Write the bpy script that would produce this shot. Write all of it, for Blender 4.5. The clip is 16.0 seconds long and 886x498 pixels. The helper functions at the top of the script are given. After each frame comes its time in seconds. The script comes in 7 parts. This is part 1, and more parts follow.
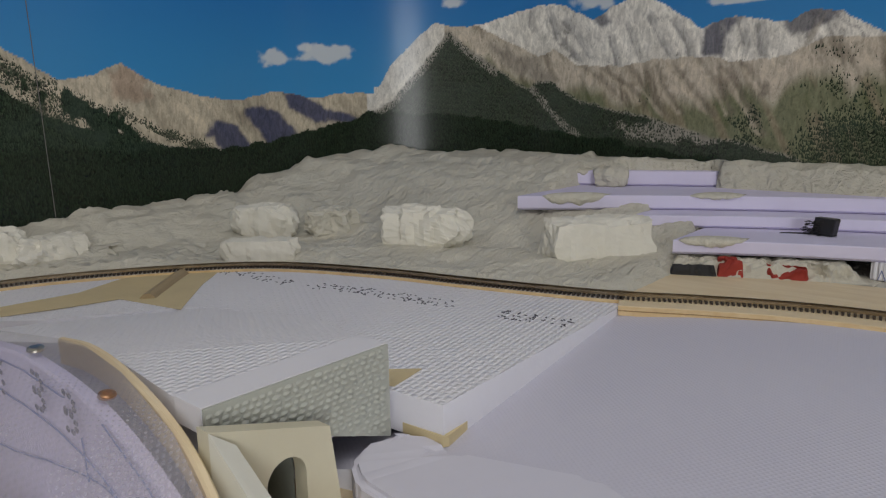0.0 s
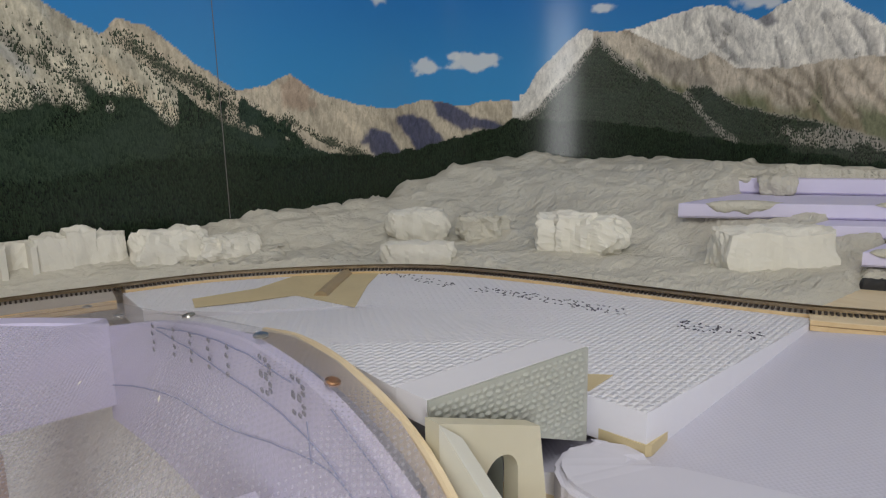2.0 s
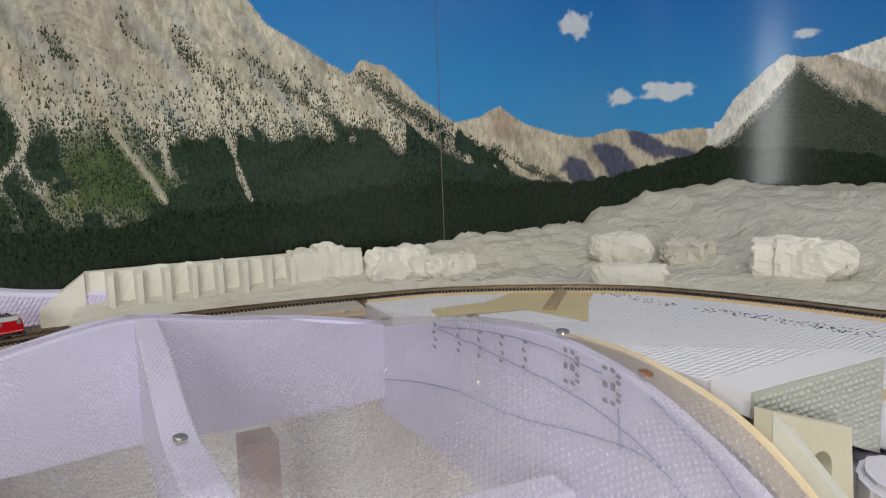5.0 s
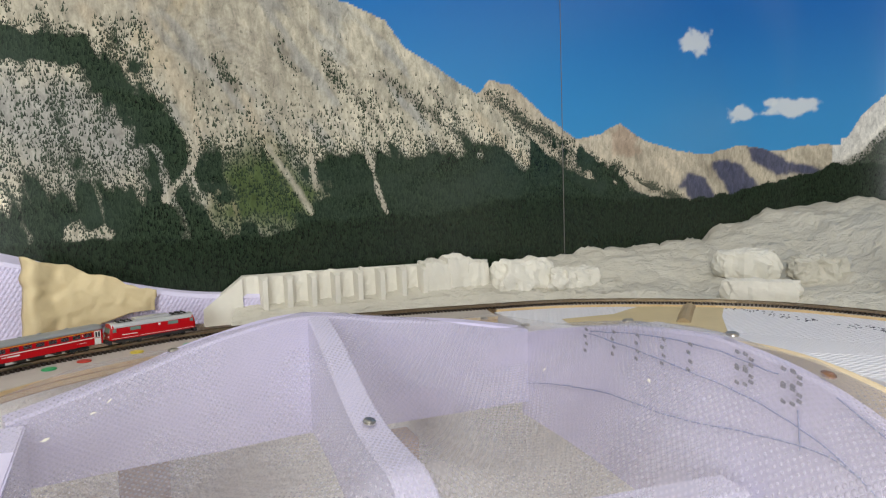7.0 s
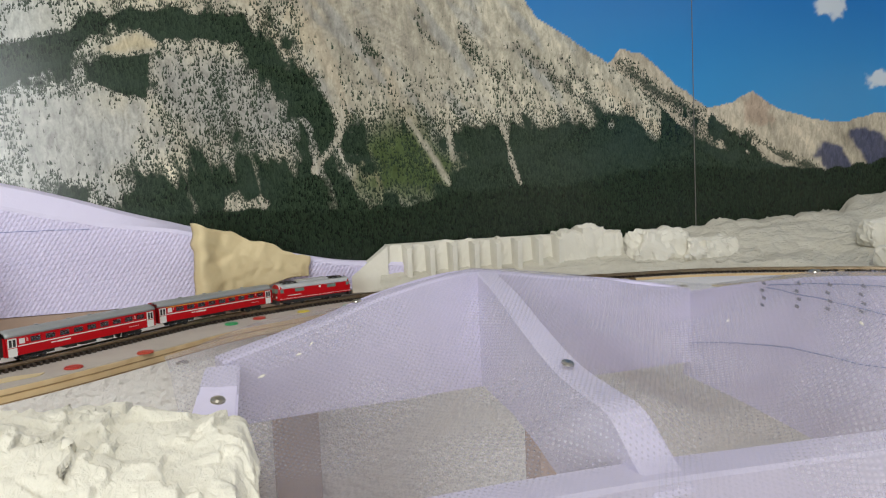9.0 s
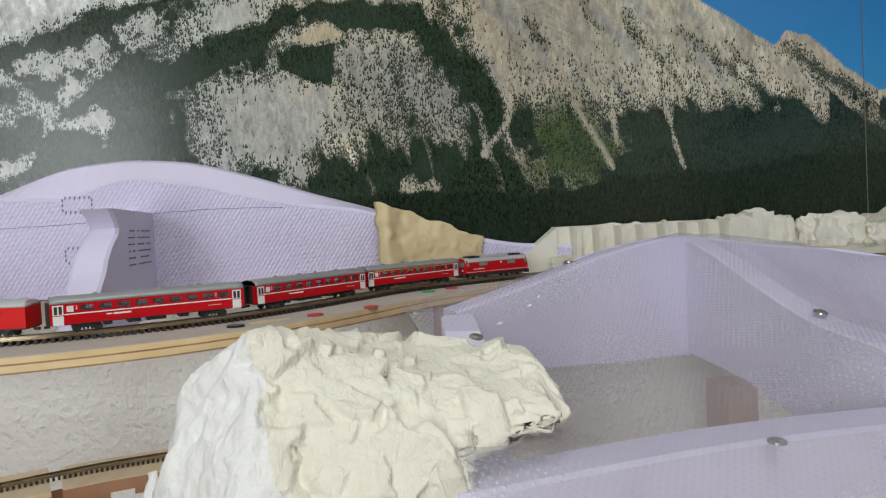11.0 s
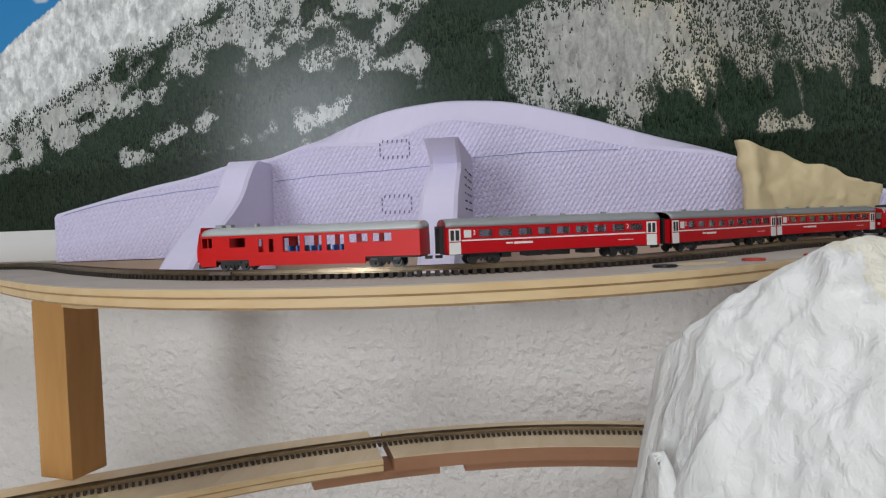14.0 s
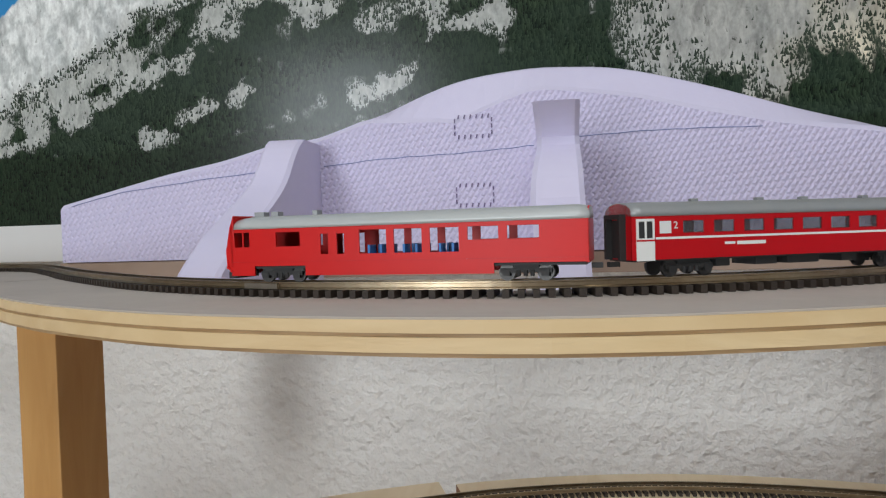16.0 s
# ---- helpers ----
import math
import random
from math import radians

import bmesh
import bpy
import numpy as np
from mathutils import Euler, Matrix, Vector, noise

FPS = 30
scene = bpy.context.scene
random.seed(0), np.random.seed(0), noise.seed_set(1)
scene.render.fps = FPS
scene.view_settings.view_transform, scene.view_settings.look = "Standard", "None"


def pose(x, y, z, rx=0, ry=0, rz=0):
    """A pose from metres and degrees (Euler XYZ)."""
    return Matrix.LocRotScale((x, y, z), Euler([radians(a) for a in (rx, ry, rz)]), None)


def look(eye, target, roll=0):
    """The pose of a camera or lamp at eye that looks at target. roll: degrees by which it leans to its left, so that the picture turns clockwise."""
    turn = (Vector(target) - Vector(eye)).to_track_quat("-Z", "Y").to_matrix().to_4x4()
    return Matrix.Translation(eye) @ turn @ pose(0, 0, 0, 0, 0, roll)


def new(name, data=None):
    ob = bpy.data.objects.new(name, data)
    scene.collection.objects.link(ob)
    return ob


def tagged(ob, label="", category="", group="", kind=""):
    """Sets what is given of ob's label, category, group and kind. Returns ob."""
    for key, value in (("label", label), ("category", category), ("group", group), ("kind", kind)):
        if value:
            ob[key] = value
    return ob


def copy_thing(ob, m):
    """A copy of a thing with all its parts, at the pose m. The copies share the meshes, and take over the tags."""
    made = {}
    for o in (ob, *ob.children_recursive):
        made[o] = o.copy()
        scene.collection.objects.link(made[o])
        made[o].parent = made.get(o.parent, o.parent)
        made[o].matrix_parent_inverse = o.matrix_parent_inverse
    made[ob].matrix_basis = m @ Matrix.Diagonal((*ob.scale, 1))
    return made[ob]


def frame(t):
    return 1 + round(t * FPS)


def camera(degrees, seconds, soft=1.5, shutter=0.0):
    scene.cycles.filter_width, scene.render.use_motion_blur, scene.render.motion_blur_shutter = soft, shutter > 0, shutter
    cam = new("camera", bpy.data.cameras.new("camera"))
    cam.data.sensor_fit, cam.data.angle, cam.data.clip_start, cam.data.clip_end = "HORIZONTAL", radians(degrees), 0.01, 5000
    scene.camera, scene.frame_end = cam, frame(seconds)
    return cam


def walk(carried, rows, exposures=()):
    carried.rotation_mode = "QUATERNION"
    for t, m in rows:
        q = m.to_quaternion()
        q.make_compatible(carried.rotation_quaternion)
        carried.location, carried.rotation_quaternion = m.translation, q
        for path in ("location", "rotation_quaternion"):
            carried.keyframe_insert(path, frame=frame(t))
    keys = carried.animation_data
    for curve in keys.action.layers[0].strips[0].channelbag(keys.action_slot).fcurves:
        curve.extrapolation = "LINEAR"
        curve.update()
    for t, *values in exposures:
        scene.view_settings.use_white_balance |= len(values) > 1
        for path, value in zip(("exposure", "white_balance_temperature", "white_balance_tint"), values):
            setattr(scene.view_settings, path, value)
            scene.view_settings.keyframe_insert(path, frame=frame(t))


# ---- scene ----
cam = camera(67.3, 16.0, 1.25)

PATH = [
    (0, (0.0411, 0.0799, 1.1714), (0.7928, 0.7100, 0.9767), -0.83),
    (0.5, (0.0345, 0.0908, 1.1693), (0.7526, 0.7594, 0.9761), -1.05),
    (1, (0.0238, 0.1066, 1.1682), (0.7121, 0.8076, 0.9814), -1.08),
    (1.5, (0.0143, 0.1159, 1.1658), (0.6777, 0.8418, 0.9842), -1.05),
    (2, (0.0011, 0.1226, 1.1652), (0.6419, 0.8700, 0.9897), -1.19),
    (2.5, (-0.0135, 0.1280, 1.1653), (0.6034, 0.8967, 0.9963), -1.29),
    (3, (-0.0338, 0.1303, 1.1664), (0.5618, 0.9165, 1.0018), -1.24),
    (3.5, (-0.0562, 0.1330, 1.1632), (0.5158, 0.9375, 1.0035), -1.11),
    (4, (-0.0765, 0.1355, 1.1594), (0.4688, 0.9610, 1.0135), -1.16),
    (4.2, (-0.0834, 0.1383, 1.1588), (0.4499, 0.9725, 1.0186), -1.24),
    (6.5, (-0.1678, 0.1530, 1.1488), (0.2456, 1.0594, 1.0617), -1.75),
    (7, (-0.1843, 0.1509, 1.1460), (0.2031, 1.0692, 1.0645), -1.44),
    (7.5, (-0.2034, 0.1576, 1.1391), (0.1557, 1.0872, 1.0561), -1.37),
    (8, (-0.2262, 0.1632, 1.1320), (0.1053, 1.1024, 1.0427), -1.79),
    (8.2, (-0.2370, 0.1660, 1.1287), (0.0853, 1.1080, 1.0345), -1.62),
    (10.3, (-0.3388, 0.1846, 1.0803), (-0.0997, 1.1547, 1.0379), -2.75),
    (10.5, (-0.3545, 0.1883, 1.0755), (-0.1273, 1.1613, 1.0353), -2.07),
    (11, (-0.3854, 0.1920, 1.0632), (-0.2011, 1.1742, 1.0280), -2.66),
    (11.5, (-0.4177, 0.1961, 1.0526), (-0.2888, 1.1874, 1.0277), -2.24),
    (12, (-0.4388, 0.1941, 1.0443), (-0.3605, 1.1904, 1.0106), -2.81),
    (12.5, (-0.4604, 0.1952, 1.0362), (-0.4441, 1.1944, 0.9998), -2.85),
    (13, (-0.4798, 0.1983, 1.0305), (-0.5196, 1.1970, 0.9979), -2.60),
    (13.5, (-0.5047, 0.2705, 1.0265), (-0.5809, 1.2670, 0.9921), -2.51),
    (14, (-0.5186, 0.3180, 1.0243), (-0.6302, 1.3112, 0.9928), -2.18),
    (14.5, (-0.5330, 0.3520, 1.0235), (-0.6618, 1.3437, 1.0183), -2.05),
    (15, (-0.5613, 0.4000, 1.0228), (-0.6717, 1.3939, 1.0148), -1.67),
    (15.5, (-0.5759, 0.4320, 1.0222), (-0.7096, 1.4229, 1.0054), -1.86),
    (16, (-0.5796, 0.4420, 1.0215), (-0.7349, 1.4295, 0.9956), -1.69),
]
walk(cam, [(t, look(eye, target, roll)) for t, eye, target, roll in PATH], [(0, -0.54, 6500, 10), (2.0, -0.2, 6500, 10), (3.5, -0.12, 6500, 9), (6.5, 0.31, 6500, 8), (7.5, 0.33, 6500, 8), (9.5, 0.07, 6450, 7), (11, -0.13, 6350, 7), (13, -0.5, 6200, 11), (14.5, -0.18, 6150, 9), (16, -0.19, 6150, 8)])

# ---- light ----
world = bpy.data.worlds.new("sky")
scene.world = world
world.use_nodes = True
wt = world.node_tree
sky = wt.nodes.new("ShaderNodeTexSky")
sky.sky_type, sky.sun_disc = "NISHITA", False
sky.sun_elevation, sky.sun_rotation = radians(40), radians(150)
wt.links.new(sky.outputs[0], wt.nodes["Background"].inputs[0])
wt.nodes["Background"].inputs[1].default_value = 0.12


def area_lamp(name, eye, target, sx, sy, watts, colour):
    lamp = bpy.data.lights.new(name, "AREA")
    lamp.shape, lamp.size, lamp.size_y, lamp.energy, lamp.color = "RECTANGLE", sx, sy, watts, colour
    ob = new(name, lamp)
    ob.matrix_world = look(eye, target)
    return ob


WIN_X, WIN_Z, WIN_W, WIN_H, BACK_Y = -1.75, 1.15, 0.9, 1.8, -2.4
area_lamp("window_light", (WIN_X, BACK_Y + 0.02, WIN_Z), (WIN_X + 0.5, 1.0, 1.05), WIN_W, WIN_H, 54.0, (0.97, 0.985, 1.0))
# Added overhead fill for upward faces; the closed ceiling holds no window or fitting.
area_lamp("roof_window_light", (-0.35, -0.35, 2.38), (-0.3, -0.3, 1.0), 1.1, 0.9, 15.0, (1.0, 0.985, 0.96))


# ---- materials ----


def nodes_of(name):
    m = bpy.data.materials.new(name)
    m.use_nodes = True
    t = m.node_tree
    return m, t, t.nodes["Principled BSDF"]


def mat(name, colour, colour2=None, scale=20.0, rough=0.6, metal=0.0, bump=0.0, bump_scale=None, detail=6.0, contrast=0.35, spec=0.5, bump_dist=0.001):
    """A surface of two tones, mixed by noise at two scales, with a fine relief."""
    m, t, b = nodes_of(name)
    n, l = t.nodes, t.links
    b.inputs["Roughness"].default_value, b.inputs["Metallic"].default_value = rough, metal
    b.inputs["Specular IOR Level"].default_value = spec
    co = n.new("ShaderNodeTexCoord").outputs["Object"]
    colour2 = colour2 or tuple(c * 0.8 for c in colour)
    na, nb = n.new("ShaderNodeTexNoise"), n.new("ShaderNodeTexNoise")
    na.inputs["Scale"].default_value, na.inputs["Detail"].default_value = scale, detail
    nb.inputs["Scale"].default_value, nb.inputs["Detail"].default_value = scale * 7.3, 3.0
    l.new(co, na.inputs["Vector"]), l.new(co, nb.inputs["Vector"])
    add = n.new("ShaderNodeMath")
    add.operation = "MULTIPLY_ADD"
    l.new(nb.outputs["Fac"], add.inputs[0])
    add.inputs[1].default_value = 0.4
    l.new(na.outputs["Fac"], add.inputs[2])
    ramp = n.new("ShaderNodeMapRange")
    ramp.inputs["From Min"].default_value, ramp.inputs["From Max"].default_value = 0.7 - contrast, 0.7 + contrast
    l.new(add.outputs[0], ramp.inputs["Value"])
    mix = n.new("ShaderNodeMix")
    mix.data_type = "RGBA"
    mix.inputs["A"].default_value, mix.inputs["B"].default_value = (*colour2, 1), (*colour, 1)
    l.new(ramp.outputs[0], mix.inputs["Factor"])
    l.new(mix.outputs["Result"], b.inputs["Base Color"])
    if bump:
        bn = n.new("ShaderNodeTexNoise")
        bn.inputs["Scale"].default_value, bn.inputs["Detail"].default_value = bump_scale or scale * 4, 5.0
        l.new(co, bn.inputs["Vector"])
        bu = n.new("ShaderNodeBump")
        bu.inputs["Strength"].default_value, bu.inputs["Distance"].default_value = bump, bump_dist
        l.new(bn.outputs["Fac"], bu.inputs["Height"])
        l.new(bu.outputs[0], b.inputs["Normal"])
    return m


def foam_material(name, colour, colour2, grid=170.0, strength=0.5, rough=0.5, deep=0.001, turn=(0.5, 0.6, 0.78)):
    """Extruded foam board: a stamped waffle of fine diagonal dashes."""
    m = mat(name, colour, colour2, scale=9.0, rough=rough, contrast=0.5, spec=0.35)
    t = m.node_tree
    n, l, b = t.nodes, t.links, t.nodes["Principled BSDF"]
    co = n.new("ShaderNodeTexCoord").outputs["Object"]
    mp = n.new("ShaderNodeMapping")
    mp.inputs["Rotation"].default_value = turn
    l.new(co, mp.inputs["Vector"])
    wa, wb = n.new("ShaderNodeTexWave"), n.new("ShaderNodeTexWave")
    wa.bands_direction, wb.bands_direction = "X", "Y"
    for w in (wa, wb):
        w.inputs["Scale"].default_value, w.inputs["Distortion"].default_value = grid / 3.1, 0.4
        l.new(mp.outputs[0], w.inputs["Vector"])
    mul = n.new("ShaderNodeMath")
    mul.operation = "MULTIPLY"
    l.new(wa.outputs["Fac"], mul.inputs[0]), l.new(wb.outputs["Fac"], mul.inputs[1])
    bu = n.new("ShaderNodeBump")
    bu.inputs["Strength"].default_value, bu.inputs["Distance"].default_value = strength, deep
    l.new(mul.outputs[0], bu.inputs["Height"])
    l.new(bu.outputs[0], b.inputs["Normal"])
    return m


def embossed(name, c1, c2, turn, width, row, deep):
    """Foam board embossed with staggered short dashes."""
    m = mat(name, c1, c2, scale=9.0, rough=0.5, contrast=0.5, spec=0.35)
    t = m.node_tree
    n, l = t.nodes, t.links
    mp = n.new("ShaderNodeMapping")
    mp.inputs["Rotation"].default_value = turn
    l.new(n.new("ShaderNodeTexCoord").outputs["Object"], mp.inputs["Vector"])
    br = n.new("ShaderNodeTexBrick")
    br.inputs["Scale"].default_value, br.inputs["Brick Width"].default_value, br.inputs["Row Height"].default_value = 1.0, width, row
    br.inputs["Mortar Size"].default_value, br.inputs["Mortar Smooth"].default_value = row * 0.46, 1.0
    l.new(mp.outputs[0], br.inputs["Vector"])
    bu = n.new("ShaderNodeBump")
    bu.invert = True
    bu.inputs["Strength"].default_value, bu.inputs["Distance"].default_value = 0.8, deep
    l.new(br.outputs["Fac"], bu.inputs["Height"])
    l.new(bu.outputs[0], t.nodes["Principled BSDF"].inputs["Normal"])
    return m


SHEET_FOAM = embossed("lavender_sheet_foam", (0.72, 0.675, 0.885), (0.67, 0.62, 0.84), (math.pi / 2, 0.0, 1.0), 0.0064, 0.0040, 0.0009)
LAVENDER = foam_material("lavender_foam", (0.72, 0.675, 0.885), (0.67, 0.62, 0.84), 270.0, 0.18)
WHITE_FOAM = embossed("white_foam", (0.88, 0.87, 0.91), (0.84, 0.83, 0.88), (0.0, 0.0, -0.12), 0.0082, 0.0052, 0.0015)
BASE_FOAM = foam_material("base_foam", (0.62, 0.61, 0.70), (0.57, 0.56, 0.66), 330.0, 0.25, 0.5, 0.001, (0.0, 0.0, 0.62))
CUT_FOAM = mat("cut_foam", (0.74, 0.70, 0.88), (0.69, 0.65, 0.84), 12.0, 0.7, bump=0.2, bump_scale=300.0)


def smeared(name, c1, c2, scale, stretch, dist, rough=0.85):
    """Trowelled plaster: sharp ridges left by the tool, drawn out one way, over a fine grain."""
    m = mat(name, c1, c2, 12.0, rough)
    t = m.node_tree
    n, l = t.nodes, t.links
    co = n.new("ShaderNodeTexCoord").outputs["Object"]
    mp = n.new("ShaderNodeMapping")
    mp.inputs["Rotation"].default_value, mp.inputs["Scale"].default_value = (0.0, 0.0, 0.75), stretch
    l.new(co, mp.inputs["Vector"])
    height = None
    for kind, k, weight in (("RIDGED_MULTIFRACTAL", 1.0, 0.30), ("FBM", 3.5, 0.5), ("FBM", 13.0, 0.12)):
        w = n.new("ShaderNodeTexNoise")
        w.noise_type = kind
        w.inputs["Scale"].default_value, w.inputs["Detail"].default_value, w.inputs["Distortion"].default_value = scale * k, 4.0, 0.9
        l.new(mp.outputs[0], w.inputs["Vector"])
        a = n.new("ShaderNodeMath")
        a.operation = "MULTIPLY_ADD"
        l.new(w.outputs["Fac"], a.inputs[0])
        a.inputs[1].default_value = weight
        if height is None:
            a.inputs[2].default_value = 0.0
        else:
            l.new(height, a.inputs[2])
        height = a.outputs[0]
    bu = n.new("ShaderNodeBump")
    bu.inputs["Strength"].default_value, bu.inputs["Distance"].default_value = 0.9, dist
    l.new(height, bu.inputs["Height"])
    l.new(bu.outputs[0], t.nodes["Principled BSDF"].inputs["Normal"])
    return m


GREY_PLASTER = smeared("grey_plaster", (0.67, 0.64, 0.545), (0.56, 0.53, 0.445), 22.0, (0.4, 1.0, 1.0), 0.014)
WHITE_PLASTER = smeared("white_plaster", (0.80, 0.77, 0.66), (0.71, 0.68, 0.57), 26.0, (1.0, 0.6, 0.7), 0.011)
CAST_ROCK = mat("cast_rock", (0.84, 0.81, 0.71), (0.73, 0.70, 0.61), 22.0, 0.85, bump=0.5, bump_scale=120.0, bump_dist=0.002)
CAST_STONE = mat("cast_stone", (0.47, 0.48, 0.43), (0.40, 0.41, 0.37), 30.0, 0.8, bump=0.5, bump_scale=400.0)
CREAM = mat("cream_resin", (0.68, 0.64, 0.49), (0.62, 0.58, 0.44), 16.0, 0.6, bump=0.15, bump_scale=150.0)
WALL = mat("wall_paint", (0.86, 0.84, 0.80), (0.82, 0.80, 0.76), 8.0, 0.9, bump=1.0, bump_scale=100.0, bump_dist=0.0075)
# Dark tone for the unseen walls, set low to cut bounce and reflected veil.
LOW_BOUNCE_PAINT = mat("low_bounce_paint", (0.20, 0.19, 0.175), (0.17, 0.16, 0.15), 3.0, 0.9)
PLAIN = mat("plain_paint", (0.72, 0.71, 0.69), (0.68, 0.67, 0.65), 3.0, 0.9)
FLOORING = mat("floor_boards", (0.35, 0.25, 0.16), (0.28, 0.19, 0.12), 4.0, 0.5)
TAPE = mat("masking_tape", (0.68, 0.56, 0.33), (0.60, 0.49, 0.28), 30.0, 0.6, bump=0.4, bump_scale=200.0)
BOARD_TOP = mat("board_paint", (0.52, 0.47, 0.42), (0.43, 0.385, 0.345), 15.0, 0.95, spec=0.12, bump=0.3, bump_scale=220.0)
TIE = mat("tie", (0.025, 0.018, 0.013), (0.05, 0.035, 0.025), 200.0, 0.6)
RAIL = mat("rail", (0.50, 0.42, 0.30), (0.30, 0.22, 0.13), 90.0, 0.3, metal=1.0)
STEEL = mat("steel", (0.62, 0.58, 0.50), (0.45, 0.42, 0.36), 300.0, 0.28, metal=1.0)
COPPER = mat("copper", (0.62, 0.36, 0.22), (0.45, 0.24, 0.13), 300.0, 0.3, metal=1.0)
INK = mat("ink", (0.03, 0.03, 0.06), None, 50.0, 0.6)
BLUE_INK = mat("blue_ink", (0.22, 0.26, 0.50), None, 50.0, 0.6)


def wood(name, c1, c2, axis="X", scale=14.0, rough=0.55):
    m, t, b = nodes_of(name)
    n, l = t.nodes, t.links
    b.inputs["Roughness"].default_value = rough
    co = n.new("ShaderNodeTexCoord").outputs["Object"]
    mp = n.new("ShaderNodeMapping")
    mp.inputs["Scale"].default_value = {"X": (0.12, 1, 1), "Y": (1, 0.12, 1), "Z": (1, 1, 0.12)}[axis]
    l.new(co, mp.inputs["Vector"])
    w = n.new("ShaderNodeTexNoise")
    w.inputs["Scale"].default_value, w.inputs["Detail"].default_value, w.inputs["Distortion"].default_value = scale * 6, 8.0, 0.6
    l.new(mp.outputs[0], w.inputs["Vector"])
    mr = n.new("ShaderNodeMapRange")
    mr.inputs["From Min"].default_value, mr.inputs["From Max"].default_value = 0.3, 0.7
    l.new(w.outputs["Fac"], mr.inputs["Value"])
    mix = n.new("ShaderNodeMix")
    mix.data_type = "RGBA"
    mix.inputs["A"].default_value, mix.inputs["B"].default_value = (*c1, 1), (*c2, 1)
    l.new(mr.outputs[0], mix.inputs["Factor"])
    l.new(mix.outputs["Result"], b.inputs["Base Color"])
    bu = n.new("ShaderNodeBump")
    bu.inputs["Strength"].default_value, bu.inputs["Distance"].default_value = 0.8, 0.0012
    l.new(w.outputs["Fac"], bu.inputs["Height"])
    l.new(bu.outputs[0], b.inputs["Normal"])
    return m


PLY_LIGHT = wood("ply_light", (0.66, 0.47, 0.24), (0.76, 0.58, 0.33))
PLY_DARK = wood("ply_dark", (0.36, 0.22, 0.10), (0.50, 0.34, 0.17), scale=30.0)
POST_WOOD = wood("post_wood", (0.50, 0.25, 0.07), (0.60, 0.33, 0.11), "Z")
PALE_WOOD = wood("pale_wood", (0.75, 0.60, 0.38), (0.82, 0.68, 0.46), "Y")

# ---- shapes ----


def mesh_of(name, verts, faces, material, smooth=False):
    me = bpy.data.meshes.new(name)
    me.from_pydata([tuple(v) for v in verts], [], faces)
    me.validate()
    me.materials.append(material)
    if smooth:
        me.shade_smooth()
    return me


def finish(bm, name, material, smooth=False, normals=True):
    if normals:
        bmesh.ops.recalc_face_normals(bm, faces=bm.faces)
    me = bpy.data.meshes.new(name)
    bm.to_mesh(me)
    bm.free()
    me.materials.append(material)
    if smooth:
        me.shade_smooth()
    return me


def part(name, bm, material, parent, label="", smooth=False):
    ob = new(name, finish(bm, name, material, smooth))
    ob.parent = parent
    if label:
        ob["label"] = label
    return ob


def thing(name, bm, material, label, category, kind="", group="", smooth=False):
    return tagged(new(name, finish(bm, name, material, smooth)), label, category, group, kind)


def empty(name, place, label, category, group=""):
    ob = new(name)
    ob.location = place
    return tagged(ob, label, category, group)


def box(bm, x0, x1, y0, y1, z0, z1, bevel=0.0):
    vs = [bm.verts.new((x, y, z)) for z in (z0, z1) for y in (y0, y1) for x in (x0, x1)]
    fs = [bm.faces.new([vs[i] for i in f]) for f in ((0, 2, 3, 1), (4, 5, 7, 6), (0, 1, 5, 4), (2, 6, 7, 3), (0, 4, 6, 2), (1, 3, 7, 5))]
    if bevel:
        es = list({e for f in fs for e in f.edges})
        bmesh.ops.bevel(bm, geom=es, offset=bevel, segments=2, profile=0.6, affect="EDGES")
    return bm


def prism(bm, outline, z0, z1):
    """A plan outline raised from z0 to z1; either may be a list, one height a corner."""
    n = len(outline)
    lo = z0 if isinstance(z0, (list, tuple)) else [z0] * n
    hi = z1 if isinstance(z1, (list, tuple)) else [z1] * n
    a = [bm.verts.new((x, y, z)) for (x, y), z in zip(outline, lo)]
    b = [bm.verts.new((x, y, z)) for (x, y), z in zip(outline, hi)]
    bm.faces.new(a[::-1]), bm.faces.new(b)
    for i in range(n):
        bm.faces.new((a[i], a[(i + 1) % n], b[(i + 1) % n], b[i]))
    return bm


def cyl(bm, x, y, z0, z1, r0, r1=None, seg=16, axis="z"):
    r1 = r0 if r1 is None else r1
    rings = []
    for z, r in ((z0, r0), (z1, r1)):
        ring = []
        for i in range(seg):
            a = 2 * math.pi * i / seg
            p = (x + r * math.cos(a), y + r * math.sin(a), z)
            if axis == "y":
                p = (x + r * math.cos(a), z, y + r * math.sin(a))
            if axis == "x":
                p = (z, x + r * math.cos(a), y + r * math.sin(a))
            ring.append(bm.verts.new(p))
        rings.append(ring)
    bm.faces.new(rings[0][::-1]), bm.faces.new(rings[1])
    for i in range(seg):
        bm.faces.new((rings[0][i], rings[0][(i + 1) % seg], rings[1][(i + 1) % seg], rings[1][i]))
    return bm


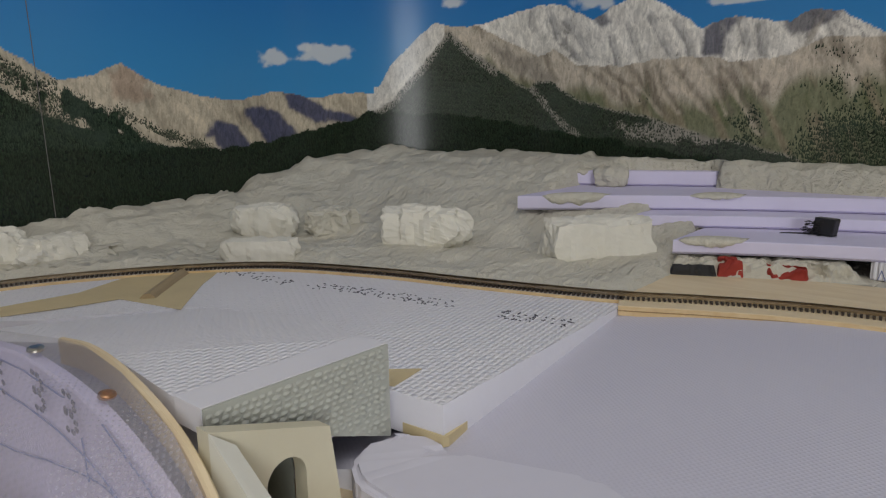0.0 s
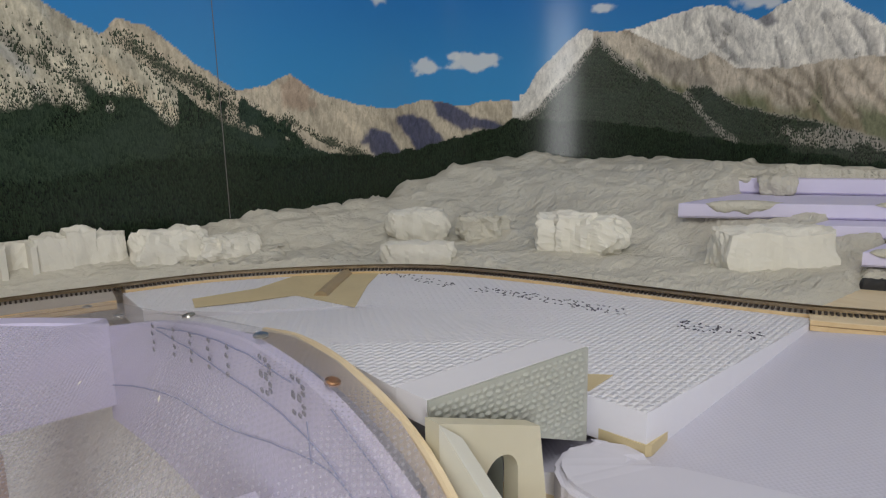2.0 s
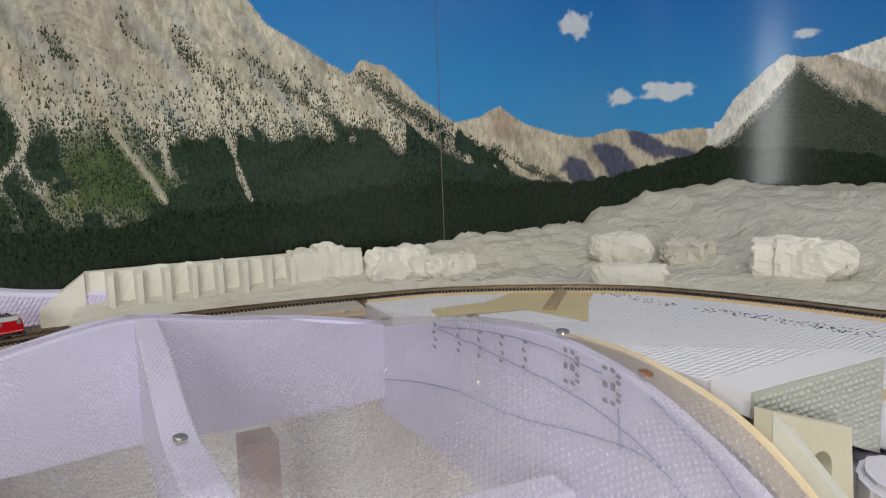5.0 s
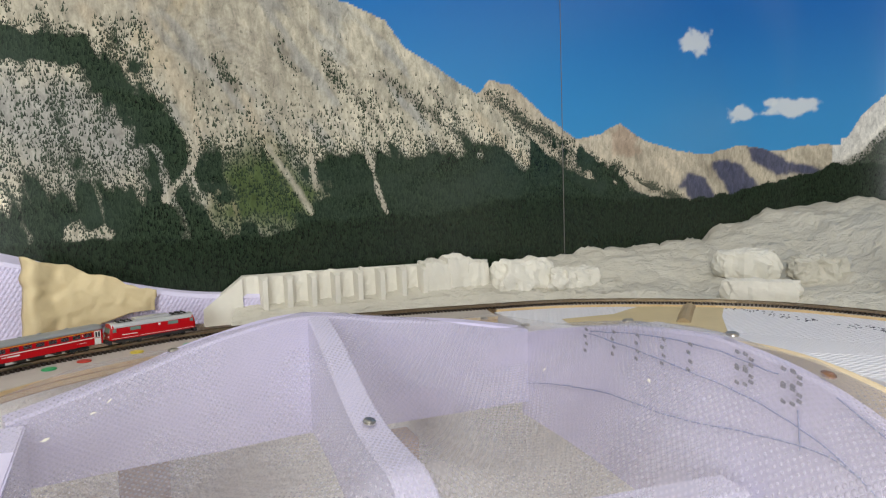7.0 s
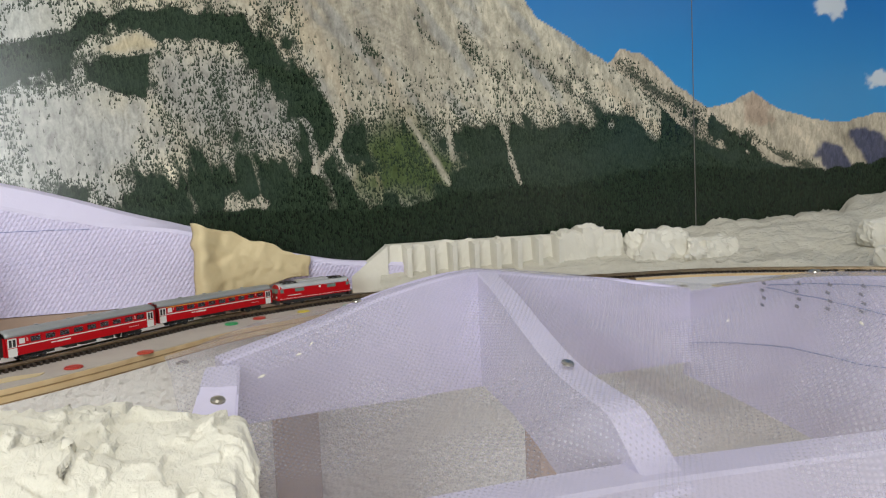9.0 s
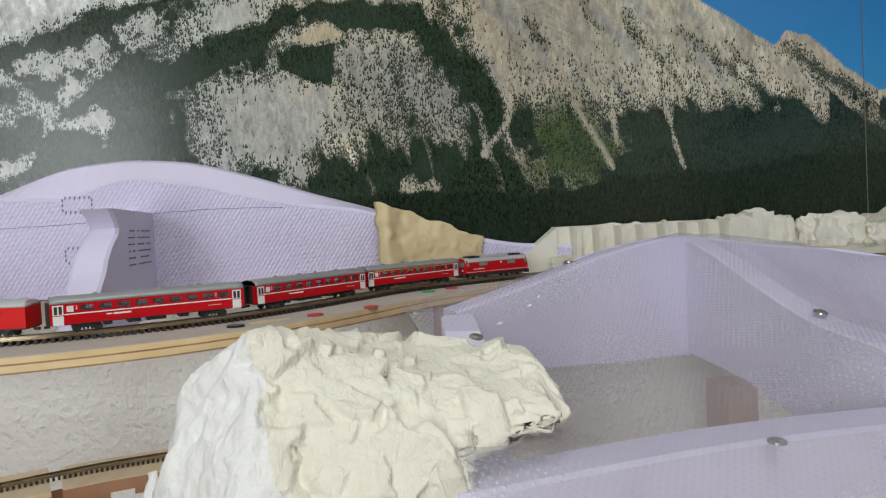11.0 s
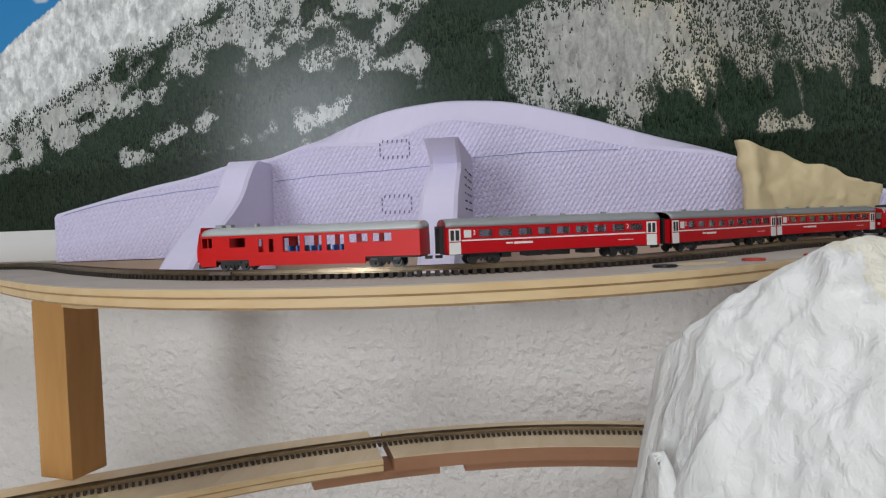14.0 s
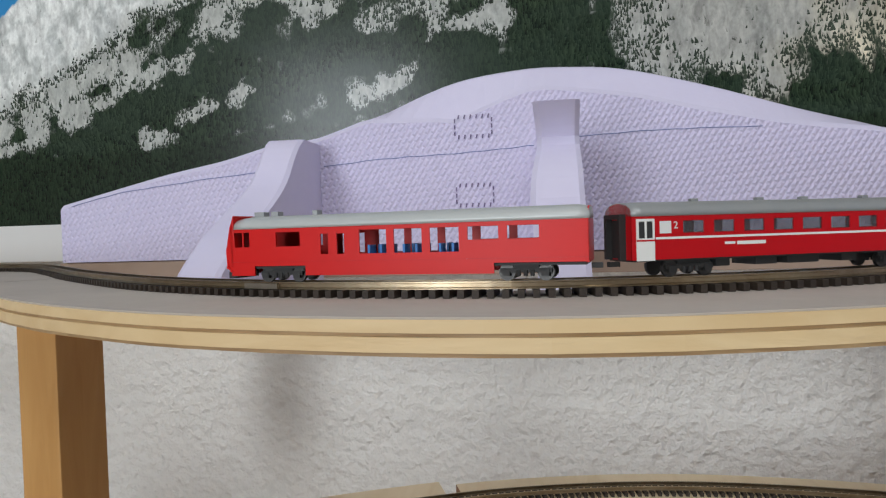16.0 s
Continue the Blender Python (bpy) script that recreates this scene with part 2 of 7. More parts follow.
def spline(points, n):
    """n points evenly spaced along a smooth line through the given ones."""
    p = np.array(points, float)
    q = np.vstack([2 * p[0] - p[1], p, 2 * p[-1] - p[-2]])
    out = []
    for i in range(len(p) - 1):
        a, b, c, d = q[i : i + 4]
        for t in np.linspace(0, 1, 40, endpoint=False):
            out.append(0.5 * (2 * b + (c - a) * t + (2 * a - 5 * b + 4 * c - d) * t * t + (3 * b - a - 3 * c + d) * t**3))
    out = np.array(out + [p[-1]])
    run = np.r_[0, np.cumsum(np.linalg.norm(np.diff(out, axis=0), axis=1))]
    at = np.linspace(0, run[-1], n)
    return np.stack([np.interp(at, run, out[:, k]) for k in range(out.shape[1])], 1)


def normals2(path):
    d = np.gradient(path[:, :2], axis=0)
    d /= np.linalg.norm(d, axis=1)[:, None]
    return np.stack([-d[:, 1], d[:, 0]], 1)


def sheet(name, fn, nu, nv, material, smooth=True, out=(0, 0, 1)):
    """A grid mesh from fn(u, v), u and v from 0 to 1."""
    verts = [fn(i / (nu - 1), j / (nv - 1)) for i in range(nu) for j in range(nv)]
    faces = [(i * nv + j, (i + 1) * nv + j, (i + 1) * nv + j + 1, i * nv + j + 1) for i in range(nu - 1) for j in range(nv - 1)]
    me = mesh_of(name, verts, faces, material, smooth)
    if sum((p.normal * p.area for p in me.polygons), Vector()).dot(Vector(out)) < 0:
        me.flip_normals()
    return me


def sweep(bm, path, profile, closed=True):
    """Sweeps a profile of (across, up) along a path of x, y, z; across is to the left of the way."""
    nrm = normals2(path)
    rings = [[bm.verts.new((p[0] + n[0] * a, p[1] + n[1] * a, p[2] + u)) for a, u in profile] for p, n in zip(path, nrm)]
    k = len(profile)
    for r, s in zip(rings, rings[1:]):
        for i in range(k if closed else k - 1):
            bm.faces.new((r[i], r[(i + 1) % k], s[(i + 1) % k], s[i]))
    if closed:
        bm.faces.new(rings[0][::-1]), bm.faces.new(rings[-1])
    return bm


def fbm(x, y, z, octaves=4, h=0.9):
    return noise.fractal(Vector((x, y, z)), h, 2.1, octaves)


def step(a, b, x):
    t = min(1.0, max(0.0, (x - a) / (b - a)))
    return t * t * (3 - 2 * t)

# ---- room ----
X0, X1, Y1, ZC = -2.6, 1.10, 1.022, 2.45
bm = bmesh.new()
box(bm, X0 - 0.1, X1 + 0.1, BACK_Y - 0.1, Y1 + 0.1, -0.1, 0.0)
thing("floor", bm, FLOORING, "brown wooden floor of the room", "floor", "structure")
bm = bmesh.new()
box(bm, X0 - 0.1, X1 + 0.1, BACK_Y - 0.1, Y1 + 0.1, ZC, ZC + 0.1)
thing("ceiling", bm, PLAIN, "white painted ceiling", "ceiling", "structure")
bm = bmesh.new()
box(bm, X0 - 0.1, X1 + 0.1, Y1, Y1 + 0.1, 0, ZC)
thing("wall_north", bm, WALL, "white wall with coarse roughcast texture", "wall", "structure")
bm = bmesh.new()
box(bm, X1, X1 + 0.1, BACK_Y, Y1, 0, ZC)
thing("wall_east", bm, WALL, "white wall with coarse roughcast texture", "wall", "structure")
# Out of view; its dark colour is there to hold down bounced light.
bm = bmesh.new()
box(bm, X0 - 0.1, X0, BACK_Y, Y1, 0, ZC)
thing("wall_west", bm, LOW_BOUNCE_PAINT, "plain grey-brown unseen wall, kept dark to limit bounce", "wall", "structure")
bm = bmesh.new()
wl, wr, wb, wh = WIN_X - WIN_W / 2, WIN_X + WIN_W / 2, WIN_Z - WIN_H / 2, WIN_Z + WIN_H / 2
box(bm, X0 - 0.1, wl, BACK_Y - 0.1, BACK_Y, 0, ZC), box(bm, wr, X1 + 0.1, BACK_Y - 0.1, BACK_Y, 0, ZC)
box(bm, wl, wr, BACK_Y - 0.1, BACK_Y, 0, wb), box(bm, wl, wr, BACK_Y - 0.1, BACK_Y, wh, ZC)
thing("wall_south", bm, LOW_BOUNCE_PAINT, "plain grey-brown unseen wall with a window opening, kept dark to limit bounce", "wall", "structure")


# ---- printed mountain backdrop: a sheet along two walls with a rounded corner ----
BD_Y, BD_X, BD_R, BD_LEFT = 0.992, 1.04, 0.38, -1.35
BD_Z0, BD_Z1 = 1.026, 1.62
L1 = BD_X - BD_R - BD_LEFT
L2 = BD_R * math.pi / 2


def backdrop_at(s):
    """Plan place of the sheet at a run of s metres from its left end."""
    if s < L1:
        return BD_LEFT + s, BD_Y
    if s < L1 + L2:
        a = (s - L1) / BD_R
        return BD_X - BD_R + BD_R * math.sin(a), BD_Y - BD_R + BD_R * math.cos(a)
    return BD_X, BD_Y - BD_R - (s - L1 - L2)


def lattice(shape_seed, x, y):
    """Smooth value noise between -1 and 1 for arrays."""
    table = np.random.RandomState(shape_seed).uniform(-1, 1, (256, 256))
    xi, yi = np.floor(x).astype(int), np.floor(y).astype(int)
    fx, fy = x - xi, y - yi
    fx, fy = fx * fx * (3 - 2 * fx), fy * fy * (3 - 2 * fy)
    t = lambda a, b: table[a % 256, b % 256]  # noqa: E731
    return (t(xi, yi) * (1 - fx) + t(xi + 1, yi) * fx) * (1 - fy) + (t(xi, yi + 1) * (1 - fx) + t(xi + 1, yi + 1) * fx) * fy


def clouded(seed, x, y, octaves=5, gain=0.55):
    out, amp, total = 0.0, 1.0, 0.0
    for k in range(octaves):
        out, total = out + amp * lattice(seed + k, x * 2**k + 7.7 * k, y * 2**k), total + amp
        amp *= gain
    return out / total


def soft(a, b, x):
    t = np.clip((x - a) / (b - a), 0, 1)
    return t * t * (3 - 2 * t)


def line(points, s):
    p = np.array(points)
    return np.interp(s, p[:, 0], p[:, 1])


SKYLINE_LEFT = [(0, 1.02), (0.2, 1.17), (0.288, 1.239), (0.333, 1.271), (0.415, 1.322), (0.6, 1.45), (0.9, 1.55), (1.2, 1.5), (1.387, 1.394), (1.446, 1.374), (1.472, 1.34), (1.524, 1.313), (1.577, 1.283),
                (1.597, 1.303), (1.628, 1.299), (1.685, 1.257), (1.737, 1.224), (1.775, 1.229), (1.819, 1.248), (1.865, 1.222), (1.942, 1.205), (2.001, 1.201), (2.061, 1.217), (2.128, 1.205), (2.17, 1.213), (2.227, 1.213)]
SKYLINE_RIGHT = [(2.245, 1.225), (2.264, 1.256), (2.305, 1.298), (2.344, 1.331), (2.373, 1.323), (2.422, 1.324), (2.471, 1.337), (2.529, 1.351), (2.568, 1.345), (2.618, 1.319), (2.647, 1.333), (2.69, 1.348), (2.736, 1.327),
                 (2.791, 1.29), (2.833, 1.303), (2.905, 1.288), (2.93, 1.302), (2.963, 1.295), (3.013, 1.263), (3.3, 1.2), (4.5, 1.2)]
SLOPE = [(1.5, 1.325), (1.577, 1.283), (1.65, 1.234), (1.717, 1.18), (1.792, 1.154), (1.885, 1.135), (2.0, 1.12)]
FRONT = [(0, 1.10), (0.42, 1.10), (0.55, 1.115), (0.9, 1.09), (1.02, 1.103), (1.28, 1.098), (1.354, 1.116), (1.51, 1.12), (1.68, 1.141), (1.83, 1.13), (2.01, 1.131), (2.128, 1.152), (2.23, 1.18), (2.4, 1.17), (2.9, 1.09), (4.5, 1.1)]
SPUR = [(2.227, 1.175), (2.273, 1.209), (2.323, 1.261), (2.352, 1.300), (2.367, 1.318), (2.395, 1.292), (2.442, 1.257), (2.483, 1.225), (2.506, 1.216), (2.523, 1.229), (2.547, 1.228), (2.594, 1.196), (2.658, 1.179), (2.712, 1.165), (2.762, 1.152), (2.81, 1.138), (2.896, 1.118), (2.95, 1.10), (4.5, 1.0)]
PALE = [(2.36, 1.335), (2.418, 1.322), (2.47, 1.294), (2.522, 1.269), (2.551, 1.278), (2.592, 1.252), (2.671, 1.244), (2.717, 1.250), (2.779, 1.253), (2.837, 1.242), (2.905, 1.245), (2.948, 1.266), (3.1, 1.25), (4.5, 1.2)]
TIMBER = [(1.15, 1.20), (1.22, 1.213), (1.272, 1.199), (1.318, 1.195), (1.357, 1.205), (1.43, 1.201), (1.511, 1.204), (1.6, 1.206), (1.674, 1.176), (1.75, 1.14)]

NS, NZ = 1700, 270
S_END = 3.7
sa, za = np.linspace(0, S_END, NS), np.linspace(BD_Z0, BD_Z1, NZ)
S, Z = (g.ravel() for g in np.meshgrid(sa, za, indexing="ij"))
N1, N2, N3 = clouded(11, S * 14, Z * 14), clouded(31, S * 45, Z * 45), clouded(51, S * 9, Z * 30)
N4 = clouded(33, S * 110, Z * 80, 3)
warp = 0.5 * clouded(81, S * 18, Z * 18)
crag = 1 - 2 * np.abs(clouded(83, S * 26 + warp, Z * 13 - S * 9 + warp))  # sharp crests and gullies
crag2 = 1 - 2 * np.abs(clouded(85, S * 60 + Z * 25 + warp, Z * 34))
rag = 0.003 * clouded(71, S * 60, Z * 0 + 3, 4)
skyline = np.where(S < 2.236, line(SKYLINE_LEFT, S), line(SKYLINE_RIGHT, S)) + rag
above = Z - skyline

paint = np.zeros((len(S), 3))
trees = np.zeros(len(S))


def lay(colour, weight):
    """Lays a colour over the paint so far."""
    w = np.clip(weight, 0, 1)[:, None]
    paint[:] = paint * (1 - w) + np.asarray(colour) * w


def blob(s, z, rs, rz, ragged=0.6):
    return soft(1.15, 0.75, np.hypot((S - s) / rs, (Z - z) / rz) + ragged * N2 + 0.3 * N1)


def stroke(points, width, ragged=0.5):
    """1 on a band along a line, 0 outside it."""
    best = np.full(len(S), 9.0)
    p = np.array(points)
    for a, b in zip(p, p[1:]):
        d = b - a
        t = np.clip(((S - a[0]) * d[0] + (Z - a[1]) * d[1]) / (d @ d), 0, 1)
        best = np.minimum(best, np.hypot(S - a[0] - t * d[0], Z - a[1] - t * d[1]))
    return soft(width * 1.5, width * 0.1, best + ragged * width * (1.2 * N2 + 0.8 * N4))


def area(points, edge=0.006, ragged=0.010):
    """1 inside a ragged outline, 0 outside it."""
    p = np.array(points)
    best, within = np.full(len(S), 9.0), np.zeros(len(S), bool)
    for a, b in zip(p, np.roll(p, -1, 0)):
        d = b - a
        t = np.clip(((S - a[0]) * d[0] + (Z - a[1]) * d[1]) / (d @ d), 0, 1)
        best = np.minimum(best, np.hypot(S - a[0] - t * d[0], Z - a[1] - t * d[1]))
        if a[1] != b[1]:
            within ^= ((a[1] > Z) != (b[1] > Z)) & (S < a[0] + (Z - a[1]) * d[0] / (b[1] - a[1]))
    return soft(edge, -edge, np.where(within, -best, best) + ragged * (N2 + 0.5 * N1))


# sky and its clouds
fade = soft(1.50, 1.18, Z)
lay((0.018, 0.13, 0.42), np.ones(len(S)))
lay((0.05, 0.27, 0.56), fade)
for cs, cz, rs, rz in ((2.06, 1.268, 0.036, 0.013), (2.152, 1.277, 0.042, 0.014), (2.115, 1.286, 0.014, 0.008), (1.972, 1.375, 0.034, 0.024), (2.373, 1.362, 0.02, 0.01), (2.62, 1.345, 0.03, 0.012), (0.324, 1.298, 0.022, 0.012), (2.86, 1.325, 0.06, 0.006)):
    lay((0.62, 0.66, 0.68), 0.9 * blob(cs, cz, rs, rz, 0.75))
# far cream range
land = above < 0
far = land & (S > 1.5) & (S < 2.24)
fall = clouded(87, (S * 0.75 + Z * 0.66) * 46 + warp, (Z * 0.75 - S * 0.66) * 7)
grade = (1 + 0.2 * N2 + 0.45 * fall + 0.15 * crag2)[:, None]
paint[far] = (np.array((0.45, 0.395, 0.30)) * grade)[far]
lay((0.40, 0.30, 0.22), far * 0.8 * blob(1.83, 1.225, 0.03, 0.03))
shade = 0
for outline in ([(1.94, 1.150), (1.955, 1.175), (1.99, 1.162), (2.012, 1.130), (1.967, 1.130)], [(2.005, 1.188), (2.03, 1.192), (2.058, 1.188), (2.10, 1.146), (2.05, 1.132), (2.02, 1.165)], [(2.075, 1.214), (2.11, 1.208), (2.14, 1.199), (2.20, 1.168), (2.13, 1.164), (2.09, 1.185)]):
    shade = np.maximum(shade, area(outline, 0.004, 0.010))
lay((0.045, 0.055, 0.12), far * 0.9 * shade)
for run, wide in (([(1.60, 1.278), (1.665, 1.243), (1.713, 1.218), (1.765, 1.18), (1.83, 1.132)], 0.013), ([(1.752, 1.201), (1.832, 1.152), (1.87, 1.128)], 0.010), ([(1.811, 1.183), (1.866, 1.155), (1.935, 1.130)], 0.009), ([(1.70, 1.19), (1.80, 1.135)], 0.03)):
    trees += far * 0.95 * stroke(run, wide, 0.5)
for run, wide in (([(1.758, 1.174), (1.793, 1.140)], 0.006), ([(1.809, 1.16), (1.84, 1.130)], 0.004), ([(1.822, 1.172), (1.888, 1.130)], 0.005)):
    trees -= far * 0.9 * stroke(run, wide, 0.4)
# the near mountain
m1 = land & (S < 1.9) & ((S < 1.55) | (Z < line(SLOPE, S) + rag))
falls = clouded(41, S * 62 + Z * 20 + 0.6 * warp, Z * 13)  # streaks that run down the slope
ledge = np.abs(np.sin((Z + 0.16 * S + 0.02 * np.sin(S * 17)) * 300 + 5 * warp + 3 * N1))
cracks = soft(0.22, 0.02, ledge) * soft(0.0, 0.5, clouded(43, S * 20, Z * 20) + 0.1)
paint[m1] = (np.array((0.42, 0.39, 0.305)) * (1.02 + 0.20 * N2 + 0.28 * N1 + 0.42 * falls + 0.26 * crag2 + 0.2 * N4 - 0.42 * cracks)[:, None])[m1]
lay(np.array((0.44, 0.34, 0.19)), m1 * 0.5 * soft(0.1, 0.5, clouded(45, S * 34 - Z * 16, Z * 9)) * soft(1.22, 1.30, Z) * soft(0.93, 1.0, S) * soft(1.32, 1.2, S))
lay(np.array((0.48, 0.465, 0.40)), m1 * 0.55 * soft(0.15, 0.5, clouded(47, S * 30 + Z * 16, Z * 11)) * soft(1.15, 1.22, S))
lay(np.array((0.33, 0.34, 0.33)), m1 * 0.6 * soft(0.1, 0.45, clouded(46, S * 40 + Z * 30, Z * 18)) * soft(1.1, 1.2, S))
# bedding, ravines and chutes
for run in ([(1.228, 1.327), (1.255, 1.335), (1.288, 1.317), (1.307, 1.291)], [(1.22, 1.30), (1.254, 1.312), (1.294, 1.297), (1.317, 1.267)], [(1.278, 1.249), (1.313, 1.256), (1.348, 1.233)],
            [(1.335, 1.271), (1.363, 1.244), (1.40, 1.234)], [(1.216, 1.346), (1.249, 1.358), (1.282, 1.347)], [(1.366, 1.342), (1.41, 1.316), (1.456, 1.308)]):
    for k in range(3):
        lay((0.17, 0.15, 0.12), m1 * 0.45 * stroke([(a, b - 0.0065 * k - 0.004 * math.sin(90 * a)) for a, b in run], 0.0022, 0.9) * soft(-0.3, 0.2, N2))
        lay((0.55, 0.52, 0.44), m1 * 0.25 * stroke([(a, b - 0.0065 * k + 0.003) for a, b in run], 0.0022, 0.9))
for run in ([(1.161, 1.367), (1.171, 1.323), (1.20, 1.267), (1.213, 1.214)], [(1.265, 1.269), (1.284, 1.221), (1.31, 1.18)], [(1.571, 1.256), (1.624, 1.21), (1.67, 1.182)], [(1.10, 1.36), (1.13, 1.31), (1.17, 1.26)]):
    lay((0.55, 0.47, 0.34), m1 * 0.7 * stroke(run, 0.008, 0.8))
RAVINES = ([(1.234, 1.311), (1.256, 1.278)], [(1.44, 1.303), (1.487, 1.269), (1.57, 1.217), (1.623, 1.198)], [(1.365, 1.321), (1.381, 1.29)], [(1.309, 1.338), (1.329, 1.305)], [(1.401, 1.28), (1.431, 1.245), (1.453, 1.209)], [(1.504, 1.291), (1.545, 1.247)])
for run in RAVINES:
    lay((0.20, 0.18, 0.15), m1 * 0.6 * stroke(run, 0.006, 0.8))
lay((0.20, 0.18, 0.15), m1 * 0.28 * soft(0.98, 1.08, S) * soft(1.42, 1.28, S))
# pale bare flank
WHITE_EDGE = [(0.0, 1.05), (0.283, 1.15), (0.305, 1.159), (0.36, 1.188), (0.415, 1.213), (0.486, 1.243), (0.524, 1.264), (0.561, 1.267), (0.608, 1.276), (0.693, 1.308), (0.784, 1.335), (0.86, 1.37), (0.95, 1.45), (1.1, 1.6)]
white = m1 * soft(-0.014, 0.016, Z - line(WHITE_EDGE, S) + 0.012 * N2 + 0.008 * N3 + 0.008 * N4)
lay((0.46, 0.48, 0.46), m1 * soft(1.0, 0.85, S) * 0.9)
lay(np.array((0.82, 0.84, 0.82)), white * 0.95)
lay(np.array((0.27, 0.30, 0.31)), white * 0.6 * soft(0.05, 0.40, clouded(95, (Z - 0.9 * S) * 16 + N1, S * 34 + Z * 20)))
lay(np.array((0.40, 0.43, 0.42)), white * 0.6 * soft(0.0, 0.3, N4))
dark = 0.98 + 0.18 * N3 + 0.16 * N4 + 0.16 * lattice(97, (Z - 0.45 * S) * 55 + N1, S * 7)
for run, wide in (([(0.473, 1.205), (0.501, 1.224), (0.544, 1.240), (0.598, 1.268), (0.651, 1.290), (0.70, 1.310)], 0.011), ([(0.574, 1.218), (0.611, 1.228), (0.638, 1.245), (0.670, 1.258), (0.711, 1.266), (0.759, 1.286), (0.80, 1.31)], 0.010),
                  ([(0.616, 1.136), (0.654, 1.149), (0.676, 1.182), (0.688, 1.212), (0.710, 1.236)], 0.006), ([(0.25, 1.115), (0.303, 1.136), (0.337, 1.160), (0.376, 1.179), (0.408, 1.187)], 0.009), ([(0.34, 1.134), (0.379, 1.148)], 0.006),
                  ([(0.396, 1.160), (0.429, 1.171), (0.466, 1.182)], 0.006), ([(0.417, 1.110), (0.444, 1.113)], 0.006), ([(0.452, 1.126), (0.485, 1.140), (0.523, 1.148)], 0.007), ([(0.22, 1.085), (0.27, 1.105), (0.31, 1.118)], 0.006)):
    dark = dark - 0.72 * stroke(run, wide * 1.1, 1.3)
dark = dark - 0.95 * area([(0.682, 1.188), (0.690, 1.197), (0.708, 1.205), (0.729, 1.209), (0.757, 1.200), (0.743, 1.184)], 0.008, 0.016)
dark = dark - 0.35 * stroke([(0.699, 1.216), (0.731, 1.250), (0.763, 1.273), (0.80, 1.295)], 0.008, 0.5) - 0.35 * stroke([(0.62, 1.20), (0.665, 1.215)], 0.014, 0.8)
d_left = dark * (1 - 1.3 * white) + 0.06 * white
# the two cliffs, the wooded ridge between them and the bare slope
cliff = area([(0.815, 1.223), (0.86, 1.239), (0.937, 1.248), (0.982, 1.220), (0.990, 1.161), (0.945, 1.132), (0.868, 1.146), (0.822, 1.172)], 0.030, 0.030)
cliff2 = area([(0.985, 1.255), (1.019, 1.292), (1.065, 1.300), (1.115, 1.272), (1.17, 1.224), (1.19, 1.186), (1.12, 1.170), (1.0, 1.20)], 0.034, 0.03)
lay((0.43, 0.43, 0.40), m1 * cliff * 0.95)
lay((0.24, 0.25, 0.235), m1 * cliff * 0.65 * soft(0.1, 0.6, clouded(69, S * 130 + Z * 30, Z * 22)))
lay((0.33, 0.325, 0.30), m1 * cliff2 * 0.9)
lay((0.20, 0.20, 0.185), m1 * cliff2 * 0.6 * soft(0.1, 0.6, clouded(73, S * 130 + Z * 40, Z * 20)))
ridge = stroke([(0.80, 1.20), (0.86, 1.262), (0.931, 1.262), (0.965, 1.289), (1.0, 1.322), (1.05, 1.326), (1.115, 1.290), (1.163, 1.249), (1.205, 1.208)], 0.036, 0.8)
woods = soft(1.245, 1.13, Z + 0.10 * (S - 1.0) + 0.05 * falls)
clumps = clouded(49, S * 95 + Z * 25, Z * 26, 3)
columns = clouded(44, S * 120 + Z * 25, Z * 9, 3)
d_mid = 0.52 + 0.55 * woods + 0.34 * columns + 0.10 * clumps + 0.5 * ridge - 0.06 * cliff2 * (1 - ridge) - 0.95 * cliff * (1 - 0.3 * ridge)
for outline, more in (([(0.739, 1.220), (0.786, 1.251), (0.828, 1.271), (0.892, 1.298), (0.936, 1.319), (0.979, 1.325), (0.913, 1.287), (0.848, 1.250), (0.816, 1.229), (0.754, 1.205)], 0.6), ([(0.933, 1.252), (0.955, 1.276), (0.993, 1.280), (0.996, 1.230), (0.954, 1.240)], 0.7),
                      ([(0.99, 1.325), (1.034, 1.330), (1.095, 1.323), (1.126, 1.278), (1.169, 1.250), (1.210, 1.208), (1.190, 1.190), (1.128, 1.250), (1.096, 1.300), (1.011, 1.300)], 0.7),
                      ([(0.780, 1.288), (0.83, 1.306), (0.899, 1.330), (0.905, 1.309), (0.861, 1.296), (0.813, 1.280)], -1.0), ([(0.945, 1.288), (0.984, 1.304), (1.005, 1.293), (0.956, 1.282)], -1.2)):
    d_mid = d_mid + more * area(outline, 0.007, 0.010)
lay((0.50, 0.43, 0.28), m1 * 0.8 * area([(0.945, 1.288), (0.984, 1.304), (1.005, 1.293), (0.956, 1.282)], 0.005, 0.006))
upper = soft(1.295, 1.33, Z - 0.35 * np.abs(S - 1.02))
d_mid = d_mid - 0.55 * upper * (1 - 0.7 * ridge)
d_mid = d_mid - 0.8 * stroke([(1.076, 1.113), (1.104, 1.110)], 0.012, 0.7) - 0.4 * stroke([(0.935, 1.286), (0.985, 1.292)], 0.012, 0.6)
timber = line(TIMBER, S)
over = Z - timber + 0.016 * falls + 0.012 * N1
d_right = 0.10 + 0.24 * soft(0.085, 0.0, over) + 0.85 * soft(0.035, -0.03, over) + 0.16 * falls + 0.10 * clumps - 0.2 * soft(0.08, 0.16, over)
meadow = area([(1.227, 1.190), (1.295, 1.200), (1.36, 1.150), (1.325, 1.113), (1.228, 1.115)], 0.032, 0.034)
lay(np.array((0.075, 0.105, 0.04)), m1 * meadow)
